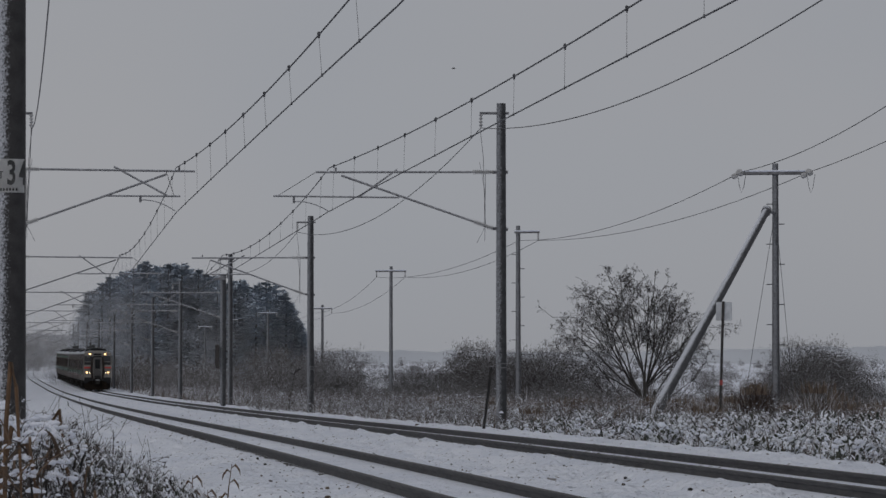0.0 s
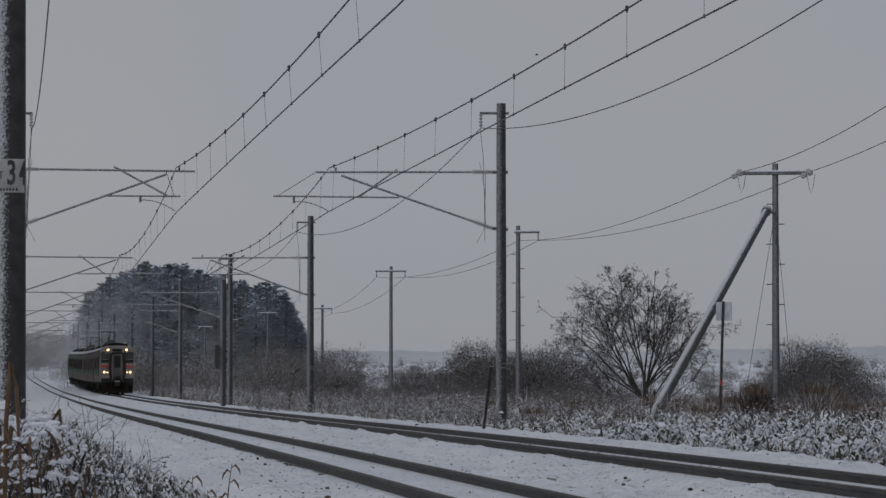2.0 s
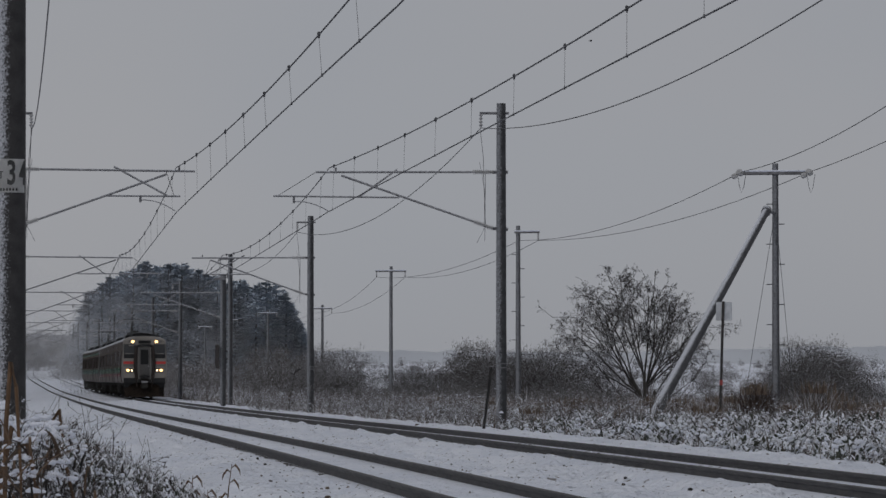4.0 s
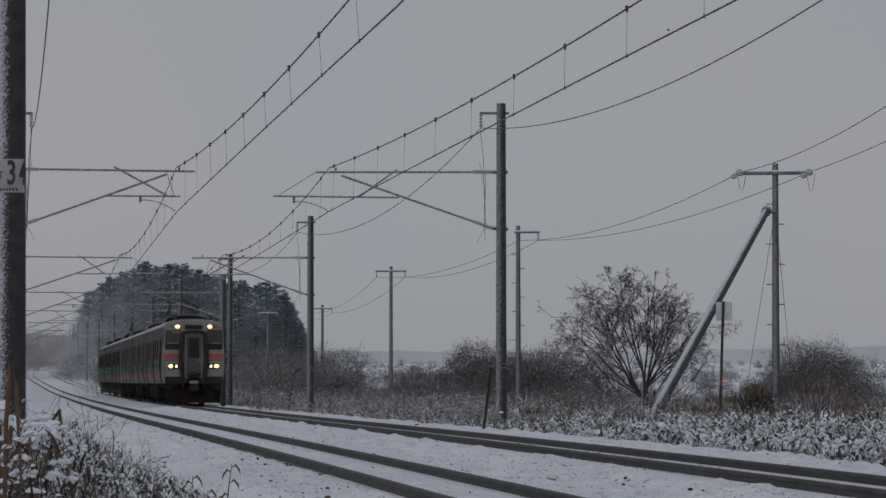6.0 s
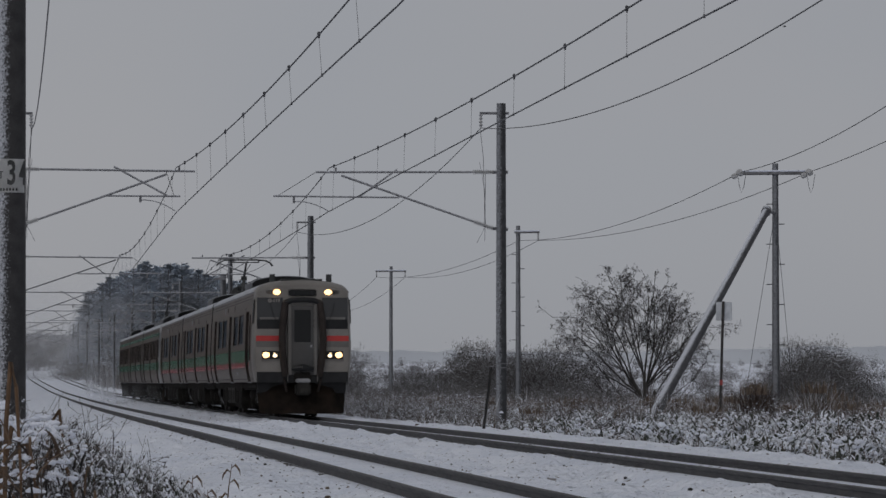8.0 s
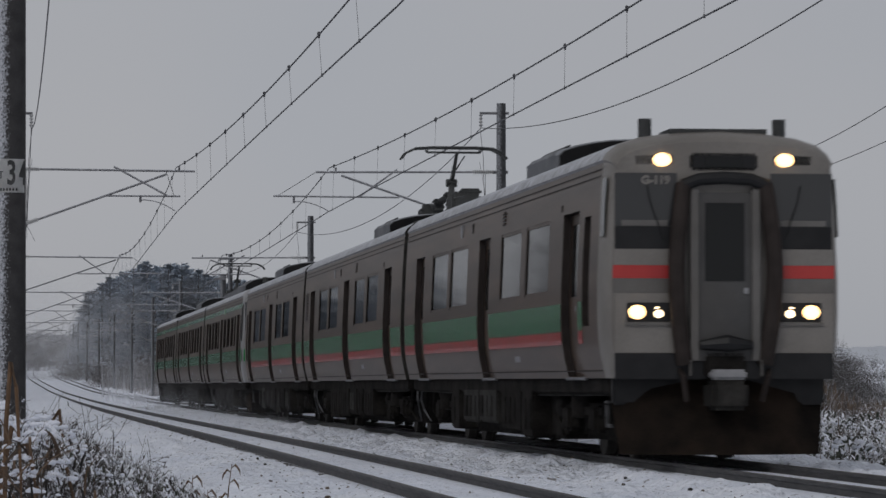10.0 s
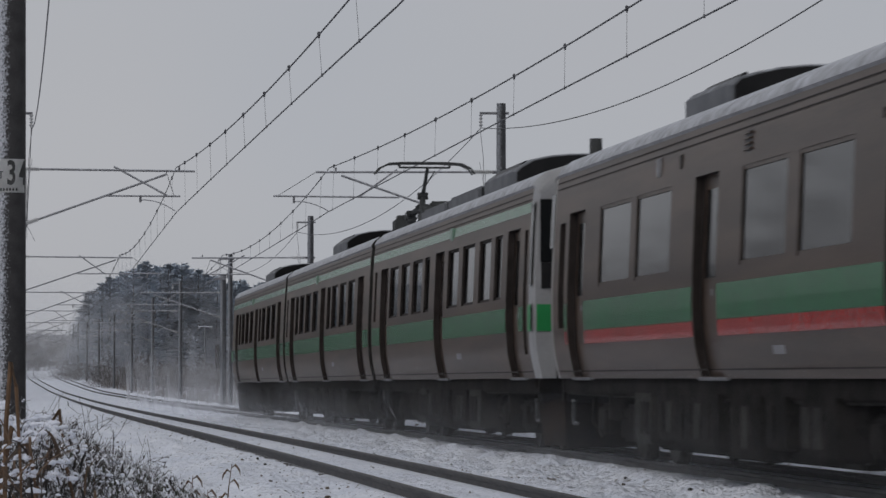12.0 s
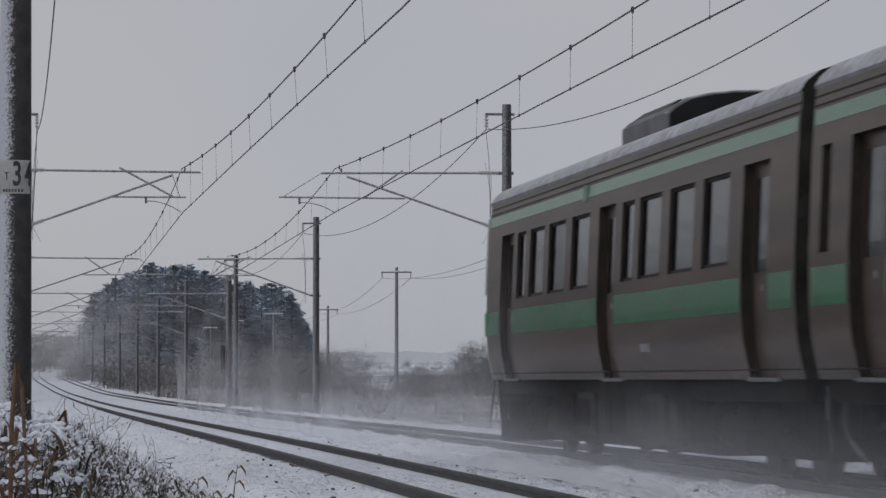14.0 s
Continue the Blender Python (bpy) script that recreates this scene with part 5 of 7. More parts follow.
def flecks(c, r, rng=RNG):
    """Cheap small lumps: a tapered block with a lid, turned at random."""
    n = len(c)
    ph = rng.uniform(0, 6.28, n)
    vs = []
    for z, k in ((-0.5, 0.8), (0.1, 1.1), (0.65, 0.5)):
        for j in range(4):
            a = ph + np.pi / 2 * j
            rr = r * k * rng.uniform(0.7, 1.3, n)
            vs.append(np.stack([c[:, 0] + np.cos(a) * rr, c[:, 1] + np.sin(a) * rr, c[:, 2] + z * r], -1))
    v = np.stack(vs, 1).reshape(-1, 3)
    i = np.arange(n) * 12
    f = [np.stack([i + lv + j, i + lv + (j + 1) % 4, i + lv + 4 + (j + 1) % 4, i + lv + 4 + j], -1) for lv in (0, 4) for j in range(4)]
    f.append(np.stack([i + 8, i + 9, i + 10, i + 11], -1))
    return v, np.concatenate(f)


def join(pieces):
    """Pieces of (vertices, quads, material slot) as one set of arrays."""
    vs, fs, ms, o = [], [], [], 0
    for v, f, m in pieces:
        vs.append(v)
        fs.append(f + o)
        ms.append(np.full(len(f), m))
        o += len(v)
    return np.concatenate(vs), np.concatenate(fs), np.concatenate(ms)


def mesh_of(name, pieces, materials, smooth=False):
    v, f, m = join(pieces)
    me = bpy.data.meshes.new(name)
    me.vertices.add(len(v))
    me.vertices.foreach_set("co", v.ravel())
    me.loops.add(f.size)
    me.loops.foreach_set("vertex_index", f.ravel().astype(np.int32))
    me.polygons.add(len(f))
    me.polygons.foreach_set("loop_start", (np.arange(len(f)) * 4).astype(np.int32))
    me.polygons.foreach_set("material_index", m.astype(np.int32))
    for x in materials:
        me.materials.append(x)
    me.update(calc_edges=True)
    me.validate()
    if smooth:
        me.shade_smooth()
    return me


def stuff(name, pieces, materials, label, category, smooth=False):
    return tagged(new(name, mesh_of(name, pieces, materials, smooth)), label, category, kind="stuff")


def scatter(n, s0, s1, d0, d1, rng=RNG, edge=0.0, power=1.0):
    """Ground points between two stations and two offsets, clumped a little."""
    m = int(n * 2.2)
    s = s0 + (s1 - s0) * rng.uniform(0, 1, m) ** power
    d = rng.uniform(d0, d1, m)
    keep = rng.uniform(0, 1, m) < 0.5 + 0.45 * lumps(s * 0.9, d * 1.3, 1.0)
    keep &= ~((d < d0 + edge) & (lumps(s * 1.7, d * 0.1, 1.0) > 0.1)) if edge else keep
    s, d = s[keep][:n], d[keep][:n]
    x, y, z = ground_at(s, d)
    return np.stack([x, y, z - 0.03], -1), s, d


def grass(n, s0, s1, d0, d1, h0, h1, w0, w1, lean0, lean1, slot, segs=4, power=1.0, edge=0.0, curl=1.0):
    b, s, d = scatter(n, s0, s1, d0, d1, power=power, edge=edge)
    k = len(b)
    big = 0.72 + 0.28 * lumps(s * 0.5 + 2, d * 0.6, 1.0) + 0.22 * lumps(s * 1.3, d * 1.5 + 1, 1.0)
    return (*strips(b, RNG.uniform(h0, h1, k) * big, RNG.uniform(w0, w1, k), RNG.uniform(lean0, lean1, k), RNG.uniform(0, 6.283, k), segs, curl), slot)


def grow(rng, start, way, length, radius, depth, spread=0.6, kids=(3, 5), up=0.15, shrink=0.62, wiggle=0.18, steps=4, low=0.25):
    """Branches as lists of rods, and the points of the finest twigs."""
    p0, p1, r0, r1, tips = [], [], [], [], []
    todo = [(np.array(start, float), np.array(way, float), length, radius, depth)]
    while todo:
        p, w, ln, r, dp = todo.pop()
        w = w / np.linalg.norm(w)
        pts = [p]
        for i in range(steps):
            w = w + rng.normal(0, wiggle, 3) + np.array([0, 0, up])
            w /= np.linalg.norm(w)
            pts.append(pts[-1] + w * ln / steps)
        for i in range(steps):
            p0.append(pts[i])
            p1.append(pts[i + 1])
            r0.append(max(r * (1 - 0.55 * i / steps), 0.0022))
            r1.append(max(r * (1 - 0.55 * (i + 1) / steps), 0.0018))
        if dp == 0:
            tips += pts[1:]
            continue
        for _ in range(rng.integers(*kids) + 1):
            f = rng.uniform(low, 1.0) * steps
            i = min(int(f), steps - 1)
            q = pts[i] + (pts[i + 1] - pts[i]) * (f - i)
            side = rng.normal(0, 1, 3)
            side -= side.dot(w) * w
            side /= np.linalg.norm(side) + 1e-9
            todo.append((q, w * (1 - spread * 0.5) + side * spread, ln * shrink * rng.uniform(0.7, 1.2), r * 0.5, dp - 1))
    return np.array(p0), np.array(p1), np.array(r0), np.array(r1), np.array(tips)


def dome_twigs(rng, n, wide, high, long0, long1, w0, w1, segs=2):
    """Fine twigs that fill a rounded bush and point outwards and up, thickest towards its uneven surface."""
    az = rng.uniform(0, 6.283, n)
    el = np.arcsin(rng.uniform(0.0, 1.0, n))
    bulge = 0.84 + 0.09 * np.sin(az * 3 + rng.uniform(0, 6)) * np.cos(el * 2) + 0.07 * np.sin(az * 7 + el * 5 + rng.uniform(0, 6))
    r = rng.uniform(0.05, 1.0, n) ** 0.36 * bulge
    at = np.stack([np.cos(az) * np.cos(el) * r * wide, np.sin(az) * np.cos(el) * r * wide, np.sin(el) * r * high - 0.05], -1)
    lean = np.clip(np.where(rng.uniform(0, 1, n) < 0.5, 1.0, -1.0) * rng.normal(0.95, 0.5, n), -1.9, 1.9)
    return strips(at, rng.uniform(long0, long1, n), rng.uniform(w0, w1, n), lean, az + rng.normal(0, 0.7, n), segs, 0.35, rng.uniform(-0.7, 0.7, n), 0.85)


VERGE_CAPS = []


def leaf_clumps(n, s0, s1, d0, d1, h0, h1, leaves):
    """Low bamboo-like clumps: leaves that arch out and down from under a cushion of snow."""
    b, s, d = scatter(n, s0, s1, d0, d1, edge=0.5)
    keep = grain(s * 0.34 + 5, d * 0.7) > 0.36
    b, s, d = b[keep], s[keep], d[keep]
    k = len(b)
    top = RNG.uniform(h0, h1, k) * np.clip((d - d0) * 0.6 + 0.35, 0.35, 1.2) * (0.45 + 0.95 * grain(s * 0.3, d * 0.6 + 3))
    c = b + np.stack([0 * top, 0 * top, top], -1)
    m = k * leaves
    at = np.repeat(c, leaves, 0) + RNG.normal(0, 1, (m, 3)) * [0.09, 0.09, 0.04]
    v, f = strips(at, RNG.uniform(0.16, 0.36, m), RNG.uniform(0.03, 0.06, m), RNG.uniform(0.95, 1.3, m), RNG.uniform(0, 6.283, m), 4, 1.6, None, 0.7)
    size = RNG.uniform(0.024, 0.066, k) * (1 + 1.0 * (grain(s * 0.5 + 9, d * 0.9) > 0.68))
    for j in range(3):
        off = RNG.normal(0, 1.0, c.shape) * size[:, None] * [1.1, 1.1, 0.3]
        VERGE_CAPS.append(puffs(c + off * (j > 0) * 1.6 + [0, 0, 0.008], size * RNG.uniform(0.55, 1.0, k)))
    stem = (*strips(b, top * 1.05 + 0.02, np.full(k, 0.012), RNG.uniform(0.05, 0.4, k), RNG.uniform(0, 6.283, k), 2, 0.6), 1)
    return [(v, f, 0), stem]


# verge on the far side of the tracks: snow-laden leaves, dry grass and reeds behind them
stuff("verge_grass", [
    grass(3000, -14, 62, 3.9, 9.0, 0.25, 0.6, 0.02, 0.04, 1.0, 2.3, 0, edge=0.8, curl=0.75),
    *leaf_clumps(2000, -14, 62, 4.05, 12.0, 0.10, 0.42, 11),
    grass(6500, 40, 115, 7.0, 26.0, 0.8, 1.4, 0.016, 0.034, 0.4, 1.5, 1, curl=1.2),
    grass(2600, -10, 62, 5.5, 15.0, 0.8, 1.35, 0.012, 0.028, 0.5, 1.6, 1, curl=1.2),
    grass(9000, -14, 62, 3.9, 12.5, 0.4, 0.95, 0.010, 0.024, 0.7, 2.0, 1, edge=0.6, curl=1.2),
    grass(9000, 45, 150, 3.1, 9.5, 0.35, 0.95, 0.012, 0.028, 0.9, 2.5, 1, edge=0.4, curl=1.2),
    grass(12000, 48, 150, 3.6, 14.0, 0.5, 1.1, 0.012, 0.026, 1.2, 2.7, 1, curl=1.2),
    grass(5000, 60, 200, 8.0, 34.0, 0.7, 1.2, 0.02, 0.04, 0.3, 1.3, 2, curl=1.1),
    grass(12000, 40, 240, 3.6, 17.0, 0.6, 1.25, 0.016, 0.036, 0.7, 2.1, 1, power=1.2, curl=1.2),
    grass(9000, -12, 70, 6.0, 22.0, 0.6, 1.2, 0.012, 0.03, 0.7, 2.0, 1, curl=1.2),
    grass(1500, -8, 130, 6.5, 26.0, 0.7, 1.3, 0.012, 0.026, 0.2, 1.1, 2),
    grass(3500, 150, 420, 3.0, 16.0, 0.5, 1.3, 0.03, 0.07, 0.3, 1.5, 1),
], [LEAFY, DRY, REED, PAD], "tangled dry grass and drooping leaves bent under fresh snow", "grass")

# larger bamboo-grass cushions along the verge's edge: broad leaves that arch from under draped snow
cushion_rng = np.random.default_rng(91)
cushion_bits, cushion_snow = [], []
for at in scatter(150, -16, 48, 4.0, 8.5, cushion_rng, edge=0.3, power=1.6)[0]:
    wide, high = cushion_rng.uniform(0.16, 0.42), cushion_rng.uniform(0.16, 0.42)
    n_ = int(150 * wide) + 14
    az_, el_ = cushion_rng.uniform(0, 6.283, n_), np.arcsin(cushion_rng.uniform(0.05, 1, n_))
    q_ = at + np.stack([np.cos(az_) * np.cos(el_) * wide * 0.8, np.sin(az_) * np.cos(el_) * wide * 0.8, np.sin(el_) * high], -1)
    cushion_bits.append((*strips(q_, cushion_rng.uniform(0.14, 0.3, n_), cushion_rng.uniform(0.03, 0.058, n_), cushion_rng.uniform(0.9, 1.35, n_), az_ + cushion_rng.normal(0, 0.5, n_), 4, 1.5, None, 0.75), 0))
    k_ = int(cushion_rng.integers(5, 13))
    az_, f_ = cushion_rng.uniform(0, 6.283, k_), cushion_rng.uniform(0, 0.9, k_)
    q_ = at + np.stack([np.cos(az_) * f_ * wide, np.sin(az_) * f_ * wide, high * np.sqrt(1 - f_ * f_) + 0.02], -1)
    cushion_snow.append((*puffs(q_, cushion_rng.uniform(0.035, 0.10, k_) * (0.5 + wide), cushion_rng), 0))
stuff("bamboo_grass", cushion_bits, [LEAFY], "low cushions of broad green-brown leaves under draped snow", "bamboo grass")
stuff("snow_on_bamboo_grass", cushion_snow, [PAD], "soft snow cushions draped over the low leaves", "snow", True)

c, s_, d_ = scatter(1900, -12, 66, 3.9, 12.0, edge=0.7)
k_ = len(c)
pad_r = RNG.uniform(0.025, 0.085, k_) * (1 + 0.6 * (RNG.uniform(0, 1, k_) < 0.12))
c[:, 2] += RNG.uniform(0.02, 0.42, k_) * (0.7 + 0.4 * lumps(s_ * 0.5 + 2, d_ * 0.6, 1.0))
c2, s2, d2 = scatter(500, 60, 190, 2.9, 8.0, edge=0.6)
c2[:, 2] += RNG.uniform(0.02, 0.5, len(c2))
stuff("snow_on_verge", [*((*q, 0) for q in VERGE_CAPS), (*puffs(c, pad_r * 0.7), 0), (*puffs(c2, RNG.uniform(0.012, 0.03, len(c2))), 0)], [PAD], "lumps of fresh snow lying on the verge grass", "snow", True)

# stones of the ballast that poke through the snow
stone_c, stone_r = [], []
for n_, d0_, d1_ in ((1300, -6.5, -4.65), (1100, -3.5, -2.6), (1500, -2.6, -0.6), (420, -5.2, -4.62), (260, -3.45, -3.1), (200, 0.6, 2.2), (300, -4.5, -3.6)):
    b_, s__, d__ = scatter(n_, -28, 60, d0_, d1_, power=1.2)
    stone_c.append(b_ + [0, 0, 0.028])
    stone_r.append(RNG.uniform(0.003, 0.012, len(b_)) * (1 + 1.2 * (RNG.uniform(0, 1, len(b_)) < 0.06)))
for n_, d0_, d1_ in ((620, -6.8, -4.7), (700, -3.4, -0.7), (300, 0.7, 3.3)):
    b_, s__, d__ = scatter(n_, -26, 75, d0_, d1_, power=1.1)
    stone_c.append(b_ + [0, 0, 0.02])
    stone_r.append(RNG.uniform(0.01, 0.026, len(b_)))
stone_c, stone_r = np.concatenate(stone_c), np.concatenate(stone_r)
STONE = surface("ballast stone", (0.022, 0.02, 0.019), (0.15, 0.122, 0.096), rough=0.9, scale=3, fine=50, island=0.9)
stuff("ballast_stones", [(*flecks(stone_c, stone_r), 0)], [STONE], "brown ballast stones poking through the snow", "ballast")


# frosted scrub along the verge: wiry branched weeds with snow on every twig
scrub_rng = np.random.default_rng(58)
scrub_bits = []


def scrub(n, s0, s1, d0, d1, h0, h1, thick):
    pts, _, _ = scatter(n, s0, s1, d0, d1, scrub_rng, edge=0.5)
    for at in pts:
        for _ in range(scrub_rng.integers(2, 5)):
            way = np.array([scrub_rng.normal(0, 0.55), scrub_rng.normal(0, 0.55), 1.0])
            p0, p1, r0, r1, tips = grow(scrub_rng, at + scrub_rng.normal(0, 0.08, 3) * [1, 1, 0], way, scrub_rng.uniform(h0, h1), thick, 2, 0.8, (2, 4), -0.10, 0.45, 0.16, 3)
            scrub_bits.append((*prisms(p0, p1, np.maximum(r0, thick * 0.62), np.maximum(r1, thick * 0.5)), 0))
            got = tips[scrub_rng.uniform(0, 1, len(tips)) < 0.16]
            if len(got):
                scrub_bits.append((*flecks(got, scrub_rng.uniform(0.01, 0.024, len(got)), scrub_rng), 1))


scrub(420, 44, 150, 3.5, 10.0, 0.45, 1.05, 0.0085)
scrub(110, -8, 46, 5.5, 11.0, 0.4, 0.9, 0.007)
scrub(160, 150, 260, 3.0, 8.0, 0.6, 1.2, 0.013)
SCRUB = frosted("frosted scrub twig", (0.05, 0.04, 0.034), (0.115, 0.09, 0.074), 0.15, 0.75, 0.9, scale=3, fine=20, island=0.6)
stuff("verge_scrub", scrub_bits, [SCRUB, PAD], "wiry brown scrub bent under frost and fresh snow", "scrub")


# weeds close by, on the near side
def weed_pieces(rng, at, height, leafy):
    """One dead weed: wiry stalks, side twigs, drooping leaves and snow caught on them."""
    out = []
    for _ in range(rng.integers(2, 4)):
        way = np.array([rng.normal(0, 0.3), rng.normal(0, 0.3), 1.0])
        p0, p1, r0, r1, tips = grow(rng, at + rng.normal(0, 0.04, 3) * [1, 1, 0], way, height * rng.uniform(0.7, 1.0), 0.004, 2, 0.75, (2, 5), -0.03, 0.4, 0.16, 3)
        out.append((*prisms(p0, p1, r0, r1), 0))
        pick = tips[rng.uniform(0, 1, len(tips)) < (0.5 if not leafy else 0.6)]
        if len(pick):
            k = len(pick)
            if leafy:
                out.append((*strips(pick, rng.uniform(0.03, 0.08, k), rng.uniform(0.004, 0.010, k), rng.uniform(1.3, 2.4, k), rng.uniform(0, 6.28, k), 3, 0.8), 1))
            else:
                out.append((*diamonds(pick, rng.uniform(0.008, 0.02, k), 1.0, 0.5, rng), 1))
            got = pick[rng.uniform(0, 1, k) < (0.32 if leafy else 0.22)]
            if len(got):
                big = np.where(rng.uniform(0, 1, len(got)) < 0.1, 1.7, 1.0)
                out.append((*flecks(got + [0, 0, 0.004], rng.uniform(0.005, 0.013, len(got)) * big, rng), 2))
    return out


weed_rng = np.random.default_rng(21)
bits = []


def weed_at(u, y, top, leafy):
    """A weed whose tip reaches the height top; u is its share of the view's half width."""
    x = u * y * 0.12197
    g = ground_world(x, y)
    if top - g > 0.12:
        bits.extend(weed_pieces(weed_rng, np.array([x, y, g]), (top - g) / 1.18, leafy))


BANK_LEAF = surface("withered brown leaf", (0.035, 0.021, 0.013), (0.12, 0.075, 0.045), rough=0.8, scale=4, fine=40, island=0.7)
# BANK_STEM: dead stems, near-black so that they also paint shade between the weeds
BANK_STEM = surface("dead stem and gap shade", (0.012, 0.010, 0.009), (0.034, 0.028, 0.024), rough=0.85, scale=5, fine=40, island=0.5)
BANK_U = [-1.06, -0.95, -0.90, -0.84, -0.78, -0.71, -0.65, -0.58, -0.50]
BANK_RISE = [-0.003, -0.0112, -0.0096, -0.0125, -0.0175, -0.0215, -0.0245, -0.028, -0.033]
def bushlet(rng, at, high, wide, n):
    """A low snowed clump: fine twigs in a dome, small withered leaves and bits of snow caught in it."""
    bits.append((dome_twigs(rng, n, wide, high, 0.05, 0.18, 0.0022, 0.006, 1)[0] + at, dome_twigs_faces(n, 1), 0))
    k = int(n * 0.75)
    az, el = rng.uniform(0, 6.283, k), np.arcsin(rng.uniform(0, 1, k))
    r = rng.uniform(0.3, 1.08, k) ** 0.5
    c = at + np.stack([np.cos(az) * np.cos(el) * r * wide, np.sin(az) * np.cos(el) * r * wide, np.sin(el) * r * high * 0.95], -1)
    bits.append((*strips(c, rng.uniform(0.025, 0.075, k), rng.uniform(0.004, 0.011, k), rng.uniform(1.2, 3.0, k), rng.uniform(0, 6.283, k), 2, 0.9), 4 if rng.uniform() < (0.5 if at[0] > -0.104 * at[1] else 0.2) else 1))
    q = c[rng.uniform(0, 1, k) < 0.24]
    bits.append((*flecks(q, rng.uniform(0.003, 0.010, len(q)) * np.where(rng.uniform(0, 1, len(q)) < 0.12, 1.4, 1.0), rng), 2))


def dome_twigs_faces(n, segs):
    k = np.arange(n)[:, None] * (2 * (segs + 1)) + np.arange(segs)[None, :] * 2
    return np.stack([k, k + 1, k + 3, k + 2], -1).reshape(-1, 4)


for i in range(125):
    # the bank by the near pole: high at the border of the view, falling towards the tracks
    y = weed_rng.uniform(12.0, 27)
    u = -1.06 + 0.50 * weed_rng.uniform()
    top = 1.009 + (np.interp(u, BANK_U, BANK_RISE) - abs(weed_rng.normal(0, 0.004)) - 0.002) * y
    x = u * y * 0.12197
    g = float(ground_world(x, y))
    if top - g > 0.08:
        high = top - g
        wide = weed_rng.uniform(0.18, 0.34)
        bushlet(weed_rng, np.array([x, y, g]), high, wide, int(180 + 120 * high))
        if high > 0.5:
            bushlet(weed_rng, np.array([x, y, top - 0.34]), 0.34, wide * 1.1, 230)
for i in range(75):
    # the lower right end of the bank, close and soft
    y = weed_rng.uniform(13, 23)
    u = weed_rng.uniform(-0.88, -0.575)
    top = 1.009 + (np.interp(u, BANK_U, BANK_RISE) - abs(weed_rng.normal(0, 0.004))) * y
    x = u * y * 0.12197
    g = float(ground_world(x, y))
    if top - g > 0.1:
        bushlet(weed_rng, np.array([x, y, max(g, top - 0.36)]), min(top - g, 0.36), weed_rng.uniform(0.14, 0.26), 240)
        bushlet(weed_rng, np.array([x, y, g]), top - g, 0.16, 110)
lump_y = weed_rng.uniform(11.8, 15.5, 26)
lump_u = weed_rng.uniform(-1.02, -0.82, 26)
lump_z = 1.009 + (np.interp(lump_u, BANK_U, BANK_RISE) - np.abs(weed_rng.normal(0, 0.011, 26)) - 0.004) * lump_y
lump_c = np.stack([lump_u * lump_y * 0.12197, lump_y, lump_z], -1)
lump_c = np.concatenate([lump_c, lump_c + weed_rng.normal(0, 0.018, lump_c.shape), lump_c + weed_rng.normal(0, 0.024, lump_c.shape)])
bits.append((*puffs(lump_c, weed_rng.uniform(0.006, 0.014, len(lump_c))), 2))
for i in range(40):
    y = weed_rng.uniform(12.5, 30)
    u = -1.05 + 0.54 * weed_rng.uniform() ** 1.3
    rise = np.interp(u, BANK_U, BANK_RISE)
    weed_at(u, y, 1.009 + (rise - 0.001 - abs(weed_rng.normal(0, 0.005))) * y, weed_rng.uniform() < 0.5)
for i in range(8):
    # snowed scrub round the foot of the near pole
    weed_at(weed_rng.uniform(-1.03, -0.915), weed_rng.uniform(33, 39), weed_rng.uniform(0.7, 1.1), True)
for i in range(110):
    s = -8 + 60 * weed_rng.uniform() ** 1.2
    d = -9.8 + 2.9 * weed_rng.uniform() ** 0.7
    x, y, z = (float(v) for v in ground_at(s, d))
    bits += weed_pieces(weed_rng, np.array([x, y, z]), weed_rng.uniform(0.2, 0.5), weed_rng.uniform() < 0.3)
arch_n = 34
arch_y = weed_rng.uniform(11.2, 15.5, arch_n)
arch_x = weed_rng.uniform(-1.02, -0.80, arch_n) * arch_y * 0.12197
arch_b = np.stack([arch_x, arch_y, np.full(arch_n, -0.6)], -1)
bits.append((*strips(arch_b, weed_rng.uniform(0.8, 1.25, arch_n), weed_rng.uniform(0.006, 0.013, arch_n), weed_rng.uniform(0.1, 1.2, arch_n), weed_rng.uniform(0, 6.28, arch_n), 9, 1.3), 5))
# broad withered leaves that arch over close by
fold_n = 75
fold_y = weed_rng.uniform(11.0, 13.2, fold_n)
fold_u = weed_rng.uniform(-1.03, -0.86, fold_n)
fold_z = 1.009 + (np.interp(fold_u, BANK_U, BANK_RISE) - weed_rng.uniform(0.010, 0.03, fold_n)) * fold_y
fold_b = np.stack([fold_u * fold_y * 0.12197, fold_y, fold_z], -1)
bits.append((*strips(fold_b, weed_rng.uniform(0.14, 0.34, fold_n), weed_rng.uniform(0.006, 0.016, fold_n), weed_rng.uniform(1.0, 1.5, fold_n), weed_rng.uniform(0, 6.28, fold_n), 7, 1.3, None, 0.75), 5))
for u_, y_, top_z in ((-0.965, 30.0, 1.20), (-0.95, 31.0, 1.05), (-0.94, 29.5, 0.9), (-0.985, 30.5, 1.0), (-0.925, 28.0, 0.8)):
    weed_at(u_, y_, top_z, True)
for i in range(34):
    # leafless stems behind the bank, before the foot of the near pole
    y_ = weed_rng.uniform(22, 31)
    weed_at(weed_rng.uniform(-0.955, -0.80), y_, 1.009 - weed_rng.uniform(0.004, 0.013) * y_, False)
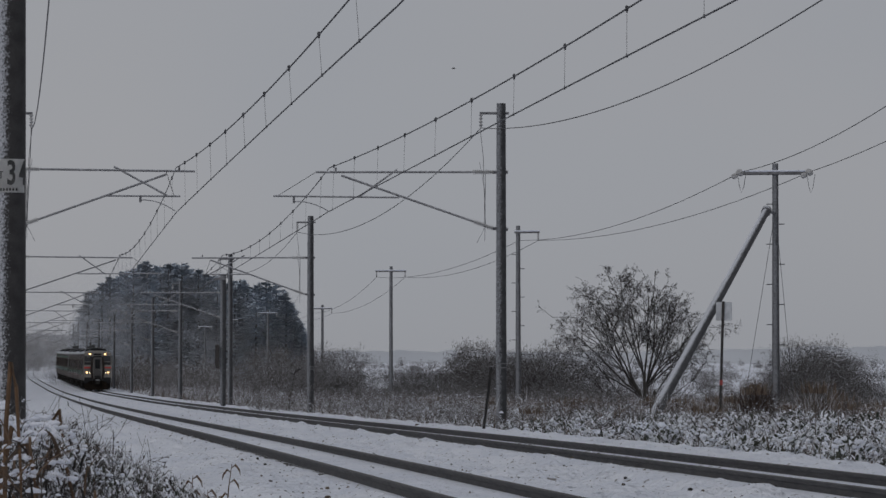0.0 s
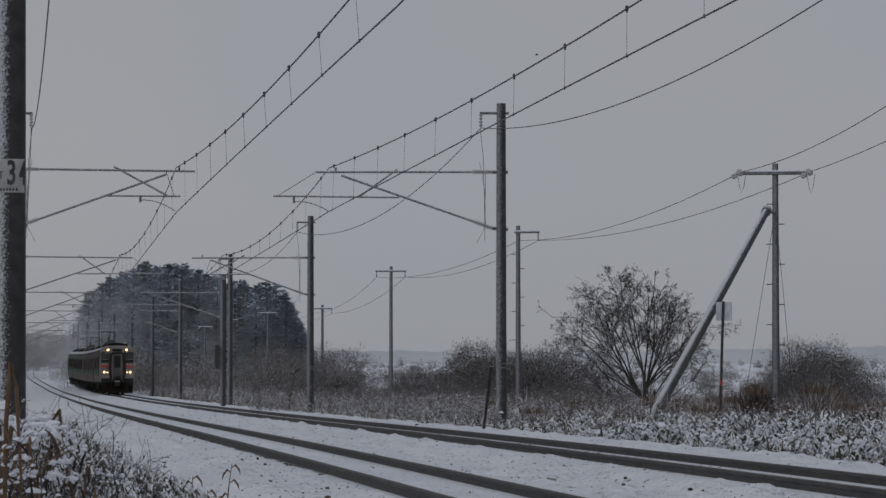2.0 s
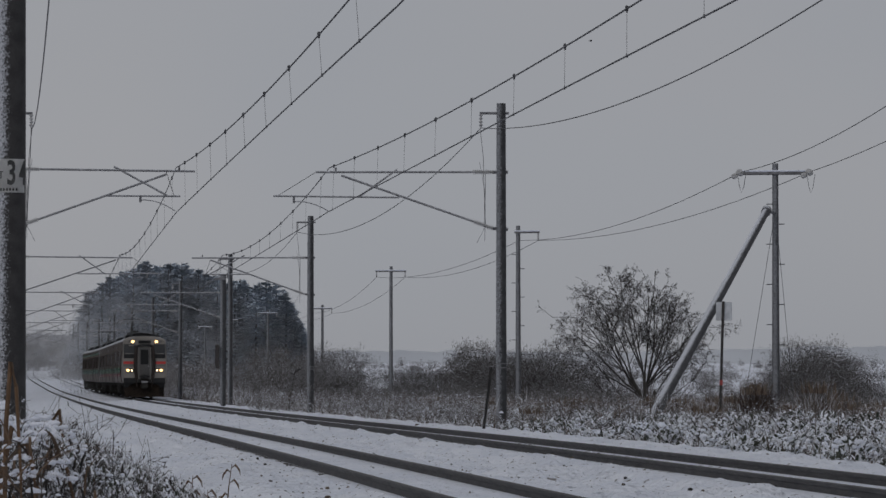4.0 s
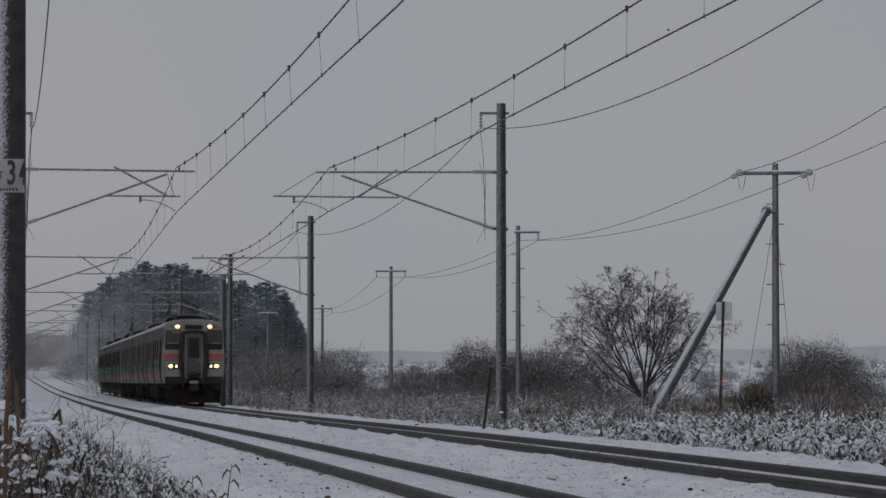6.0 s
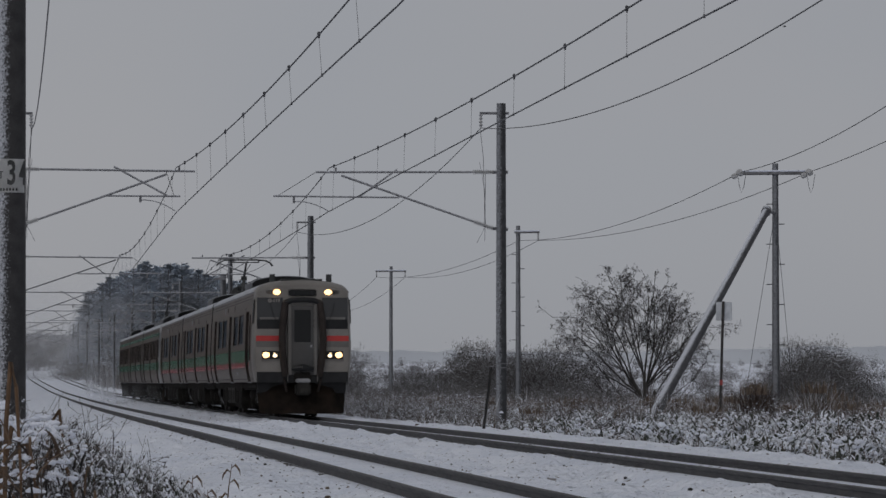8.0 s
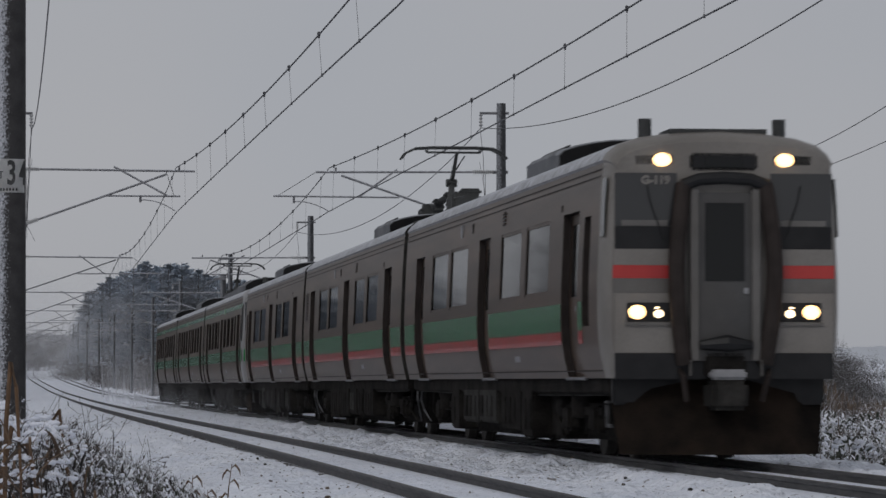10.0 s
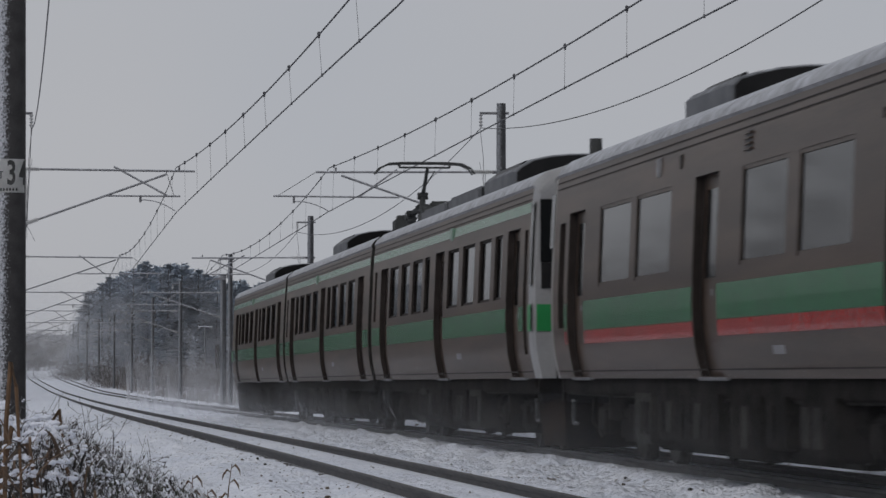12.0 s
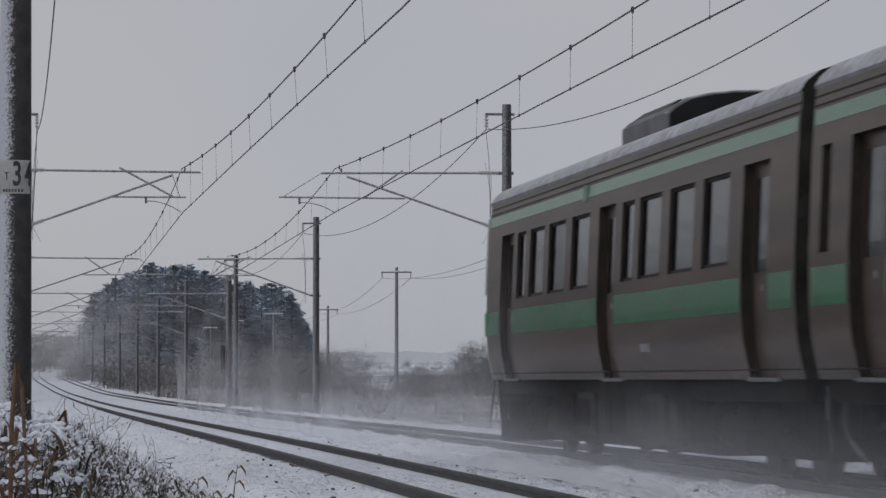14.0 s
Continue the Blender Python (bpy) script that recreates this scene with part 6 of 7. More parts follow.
# dark wiry stems that fill the bank close by
wire_n = 800
wire_y = weed_rng.uniform(11.5, 24, wire_n)
wire_u = -1.06 + 0.42 * weed_rng.uniform(0, 1, wire_n) ** 1.5
wire_x = wire_u * wire_y * 0.12197
wire_g = np.array([ground_world(a, b) for a, b in zip(wire_x, wire_y)])
wire_top = 1.009 + (np.interp(wire_u, BANK_U, BANK_RISE) - np.abs(weed_rng.normal(0, 0.012, wire_n)) - 0.006) * wire_y
wire_b = np.stack([wire_x, wire_y, np.maximum(wire_g, wire_top - weed_rng.uniform(0.1, 0.6, wire_n))], -1)
bits.append((*strips(wire_b, np.clip(wire_top - wire_b[:, 2], 0.06, 0.7) * 1.1, weed_rng.uniform(0.002, 0.007, wire_n), weed_rng.uniform(0.1, 1.6, wire_n), weed_rng.uniform(0, 6.28, wire_n), 4, 0.9), 0))
# dark stems, near-black for the shade of the bank's gaps, and shrivelled leaves in its depth
deep_n = 620
deep_y = weed_rng.uniform(11.2, 17, deep_n)
deep_u = -1.06 + 0.28 * weed_rng.uniform(0, 1, deep_n) ** 1.1
deep_z = 1.009 + (np.interp(deep_u, BANK_U, BANK_RISE) - weed_rng.uniform(0.012, 0.038, deep_n)) * deep_y
deep_b = np.stack([deep_u * deep_y * 0.12197, deep_y, deep_z], -1)
for lo_, slot in ((0, 6), (1, 5)):
    pick_ = np.arange(lo_, deep_n, 2)
    k_ = len(pick_)
    bits.append((*strips(deep_b[pick_], weed_rng.uniform(0.05, 0.16, k_), weed_rng.uniform(0.004, 0.013, k_), weed_rng.uniform(0.7, 1.9, k_), weed_rng.uniform(0, 6.28, k_), 3, 1.0), slot))
# snow lying along arching stems and on the leaves of the bank
rope_bits = []
for i in range(60):
    y = weed_rng.uniform(12.6, 17.5)
    u = -1.03 + 0.26 * weed_rng.uniform() ** 1.4
    peak = 1.009 + (np.interp(u, BANK_U, BANK_RISE) - abs(weed_rng.normal(0, 0.012)) - 0.003) * y
    a = weed_rng.uniform(0, 6.283)
    span, q = weed_rng.uniform(0.04, 0.13), np.linspace(-1, 1, 9)
    wob = np.cumsum(weed_rng.normal(0, 0.006, (9, 3)), 0)
    pts = np.stack([u * y * 0.12197 + math.cos(a) * span * q, y + math.sin(a) * span * q, peak - span * weed_rng.uniform(0.5, 1.3) * (q - weed_rng.uniform(-0.5, 0.5)) ** 2], -1) + wob
    bits.append((*prisms(pts[:-1], pts[1:], np.full(8, 0.003), np.full(8, 0.0025), 4), 0 if weed_rng.uniform() < 0.5 else 3))
    thick_ = weed_rng.uniform(0.004, 0.0115) * (0.55 + 0.45 * np.cos(q * 1.3)) * weed_rng.uniform(0.7, 1.25, 9)
    top_ = pts + [0, 0, 0.004]
    lo = weed_rng.integers(0, 3)
    rope_bits.append((*prisms(top_[lo:-2], top_[lo + 1:-1], thick_[lo:-2], thick_[lo + 1:-1], 7), 0))
    rope_bits.append((*puffs(top_[1:-1:2], thick_[1:-1:2] * 1.05, weed_rng), 0))
for i in range(240):
    y = weed_rng.uniform(12.5, 25)
    u = -1.03 + 0.44 * weed_rng.uniform() ** 1.2
    c_ = np.array([u * y * 0.12197, y, 1.009 + (np.interp(u, BANK_U, BANK_RISE) - abs(weed_rng.normal(0, 0.013)) - 0.004) * y])
    n_ = int(weed_rng.integers(2, 6))
    r_ = weed_rng.uniform(0.005, 0.015, n_)
    rope_bits.append((*puffs(c_ + weed_rng.normal(0, 0.022, (n_, 3)) * [1, 1, 0.5], r_, weed_rng), 0))
    k_ = 5
    bits.append((*strips(np.repeat(c_[None], k_, 0), weed_rng.uniform(0.05, 0.11, k_), weed_rng.uniform(0.008, 0.016, k_), weed_rng.uniform(1.0, 1.4, k_), weed_rng.uniform(0, 6.28, k_), 4, 1.4, None, 0.8), 4 if i % 3 else 1))
for i in range(46):
    # heavier lumps close by, each sagging over a bent stem
    y = weed_rng.uniform(11.4, 14.0)
    u = weed_rng.uniform(-1.03, -0.84)
    c_ = np.array([u * y * 0.12197, y, 1.009 + (np.interp(u, BANK_U, BANK_RISE) - weed_rng.uniform(0.001, 0.024)) * y])
    n_ = int(weed_rng.integers(3, 7))
    run = np.stack([np.linspace(-1, 1, n_) * weed_rng.uniform(0.012, 0.04), np.zeros(n_), -np.linspace(-1, 1, n_) ** 2 * weed_rng.uniform(0.0, 0.03)], -1)
    rope_bits.append((*puffs(c_ + run + weed_rng.normal(0, 0.004, (n_, 3)), weed_rng.uniform(0.011, 0.022, n_), weed_rng), 0))
stuff("snow_on_weeds", rope_bits, [PAD], "soft ridges and lumps of snow lying on the bank's weeds", "snow", True)
stuff("weeds", bits, [TWIG, DEAD_LEAF, PAD, REED, LEAFY, BANK_LEAF, BANK_STEM], "dead trackside weeds and twigs loaded with snow", "weeds")


def dry_stalk(u, y, top, lean, bend, r):
    """A broken tan reed stalk with a folded leaf."""
    x = u * y * 0.12197
    g = ground_world(x, y)
    st = thing("dry_reed", pose(x, y, g), "broken tan reed stalk dusted with snow", "reed", "broken reed stalks by the near pole")
    h = top - g
    way = [(0, 0, -0.05), (lean * 0.2, 0.0, h * 0.3), (lean * 0.5, 0.01, h * 0.62), (lean * 0.85, 0.02, h * 0.88), (lean + bend * 0.25, 0.02, h), (lean + bend * 0.65, 0.01, h * 0.95), (lean + bend, 0.0, h * 0.78), (lean + bend * 1.15, 0.0, h * 0.58)]
    part("stalk", bm_tube(way, [r * 0.7, r * 0.7, r * 0.75, r * 0.8, r * 0.8, r * 0.7, r * 0.45, 0.001], 7), TAN, st)
    part("leaf", bm_tube([(lean * 0.5, 0.01, h * 0.6), (lean * 0.5 - bend * 0.4, 0.01, h * 0.72), (lean * 0.5 - bend * 0.9, 0.02, h * 0.70), (lean * 0.5 - bend * 1.3, 0.02, h * 0.5)], [r * 0.3, r * 0.55, r * 0.5, 0.001], 6), TAN, st)


TAN = frosted("tan reed", (0.075, 0.042, 0.021), (0.16, 0.09, 0.046), 0.5, 1.0, 0.7, scale=8, fine=60)
for u, y, top, lean, bend, r in ((-0.994, 11.6, 1.05, 0.012, 0.03, 0.013), (-0.985, 11.9, 0.84, -0.02, 0.09, 0.016), (-0.945, 12.3, 0.76, 0.05, 0.09, 0.012), (-0.97, 12.8, 0.62, -0.06, 0.13, 0.014),
                                 (-0.862, 14.6, 0.87, 0.015, -0.06, 0.014), (-0.915, 14.9, 0.70, 0.12, 0.08, 0.012), (-0.85, 16.5, 0.5, 0.09, 0.07, 0.011), 
                                 (-0.93, 13.2, 0.55, -0.12, 0.1, 0.012), (-0.99, 13.5, 0.72, 0.07, -0.06, 0.012)):
    dry_stalk(u, y, top, lean, bend * 1.6, r * 0.75)


for u, y, top, lean in ((-0.50, 24.0, 0.42, 0.07), (-0.52, 23.0, 0.28, -0.03), (-0.575, 22.0, 0.40, 0.03)):
    x = u * y * 0.12197
    g = ground_world(x, y)
    h = top - g
    weed = thing("dead_weed", pose(x, y, g), "thin brown weed stalk with withered leaves", "weed", "dead weeds at the foot of the bank")
    part("stalk", bm_tube([(0, 0, -0.05), (lean * 0.3, 0, h * 0.4), (lean * 0.7, 0, h * 0.8), (lean, 0, h)], [0.006, 0.005, 0.004, 0.002], 6), TAN, weed)
    for f, sd in ((0.62, 1), (0.74, -1), (0.85, 1), (0.93, -1), (0.97, 1)):
        q = (lean * f, 0, h * f)
        part("leaf", bm_tube([q, (q[0] + sd * 0.025, 0.004, q[2] + 0.02), (q[0] + sd * 0.05, 0.006, q[2] - 0.012), (q[0] + sd * 0.06, 0.006, q[2] - 0.05)], [0.003, 0.009, 0.007, 0.001], 6), TAN, weed)


# ---- shrubs and trees ----
def clump_twigs(rng, n, clumps, wide, high, loose, long0, long1, w0, w1):
    """Fine twigs gathered in many soft clumps that fill a rounded bush."""
    az = rng.uniform(0, 6.283, clumps)
    el = np.arcsin(rng.uniform(0.0, 1.0, clumps))
    r = rng.uniform(0.1, 1.0, clumps) ** 0.45 * 0.86
    mid = np.stack([np.cos(az) * np.cos(el) * r * wide, np.sin(az) * np.cos(el) * r * wide, np.sin(el) * r * high], -1)
    k = rng.integers(0, clumps, n)
    at = mid[k] + rng.normal(0, loose, (n, 3)) * [1.0, 1.0, 0.85]
    at[:, 2] = np.abs(at[:, 2])
    return strips(at, rng.uniform(long0, long1, n), rng.uniform(w0, w1, n), rng.uniform(-1.7, 1.7, n), rng.uniform(0, 6.283, n), 1, 0.2, rng.uniform(-0.7, 0.7, n), 0.9)


def shrub_meshes(seed, height, twig, twigs, thick, leaves=300):
    rng = np.random.default_rng(seed)
    parts_, tips_all = [], []
    for _ in range(9):
        way = np.array([rng.normal(0, 0.6), rng.normal(0, 0.6), 1.0])
        p0, p1, r0, r1, tips = grow(rng, (rng.normal(0, 0.22), rng.normal(0, 0.22), -0.1), way, height * rng.uniform(0.3, 0.46), height * 0.009, 1, 0.7, (3, 6), 0.03, 0.55, 0.16, 3)
        parts_.append((*prisms(p0, p1, np.maximum(r0, 0.008), np.maximum(r1, 0.006)), 0))
        tips_all.append(tips)
    haze = [(*clump_twigs(rng, twigs, 110, height * 0.66, height * 0.98, height * 0.052, height * 0.012, height * 0.042, height * 0.0026 * thick, height * 0.0052 * thick), 0)]
    t = np.concatenate(tips_all)
    t = t[rng.integers(0, len(t), leaves)] + rng.normal(0, 0.16, (leaves, 3)) * height / 3
    crown = mesh_of("crown", [(*diamonds(t, rng.uniform(0.012, 0.035, leaves) * height / 3, 1.0, 0.6, rng), 0)], [DEAD_LEAF])
    return mesh_of("branch_frame", parts_, [twig]), crown, mesh_of("twig_haze", haze, [twig])


SHRUBS = [shrub_meshes(40 + i, 3.4, TWIG_MID, 7200, 1.4) for i in range(4)]
# the same shrubs as SHRUBS, in the twig colour paled for haze
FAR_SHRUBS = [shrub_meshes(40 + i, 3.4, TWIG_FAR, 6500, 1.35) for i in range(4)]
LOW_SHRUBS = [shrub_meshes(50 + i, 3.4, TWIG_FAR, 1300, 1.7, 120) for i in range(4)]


def shrub(x, y, size, turn, i, label="bare brown shrub with rime on its twigs", kinds=SHRUBS):
    g = ground_world(x, y)
    m = pose(x, y, g, 0, 0, turn) @ Matrix.Diagonal((size * 1.15, size * 1.15, size, 1))
    sh = thing("shrub", m, label, "shrub", "bare shrubs beyond the verge")
    part("branch_frame", kinds[i % 4][0], None, sh)
    tagged(part("twig_haze", kinds[i % 4][2], None, sh), kind="stuff")
    tagged(part("crown", kinds[i % 4][1], None, sh, "withered leaves"), kind="stuff")


def at_view(px, y):
    """X of a thing at the depth y that lies this share of the view's half width from its middle."""
    return px * y * 0.12197


def thin_bush(rng):
    """A cheap bush for the distance, about two metres and a half high: leaning stems in a haze of single twigs."""
    n = 9
    st = np.stack([rng.normal(0, 0.25, n), rng.normal(0, 0.25, n), np.zeros(n)], -1)
    az = np.arctan2(st[:, 1], st[:, 0]) + rng.normal(0, 0.5, n)
    a = strips(st, rng.uniform(0.8, 1.5, n), np.full(n, 0.03), rng.uniform(0.2, 1.0, n), az, 3, 0.5, rng.uniform(-0.6, 0.6, n))
    return a, clump_twigs(rng, 620, 30, 1.4, 2.25, 0.2, 0.07, 0.2, 0.018, 0.036)


thin_rng = np.random.default_rng(77)
THIN = [join([(*p, 0) for p in thin_bush(thin_rng)]) for _ in range(6)]
thicket_bits = []


def far_bush(x, y, size):
    v, f, m = THIN[thin_rng.integers(0, 6)]
    c, sn = math.cos(thin_rng.uniform(-0.5, 0.5)), math.sin(thin_rng.uniform(-0.5, 0.5))
    w = np.stack([v[:, 0] * c - v[:, 1] * sn, v[:, 0] * sn + v[:, 1] * c, v[:, 2]], -1) * size
    thicket_bits.append((w + [x, y, ground_world(x, y) - 0.1], f, 0))


sh_rng = random.Random(5)
ROWS = [(-0.34, 0.02, 190, 250, 0.5, 22), (-0.42, -0.19, 235, 275, 1.3, 26), (0.05, 0.17, 228, 250, 1.32, 15), (0.17, 0.36, 228, 245, 1.3, 16), (0.795, 0.97, 236, 262, 1.22, 19), (0.70, 0.76, 230, 250, 0.5, 4), (0.795, 0.835, 244, 254, 1.55, 4), (-0.085, -0.025, 228, 236, 1.05, 5), (-0.14, 0.06, 200, 225, 0.5, 22), (0.05, 0.36, 180, 215, 0.5, 16),
        (0.36, 0.75, 200, 230, 0.5, 12), (-0.12, -0.03, 250, 262, 0.95, 3)]
for a, b, y0, y1, size, n in ROWS:
    for i in range(n):
        y = sh_rng.uniform(y0, y1)
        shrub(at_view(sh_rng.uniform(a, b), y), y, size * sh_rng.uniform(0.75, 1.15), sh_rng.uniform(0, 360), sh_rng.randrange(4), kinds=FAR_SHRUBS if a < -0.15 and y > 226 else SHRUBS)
FAR_ROWS = [(-0.64, -0.26, 315, 380, 1.45, 60), (-0.78, -0.5, 390, 470, 1.9, 60), (-0.86, -0.66, 470, 560, 2.0, 40), (-0.3, 1.0, 270, 330, 0.72, 90), (-0.1, 1.0, 360, 470, 0.95, 70), (-0.25, 0.12, 520, 640, 1.3, 30),
            (0.3, 1.0, 500, 700, 1.5, 50), (-0.2, 0.2, 1350, 1500, 1.5, 34), (0.25, 1.0, 1350, 1600, 1.6, 50), (-0.2, 1.0, 2000, 2300, 2.0, 60), (-0.985, -0.82, 600, 900, 3.4, 50), (0.75, 1.0, 232, 270, 1.25, 14), (0.54, 0.76, 235, 275, 0.6, 16), (0.04, 0.2, 228, 250, 1.15, 10), (-0.42, 0.42, 135, 230, 0.62, 110), (-0.2, 0.06, 130, 225, 0.5, 50), (0.4, 1.0, 130, 200, 0.5, 60)]
for a, b, y0, y1, size, n in FAR_ROWS:
    for i in range(n):
        y = sh_rng.uniform(y0, y1)
        far_bush(at_view(sh_rng.uniform(a, b), y), y, size * sh_rng.uniform(0.6, 1.15))
for i in range(170):
    y = 80 + 190 * sh_rng.random() ** 1.15
    x, yy, zz = on_line(float(np.interp(y, LY, LS)), sh_rng.uniform(3.6, 12.0))
    shrub(float(x), float(yy), sh_rng.uniform(0.18, 0.46), sh_rng.uniform(0, 360), sh_rng.randrange(4), "low bare shrub with rime on its twigs", LOW_SHRUBS)


def spreading_tree(x, y):
    """The bare tree beside the prop pole: a short trunk that forks low, limbs that fan out into an open dome, withered leaves on their ends."""
    rng = np.random.default_rng(12)
    tree = thing("tree", pose(x, y, ground_world(x, y)), "open domed bare tree with withered leaves and rime", "tree")
    limbs, fine, tips_all = [], [], []

    def limb(start, way, length, radius, depth, kids, up, wiggle):
        p0, p1, r0, r1, tips = grow(rng, start, way, length, radius, depth, 0.72, kids, up, 0.40, wiggle, 5, 0.30)
        thick = r0 > 0.013
        limbs.append((*prisms(p0[thick], p1[thick], r0[thick], r1[thick], 6), 0))
        fine.append((*prisms(p0[~thick], p1[~thick], np.maximum(r0[~thick], 0.0062), np.maximum(r1[~thick], 0.005)), 0))
        tips_all.append(tips)

    hubs = []
    for foot, fork in ((0.0, (-0.22, 0.0, 1.25)), (0.06, (0.12, 0.15, 1.55)), (0.12, (0.42, -0.1, 1.2)), (-0.06, (-0.02, -0.2, 1.9))):
        a, b = np.array([foot, 0.0, -0.2]), np.array(fork)
        mid = a * 0.45 + b * 0.55 + np.array([0.06 if foot < 0.05 else -0.03, 0, 0])
        limbs.append((*prisms([a, mid], [mid, b], np.array([0.10, 0.078]), np.array([0.078, 0.066]), 7), 0))
        hubs.append(b)
    aim = []
    for i in range(21):
        aim.append((-1.04 + 2.02 * (i + rng.uniform(-0.35, 0.35)) / 20, rng.uniform(-0.6, 0.6)))
    for ax, ay in aim:
        hub = hubs[int(np.argmin([abs(h[0] - ax * 0.35) + rng.uniform(0, 0.25) for h in hubs]))]
        reach = 1.0 / math.sqrt((math.sin(ax) / (3.75 if ax < 0 else 2.95)) ** 2 + (math.cos(ax) / 4.35) ** 2)
        end = np.array([math.sin(ax) * reach, ay * 2.2, 1.15 + math.cos(ax) * reach])
        way = end - hub
        limb(hub - [0, 0, rng.uniform(0, 0.35)], way / np.linalg.norm(way) + [0, 0, 0.12], np.linalg.norm(way) * rng.uniform(0.86, 1.05), 0.04, 3, (5, 7), -0.005, 0.08)
    for foot, way, length in ((-0.3, (-0.95, 0.1, 0.78), 2.7), (-0.2, (-0.9, -0.2, 0.62), 2.9), (-0.1, (-0.8, 0.3, 0.95), 2.8), (0.3, (0.9, 0.1, 0.62), 2.7), (0.2, (0.85, -0.2, 0.85), 2.6)):
        limb((foot, 0, 0.1), way, length, 0.036, 2, (4, 7), -0.01, 0.08)
    part("trunk", mesh_of("trunk", limbs, [BARK]), None, tree, "dark forked trunk and limbs")
    part("twig_fan", mesh_of("twig_fan", fine, [TWIG]), None, tree)
    t = np.concatenate(tips_all)
    out = np.hypot(t[:, 0] / 3.3, (t[:, 2] - 1.2) / 3.9)
    pick = t[(rng.uniform(0, 1, len(t)) < 0.05 + 0.32 * np.clip(out - 0.35, 0, 1)) & (t[:, 2] > 1.2)]
    pick = np.concatenate([pick + rng.normal(0, 0.035, pick.shape) - [0, 0, 0.02] for _ in range(3)])
    part("crown", mesh_of("crown", [(*diamonds(pick, rng.uniform(0.014, 0.04, len(pick)), 1.0, 0.6, rng), 0)], [DEAD_LEAF]), None, tree, "sparse drooping withered leaves")


spreading_tree(8.2, 148.0)


def reed_tuft(u, y, high, wide, n, seed, material, label):
    """A tuft of dead reeds, upright in its middle and broken over at its rim."""
    rng = np.random.default_rng(seed)
    x = at_view(u, y)
    tuft = thing("reed_tuft", pose(x, y, ground_world(x, y)), label, "reeds", "tufts of dead reeds")
    b = np.stack([rng.normal(0, wide * 0.3, n), rng.normal(0, wide * 0.3, n), np.full(n, -0.04)], -1)
    az = np.arctan2(b[:, 1], b[:, 0]) + rng.normal(0, 0.6, n)
    tagged(part("blade_tuft", mesh_of("blade_tuft", [(*strips(b, rng.uniform(0.5, 1.1, n) * high, rng.uniform(0.012, 0.03, n), rng.uniform(0.05, 0.9, n), az, 5, 1.5), 0)], [material]), None, tuft), kind="stuff")
    k = n // 3
    tagged(part("seed_head_tuft", mesh_of("seed_head_tuft", [(*strips(b[:k] + [0, 0, high * 0.75], rng.uniform(0.12, 0.3, k) * high, rng.uniform(0.02, 0.045, k), rng.uniform(0.1, 0.7, k), az[:k], 3, 1.5), 0)], [REED]), None, tuft, "feathery brown seed heads"), kind="stuff")


RUSSET = frosted("russet dead reed", (0.088, 0.07, 0.056), (0.18, 0.146, 0.117), 0.2, 0.95, 0.9, scale=3, fine=14, island=0.6)
UMBER = frosted("dark umber reed", (0.03, 0.017, 0.012), (0.065, 0.036, 0.024), 0.8, 1.3, 0.5, scale=3, fine=14, island=0.6)
tuft_rng = np.random.default_rng(31)
for u, y, high, wide, n, mat, label in (
        (0.448, 108, 0.75, 0.6, 150, RUSSET, "russet tuft of dead reeds under the bare tree"), (0.708, 93, 1.35, 0.62, 420, UMBER, "dense dark umber tuft of dead reeds"),
        (0.84, 112, 1.6, 0.9, 300, RUSSET, "tall russet tuft of dead reeds"), (0.80, 116, 0.95, 0.9, 200, RUSSET, "russet tuft of dead reeds"), (0.655, 112, 1.15, 1.1, 300, RUSSET, "russet tuft of dead reeds"),
        (0.91, 104, 1.15, 0.9, 240, UMBER, "dark tuft of dead reeds"), (0.99, 110, 0.9, 0.8, 180, RUSSET, "russet tuft of dead reeds"), (0.565, 104, 0.62, 0.8, 130, REED, "pale tuft of dead reeds"),
        (0.30, 112, 0.9, 0.8, 150, UMBER, "dark tuft of dead reeds by the poles"), (0.06, 150, 0.9, 1.5, 200, RUSSET, "russet tuft of dead reeds"), (0.14, 160, 0.8, 1.4, 200, RUSSET, "russet tuft of dead reeds"),
        (-0.03, 170, 0.8, 1.6, 200, REED, "pale tuft of dead reeds"), (0.22, 140, 0.8, 1.2, 180, RUSSET, "russet tuft of dead reeds"),
        (0.625, 118, 1.2, 0.8, 160, RUSSET, "russet tuft of dead reeds"), (0.77, 108, 1.0, 0.8, 200, REED, "pale tuft of dead reeds"),
        (0.89, 116, 1.3, 0.8, 150, REED, "pale tuft of dead reeds"), (0.53, 120, 1.0, 1.2, 220, REED, "pale tuft of dead reeds"),
        (0.465, 95.0, 0.55, 0.5, 120, REED, "pale tuft of dead reeds at the foot of the prop pole"), (0.50, 95.4, 0.5, 0.5, 110, UMBER, "dark tuft of dead reeds at the foot of the prop pole")):
    reed_tuft(u, y, high, wide, n, int(tuft_rng.integers(1, 9999)), mat, label)
for i in range(34):
    u, y = tuft_rng.uniform(0.08, 1.0), tuft_rng.uniform(90, 122)
    mat, label = ((RUSSET, "snow-dusted russet tuft of dead reeds"), (REED, "pale tuft of dead reeds bent by snow"), (UMBER, "dark tuft of dead reeds"))[int(tuft_rng.integers(0, 3))]
    reed_tuft(u, y, tuft_rng.uniform(0.5, 1.0), tuft_rng.uniform(0.4, 0.9), int(tuft_rng.integers(70, 170)), int(tuft_rng.integers(1, 9999)), mat, label)


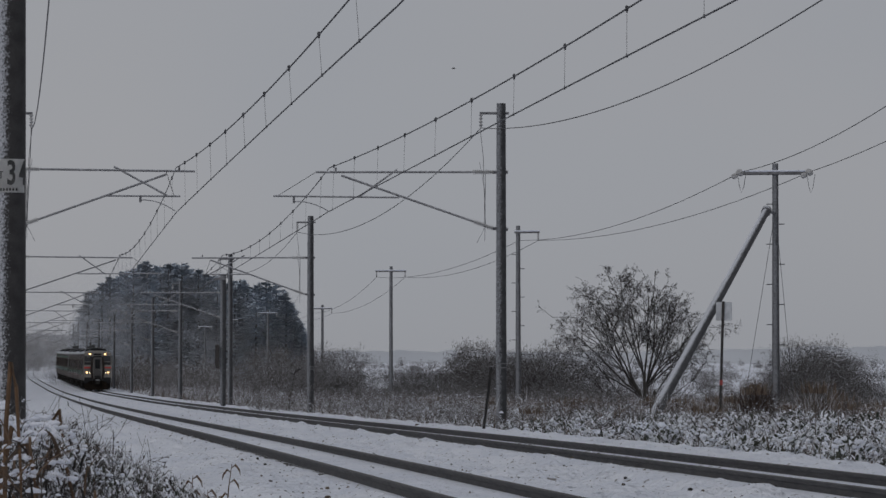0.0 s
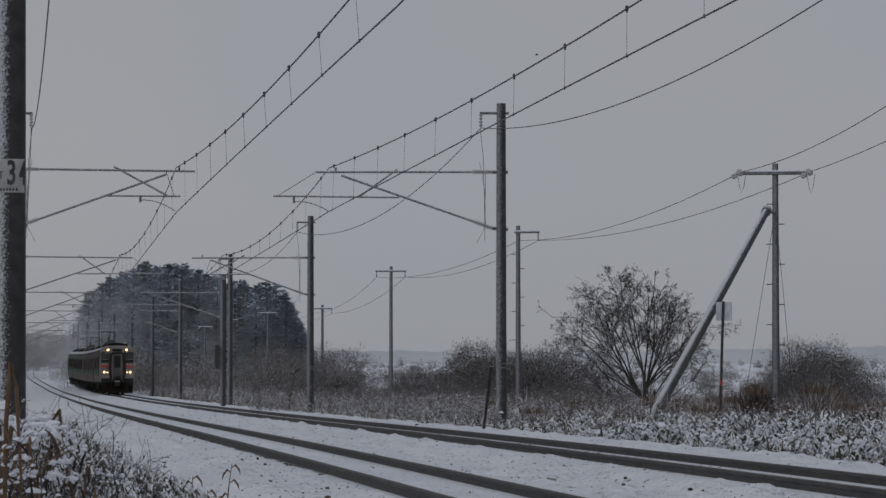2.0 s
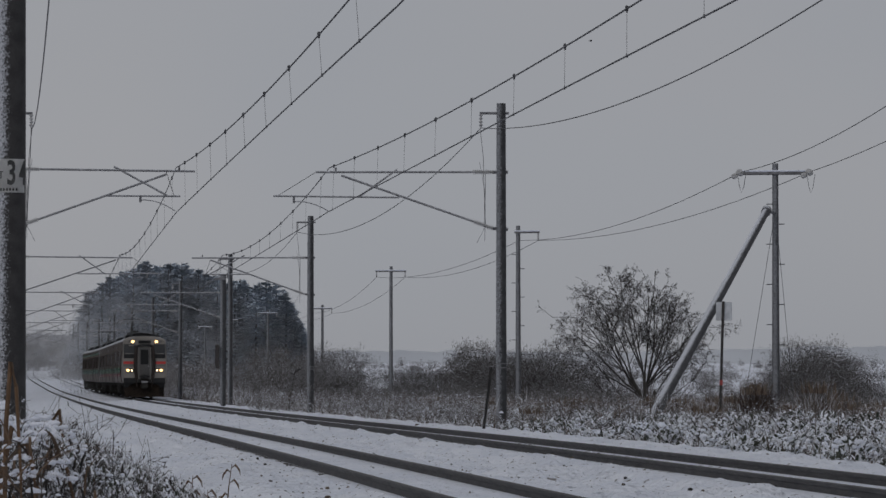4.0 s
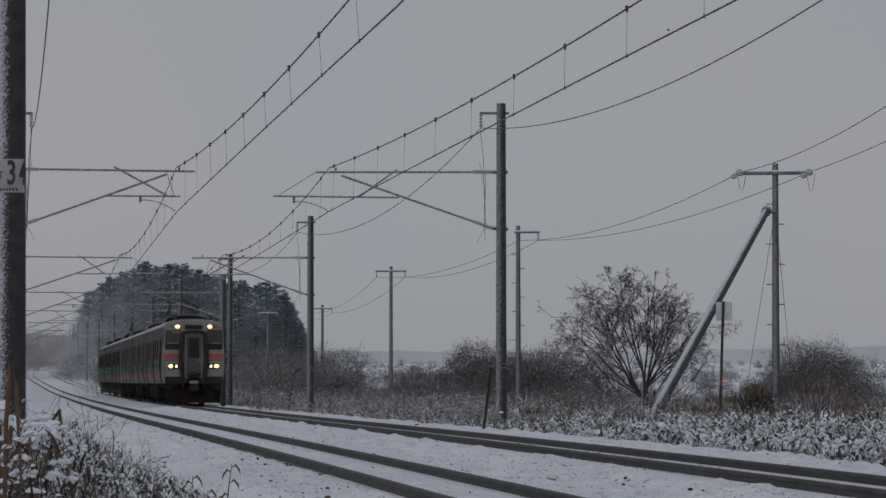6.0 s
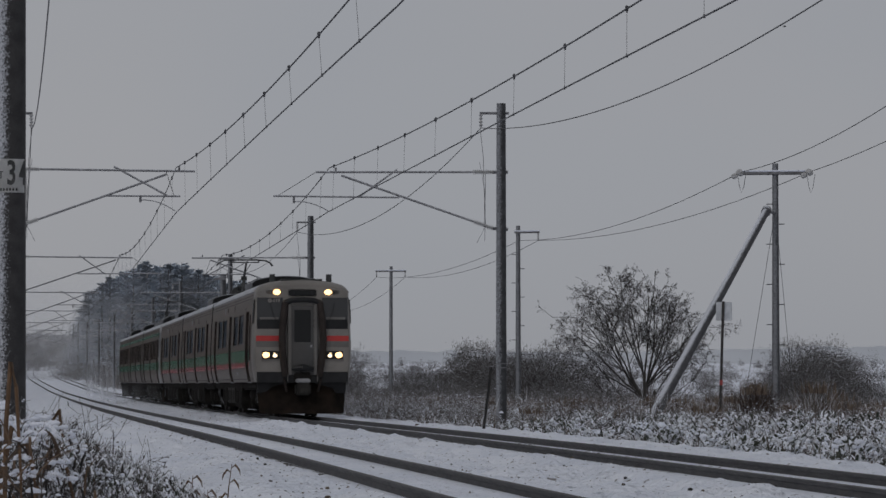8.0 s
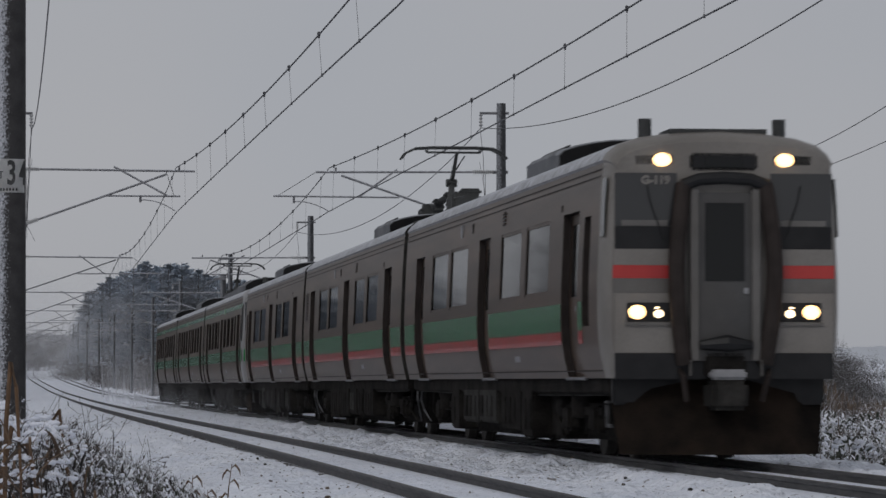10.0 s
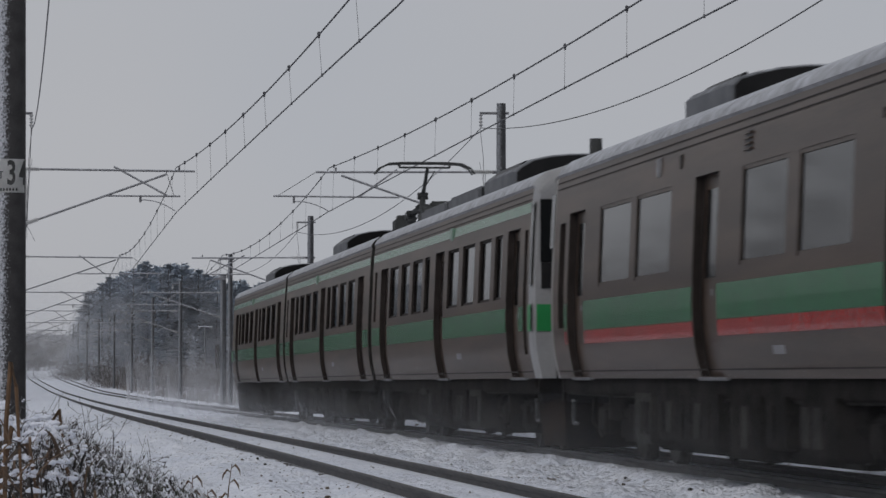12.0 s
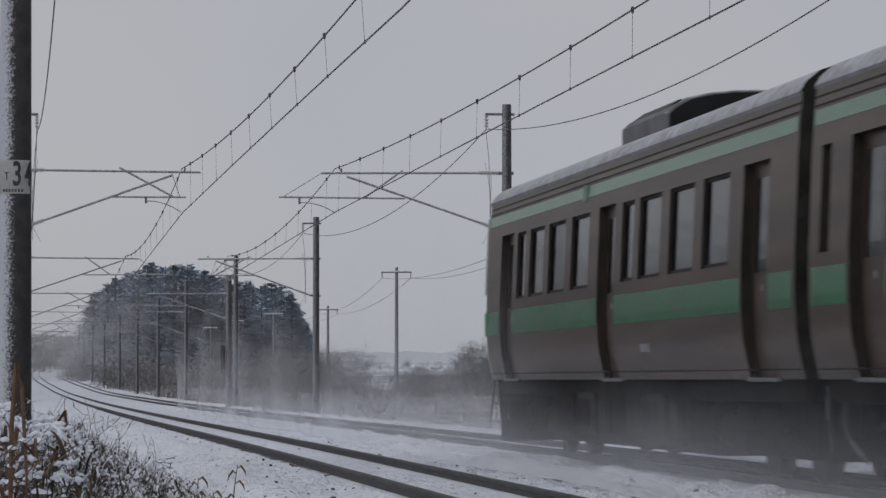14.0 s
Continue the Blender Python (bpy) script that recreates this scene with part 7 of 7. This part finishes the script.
def conifer_meshes(seed, height, radius):
    rng = np.random.default_rng(seed)
    trunk = bm_tube([(0, 0, -0.5), (0, 0, height * 0.5), (0, 0, height)], [height * 0.016, height * 0.01, 0.02], 8)
    whorls, rows = int(height * 1.7), []
    for i in range(whorls):
        z = height * (0.06 + 0.93 * (i + rng.uniform(-0.3, 0.3)) / whorls)
        reach = radius * (1 - (z / height) ** 1.5) ** 0.85 + 0.14
        for a in rng.uniform(0, 6.283, 11):
            rows.append((a, z + rng.normal(0, 0.12), reach * rng.uniform(0.7, 1.15)))
    a, z, r = np.array(rows).T
    n = len(a)
    axis = np.stack([0 * a, 0 * a, z], -1)
    rise = 1.0 - 0.45 * (z / height) ** 2
    bough = (*strips(axis, r, (0.22 + 0.16 * r) * (1.1 - 0.6 * z / height), rise, a, 4, 0.75, None, 1.3), 0)
    twigs = []
    for f in (0.35, 0.55, 0.72, 0.86, 0.97):
        for way in (-1, 1):
            at = axis + np.stack([np.cos(a) * r * f, np.sin(a) * r * f, (0.14 + 1.1 * (1 - rise)) * r * f - 0.36 * r * f * f], -1) + rng.normal(0, 0.05, (n, 3))
            twigs.append((*strips(at, (0.18 + 0.24 * r) * (1.15 - 0.5 * f), rng.uniform(0.12, 0.24, n), rise * rng.uniform(0.9, 1.2, n), a + way * rng.uniform(0.4, 1.1, n), 2, 0.8, None, 1.5), 0))
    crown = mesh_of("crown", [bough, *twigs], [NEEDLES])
    return as_mesh("trunk", trunk, BARK), crown


CONIFERS = [conifer_meshes(60 + i, 12.0, (2.6, 3.1, 2.4, 2.9)[i]) for i in range(4)]


def conifer(x, y, height, turn, i):
    k = height / 12.0
    g = ground_world(x, y)
    t = thing("conifer", pose(x, y, g - 0.3, 0, 0, turn) @ Matrix.Diagonal((k * 1.45, k * 1.45, k, 1)), "tall dark conifer frosted with snow", "conifer tree", "conifers of the grove")
    part("trunk", CONIFERS[i % 4][0], None, t)
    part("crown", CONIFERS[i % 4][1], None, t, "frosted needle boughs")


cf = random.Random(9)
outline_u = [-0.845, -0.80, -0.74, -0.68, -0.60, -0.53, -0.49, -0.45, -0.40, -0.36, -0.335, -0.31]
outline_h = [7.5, 12.0, 15.0, 16.6, 16.6, 15.2, 13.8, 14.0, 14.0, 12.5, 10.0, 6.0]
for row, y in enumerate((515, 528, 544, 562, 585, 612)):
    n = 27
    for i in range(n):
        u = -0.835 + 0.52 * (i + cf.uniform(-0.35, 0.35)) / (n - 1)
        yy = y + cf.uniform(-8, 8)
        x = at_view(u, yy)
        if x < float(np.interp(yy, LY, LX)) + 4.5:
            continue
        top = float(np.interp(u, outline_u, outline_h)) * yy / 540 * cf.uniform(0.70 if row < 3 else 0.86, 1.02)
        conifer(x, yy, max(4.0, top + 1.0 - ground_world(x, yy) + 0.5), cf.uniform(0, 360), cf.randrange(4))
for i in range(16):
    yy = cf.uniform(760, 980)
    x = float(np.interp(yy, LY, LX)) + cf.uniform(5, 18)
    conifer(x, yy, cf.uniform(12, 19), cf.uniform(0, 360), cf.randrange(4))

for i in range(120):
    # unseen conifers added along the near side, beyond the border of the view, to darken what the train's side mirrors
    yy = cf.uniform(240, 640)
    conifer(-0.1235 * yy - cf.uniform(4.5, 16), yy, cf.uniform(9, 14), cf.uniform(0, 360), cf.randrange(4))

for i in range(60):
    # woods where the line runs out of sight
    yy = cf.uniform(780, 1150)
    x = float(np.interp(yy, LY, LX)) + (cf.uniform(6, 22) if i % 2 else cf.uniform(-34, -6))
    far_bush(x, yy, cf.uniform(2.6, 4.4))


# the wooded edge on the near side of the line, beyond the left border of the view
for i in range(90):
    s = cf.uniform(20, 330)
    x, y, z = on_line(s, cf.uniform(-19, -13.5))
    far_bush(float(x), float(y), cf.uniform(1.6, 2.6))
for i in range(300):
    # taller growth behind it, which the windows of the train mirror
    s = cf.uniform(10, 620)
    x, y, z = on_line(s, cf.uniform(-46, -18))
    if float(x) < -1.12 * 0.12197 * float(y) - 5:
        far_bush(float(x), float(y), cf.uniform(3.6, 6.2))
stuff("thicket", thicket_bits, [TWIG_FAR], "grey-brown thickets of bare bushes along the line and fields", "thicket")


# ---- distance ----
def far_ridge(y, x0, x1, base, low, high, seed, material, name, label):
    rng = np.random.default_rng(seed)
    n = 160
    xs = np.linspace(x0, x1, n)
    f = np.linspace(0, 1, n)
    top = low + (high - low) * (0.5 + 0.28 * np.sin(f * 7 + seed) + 0.14 * np.sin(f * 19 + 2 * seed) + 0.05 * rng.normal(0, 1, n))
    v = np.concatenate([np.stack([xs, np.full(n, y), np.full(n, base)], -1), np.stack([xs, np.full(n, y) + 30, top], -1), np.stack([xs, np.full(n, y) + 300, np.full(n, base)], -1)])
    i = np.arange(n - 1)
    q = np.concatenate([np.stack([i, i + 1, n + i + 1, n + i], -1), np.stack([n + i, n + i + 1, 2 * n + i + 1, 2 * n + i], -1)])
    tagged(new(name, from_arrays(name, v, q, material, True)), label, "hills", kind="structure")


# the hills' pale blue-grey has the haze of the distance painted in
HILL = surface("haze-pale distant wood", (0.50, 0.525, 0.575), (0.57, 0.595, 0.64), rough=1.0, scale=0.004, fine=0.03, bump=0)
far_ridge(3300, -900, 900, 5, 14, 29, 3, HILL, "backdrop_hills", "snowy wooded hills in the distance, paled for haze")


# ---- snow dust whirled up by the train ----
def dust_haze_material():
    m, n, l, p = nodes_of("snow dust and haze veil")
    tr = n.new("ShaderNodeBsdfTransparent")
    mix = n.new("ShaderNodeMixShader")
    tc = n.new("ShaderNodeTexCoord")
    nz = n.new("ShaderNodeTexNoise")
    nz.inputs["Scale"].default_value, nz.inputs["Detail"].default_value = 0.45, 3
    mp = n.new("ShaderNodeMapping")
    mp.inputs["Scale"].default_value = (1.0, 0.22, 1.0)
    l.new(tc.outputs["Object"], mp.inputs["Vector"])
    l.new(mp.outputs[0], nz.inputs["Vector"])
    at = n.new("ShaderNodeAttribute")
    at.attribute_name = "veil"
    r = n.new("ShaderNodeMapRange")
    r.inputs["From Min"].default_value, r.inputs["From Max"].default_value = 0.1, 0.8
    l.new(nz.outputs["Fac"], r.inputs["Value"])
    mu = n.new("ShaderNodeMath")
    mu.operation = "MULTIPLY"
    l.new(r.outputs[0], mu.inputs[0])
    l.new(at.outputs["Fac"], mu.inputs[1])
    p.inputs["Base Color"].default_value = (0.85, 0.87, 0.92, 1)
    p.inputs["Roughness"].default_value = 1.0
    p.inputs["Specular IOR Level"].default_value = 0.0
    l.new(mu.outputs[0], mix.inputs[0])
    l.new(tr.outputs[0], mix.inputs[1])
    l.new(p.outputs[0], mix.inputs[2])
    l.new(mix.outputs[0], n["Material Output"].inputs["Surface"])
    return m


# serves the train's snow dust and the sheets that imitate haze by the grove
DUST_HAZE = dust_haze_material()
DUSTS = []


def dust_veil(back, y0, y1, height, xs, strength, seed, label, fade=3.0, thin=1.6):
    """Wavy veils of fine snow that drift along with the cars, thinning out upwards and at their ends."""
    rng = np.random.default_rng(seed)
    n, m = 90, 14
    pieces, dens = [], []
    for x in xs:
        ys = np.linspace(y0, y1, n)
        ph = rng.uniform(0, 6.28)
        zs = np.linspace(0, 1, m)
        yy, zz = np.meshgrid(ys, zs, indexing="ij")
        hh = height * (0.85 + 0.15 * np.sin(yy * 0.35 + ph) + 0.06 * np.sin(yy * 0.9 + ph * 2))
        xx = x + 0.12 * np.sin(yy * 0.35 + ph) + 0.15 * zz
        v = np.stack([xx, yy, 0.02 + zz * hh - 0.12], -1).reshape(-1, 3)
        i = np.arange(n * m).reshape(n, m)
        f = np.stack([i[:-1, :-1], i[1:, :-1], i[1:, 1:], i[:-1, 1:]], -1).reshape(-1, 4)
        e = np.clip((yy - y0) / 8.0, 0, 1) * np.clip((y1 - yy) / fade, 0, 1)
        pieces.append((v, f, 0))
        dens.append(np.clip(strength * e * (1 - zz) ** thin * 1.6, 0, 0.9).ravel())
    me = mesh_of("snow_dust", pieces, [DUST_HAZE], True)
    a = me.attributes.new("veil", "FLOAT", "POINT")
    a.data.foreach_set("value", np.concatenate(dens).astype(np.float32))
    ob = tagged(new("snow_dust", me), label, "snow dust", "veils of snow dust along the train", "stuff")
    DUSTS.append((ob, back))


dust_veil(85.0, -48.0, 55.0, 1.45, (1.6, 2.1, 2.6), 0.10, 70, "veil of fine snow whirled up beside the moving train", 75.0, 1.4)
dust_veil(106.0, -27.0, 34.0, 1.1, (2.5,), 0.42, 71, "veil of fine snow whirled up beside the moving train", 45.0, 1.8)
dust_veil(152.0, -34.0, 22.0, 1.1, (-0.8, 2.2), 0.6, 80, "veil of fine snow trailing behind the train", 12.0)
dust_veil(162.0, -66.0, 42.0, 3.4, (1.6,), 0.4, 81, "thin mist of fine snow trailing behind the train", 12.0, 1.2)

# ---- sheets for the haze before the grove ----
def haze_sheet(y, u0, u1, z0, z1, strength, fade_right, seed, label):
    """A thin upright see-through white sheet that stands in for distance haze, fading out upwards and to its ends."""
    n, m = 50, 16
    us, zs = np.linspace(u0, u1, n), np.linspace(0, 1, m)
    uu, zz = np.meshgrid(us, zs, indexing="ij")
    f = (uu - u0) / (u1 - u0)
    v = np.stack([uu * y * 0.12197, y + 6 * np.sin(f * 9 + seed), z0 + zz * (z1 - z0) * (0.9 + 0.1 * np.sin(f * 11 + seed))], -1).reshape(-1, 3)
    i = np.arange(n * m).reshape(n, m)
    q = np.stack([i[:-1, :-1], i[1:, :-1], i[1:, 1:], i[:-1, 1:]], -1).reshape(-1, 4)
    me = mesh_of("mist", [(v, q, 0)], [DUST_HAZE], True)
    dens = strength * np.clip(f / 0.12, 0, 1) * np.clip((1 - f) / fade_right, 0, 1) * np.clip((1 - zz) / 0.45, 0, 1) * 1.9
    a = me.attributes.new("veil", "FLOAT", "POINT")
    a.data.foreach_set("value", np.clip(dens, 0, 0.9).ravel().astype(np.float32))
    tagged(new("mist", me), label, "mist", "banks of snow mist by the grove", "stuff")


# added white sheets lay distance haze over the grove, most at its left
haze_sheet(504.0, -1.02, -0.50, -1.0, 19.0, 0.23, 0.75, 1.0, "thin pale sheet standing in for haze before the grove's edge")
haze_sheet(488.0, -1.0, -0.25, -1.0, 17.0, 0.12, 0.4, 2.0, "thin pale sheet standing in for haze over the whole grove")

# ---- a bird far off ----
def crow():
    b = thing("bird", Matrix(), "small dark bird flying far off", "bird")
    part("body", bm_tube([(-0.24, 0, 0), (-0.12, 0, 0.02), (0.06, 0, 0.03), (0.2, 0, 0.02), (0.27, 0, 0.0)], [0.02, 0.07, 0.09, 0.055, 0.012], 10), BLACK, b)
    for sd in (-1, 1):
        bm = bmesh.new()
        v = [bm.verts.new(p) for p in ((0.12, sd * 0.04, 0.05), (-0.1, sd * 0.04, 0.05), (-0.14, sd * 0.3, 0.16), (-0.2, sd * 0.5, 0.12), (0.02, sd * 0.52, 0.14), (0.12, sd * 0.28, 0.19))]
        bm.faces.new(v)
        bmesh.ops.solidify(bm, geom=bm.faces[:], thickness=0.015)
        part("wing", bm, BLACK, b)
    part("tail", bm_box((0.16, 0.1, 0.015), (-0.3, 0, 0.0), 0.004), BLACK, b)
    return b


BIRD = crow()


# ---- what moves ----
def head_at(t):
    """Where the train's nose stands along the line, in metres."""
    return 0.0992 * t * t - 31.89 * t + 300.61


def motions():
    times = [0.5 * i for i in range(29)]
    for car, back in CARS:
        walk(car, [(t, car_pose(head_at(t) + back)) for t in times])
    for dust, back in DUSTS:
        walk(dust, [(t, car_pose(head_at(t) + back)) for t in times])
    # the bird crosses the sky from the poles towards the right border
    flight = [(0.0, 0.024, 0.407), (0.5, 0.08, 0.411), (1.0, 0.133, 0.422), (1.5, 0.18, 0.427), (2.0, 0.212, 0.438), (3.0, 0.28, 0.452), (5.3, 0.427, 0.489), (6.0, 0.51, 0.4935), (6.5, 0.574, 0.4975),
              (7.0, 0.64, 0.497), (7.5, 0.7065, 0.499), (8.2, 0.80, 0.5025), (9.6, 1.0, 0.51), (14.0, 1.62, 0.53)]
    far = 520.0
    walk(BIRD, [(t, pose(u * far * 0.12197, far, EYE.z + far * math.tan(math.atan(v * 0.12197) + radians(PITCH)), 0, 0, 12)) for t, u, v in flight])


motions()
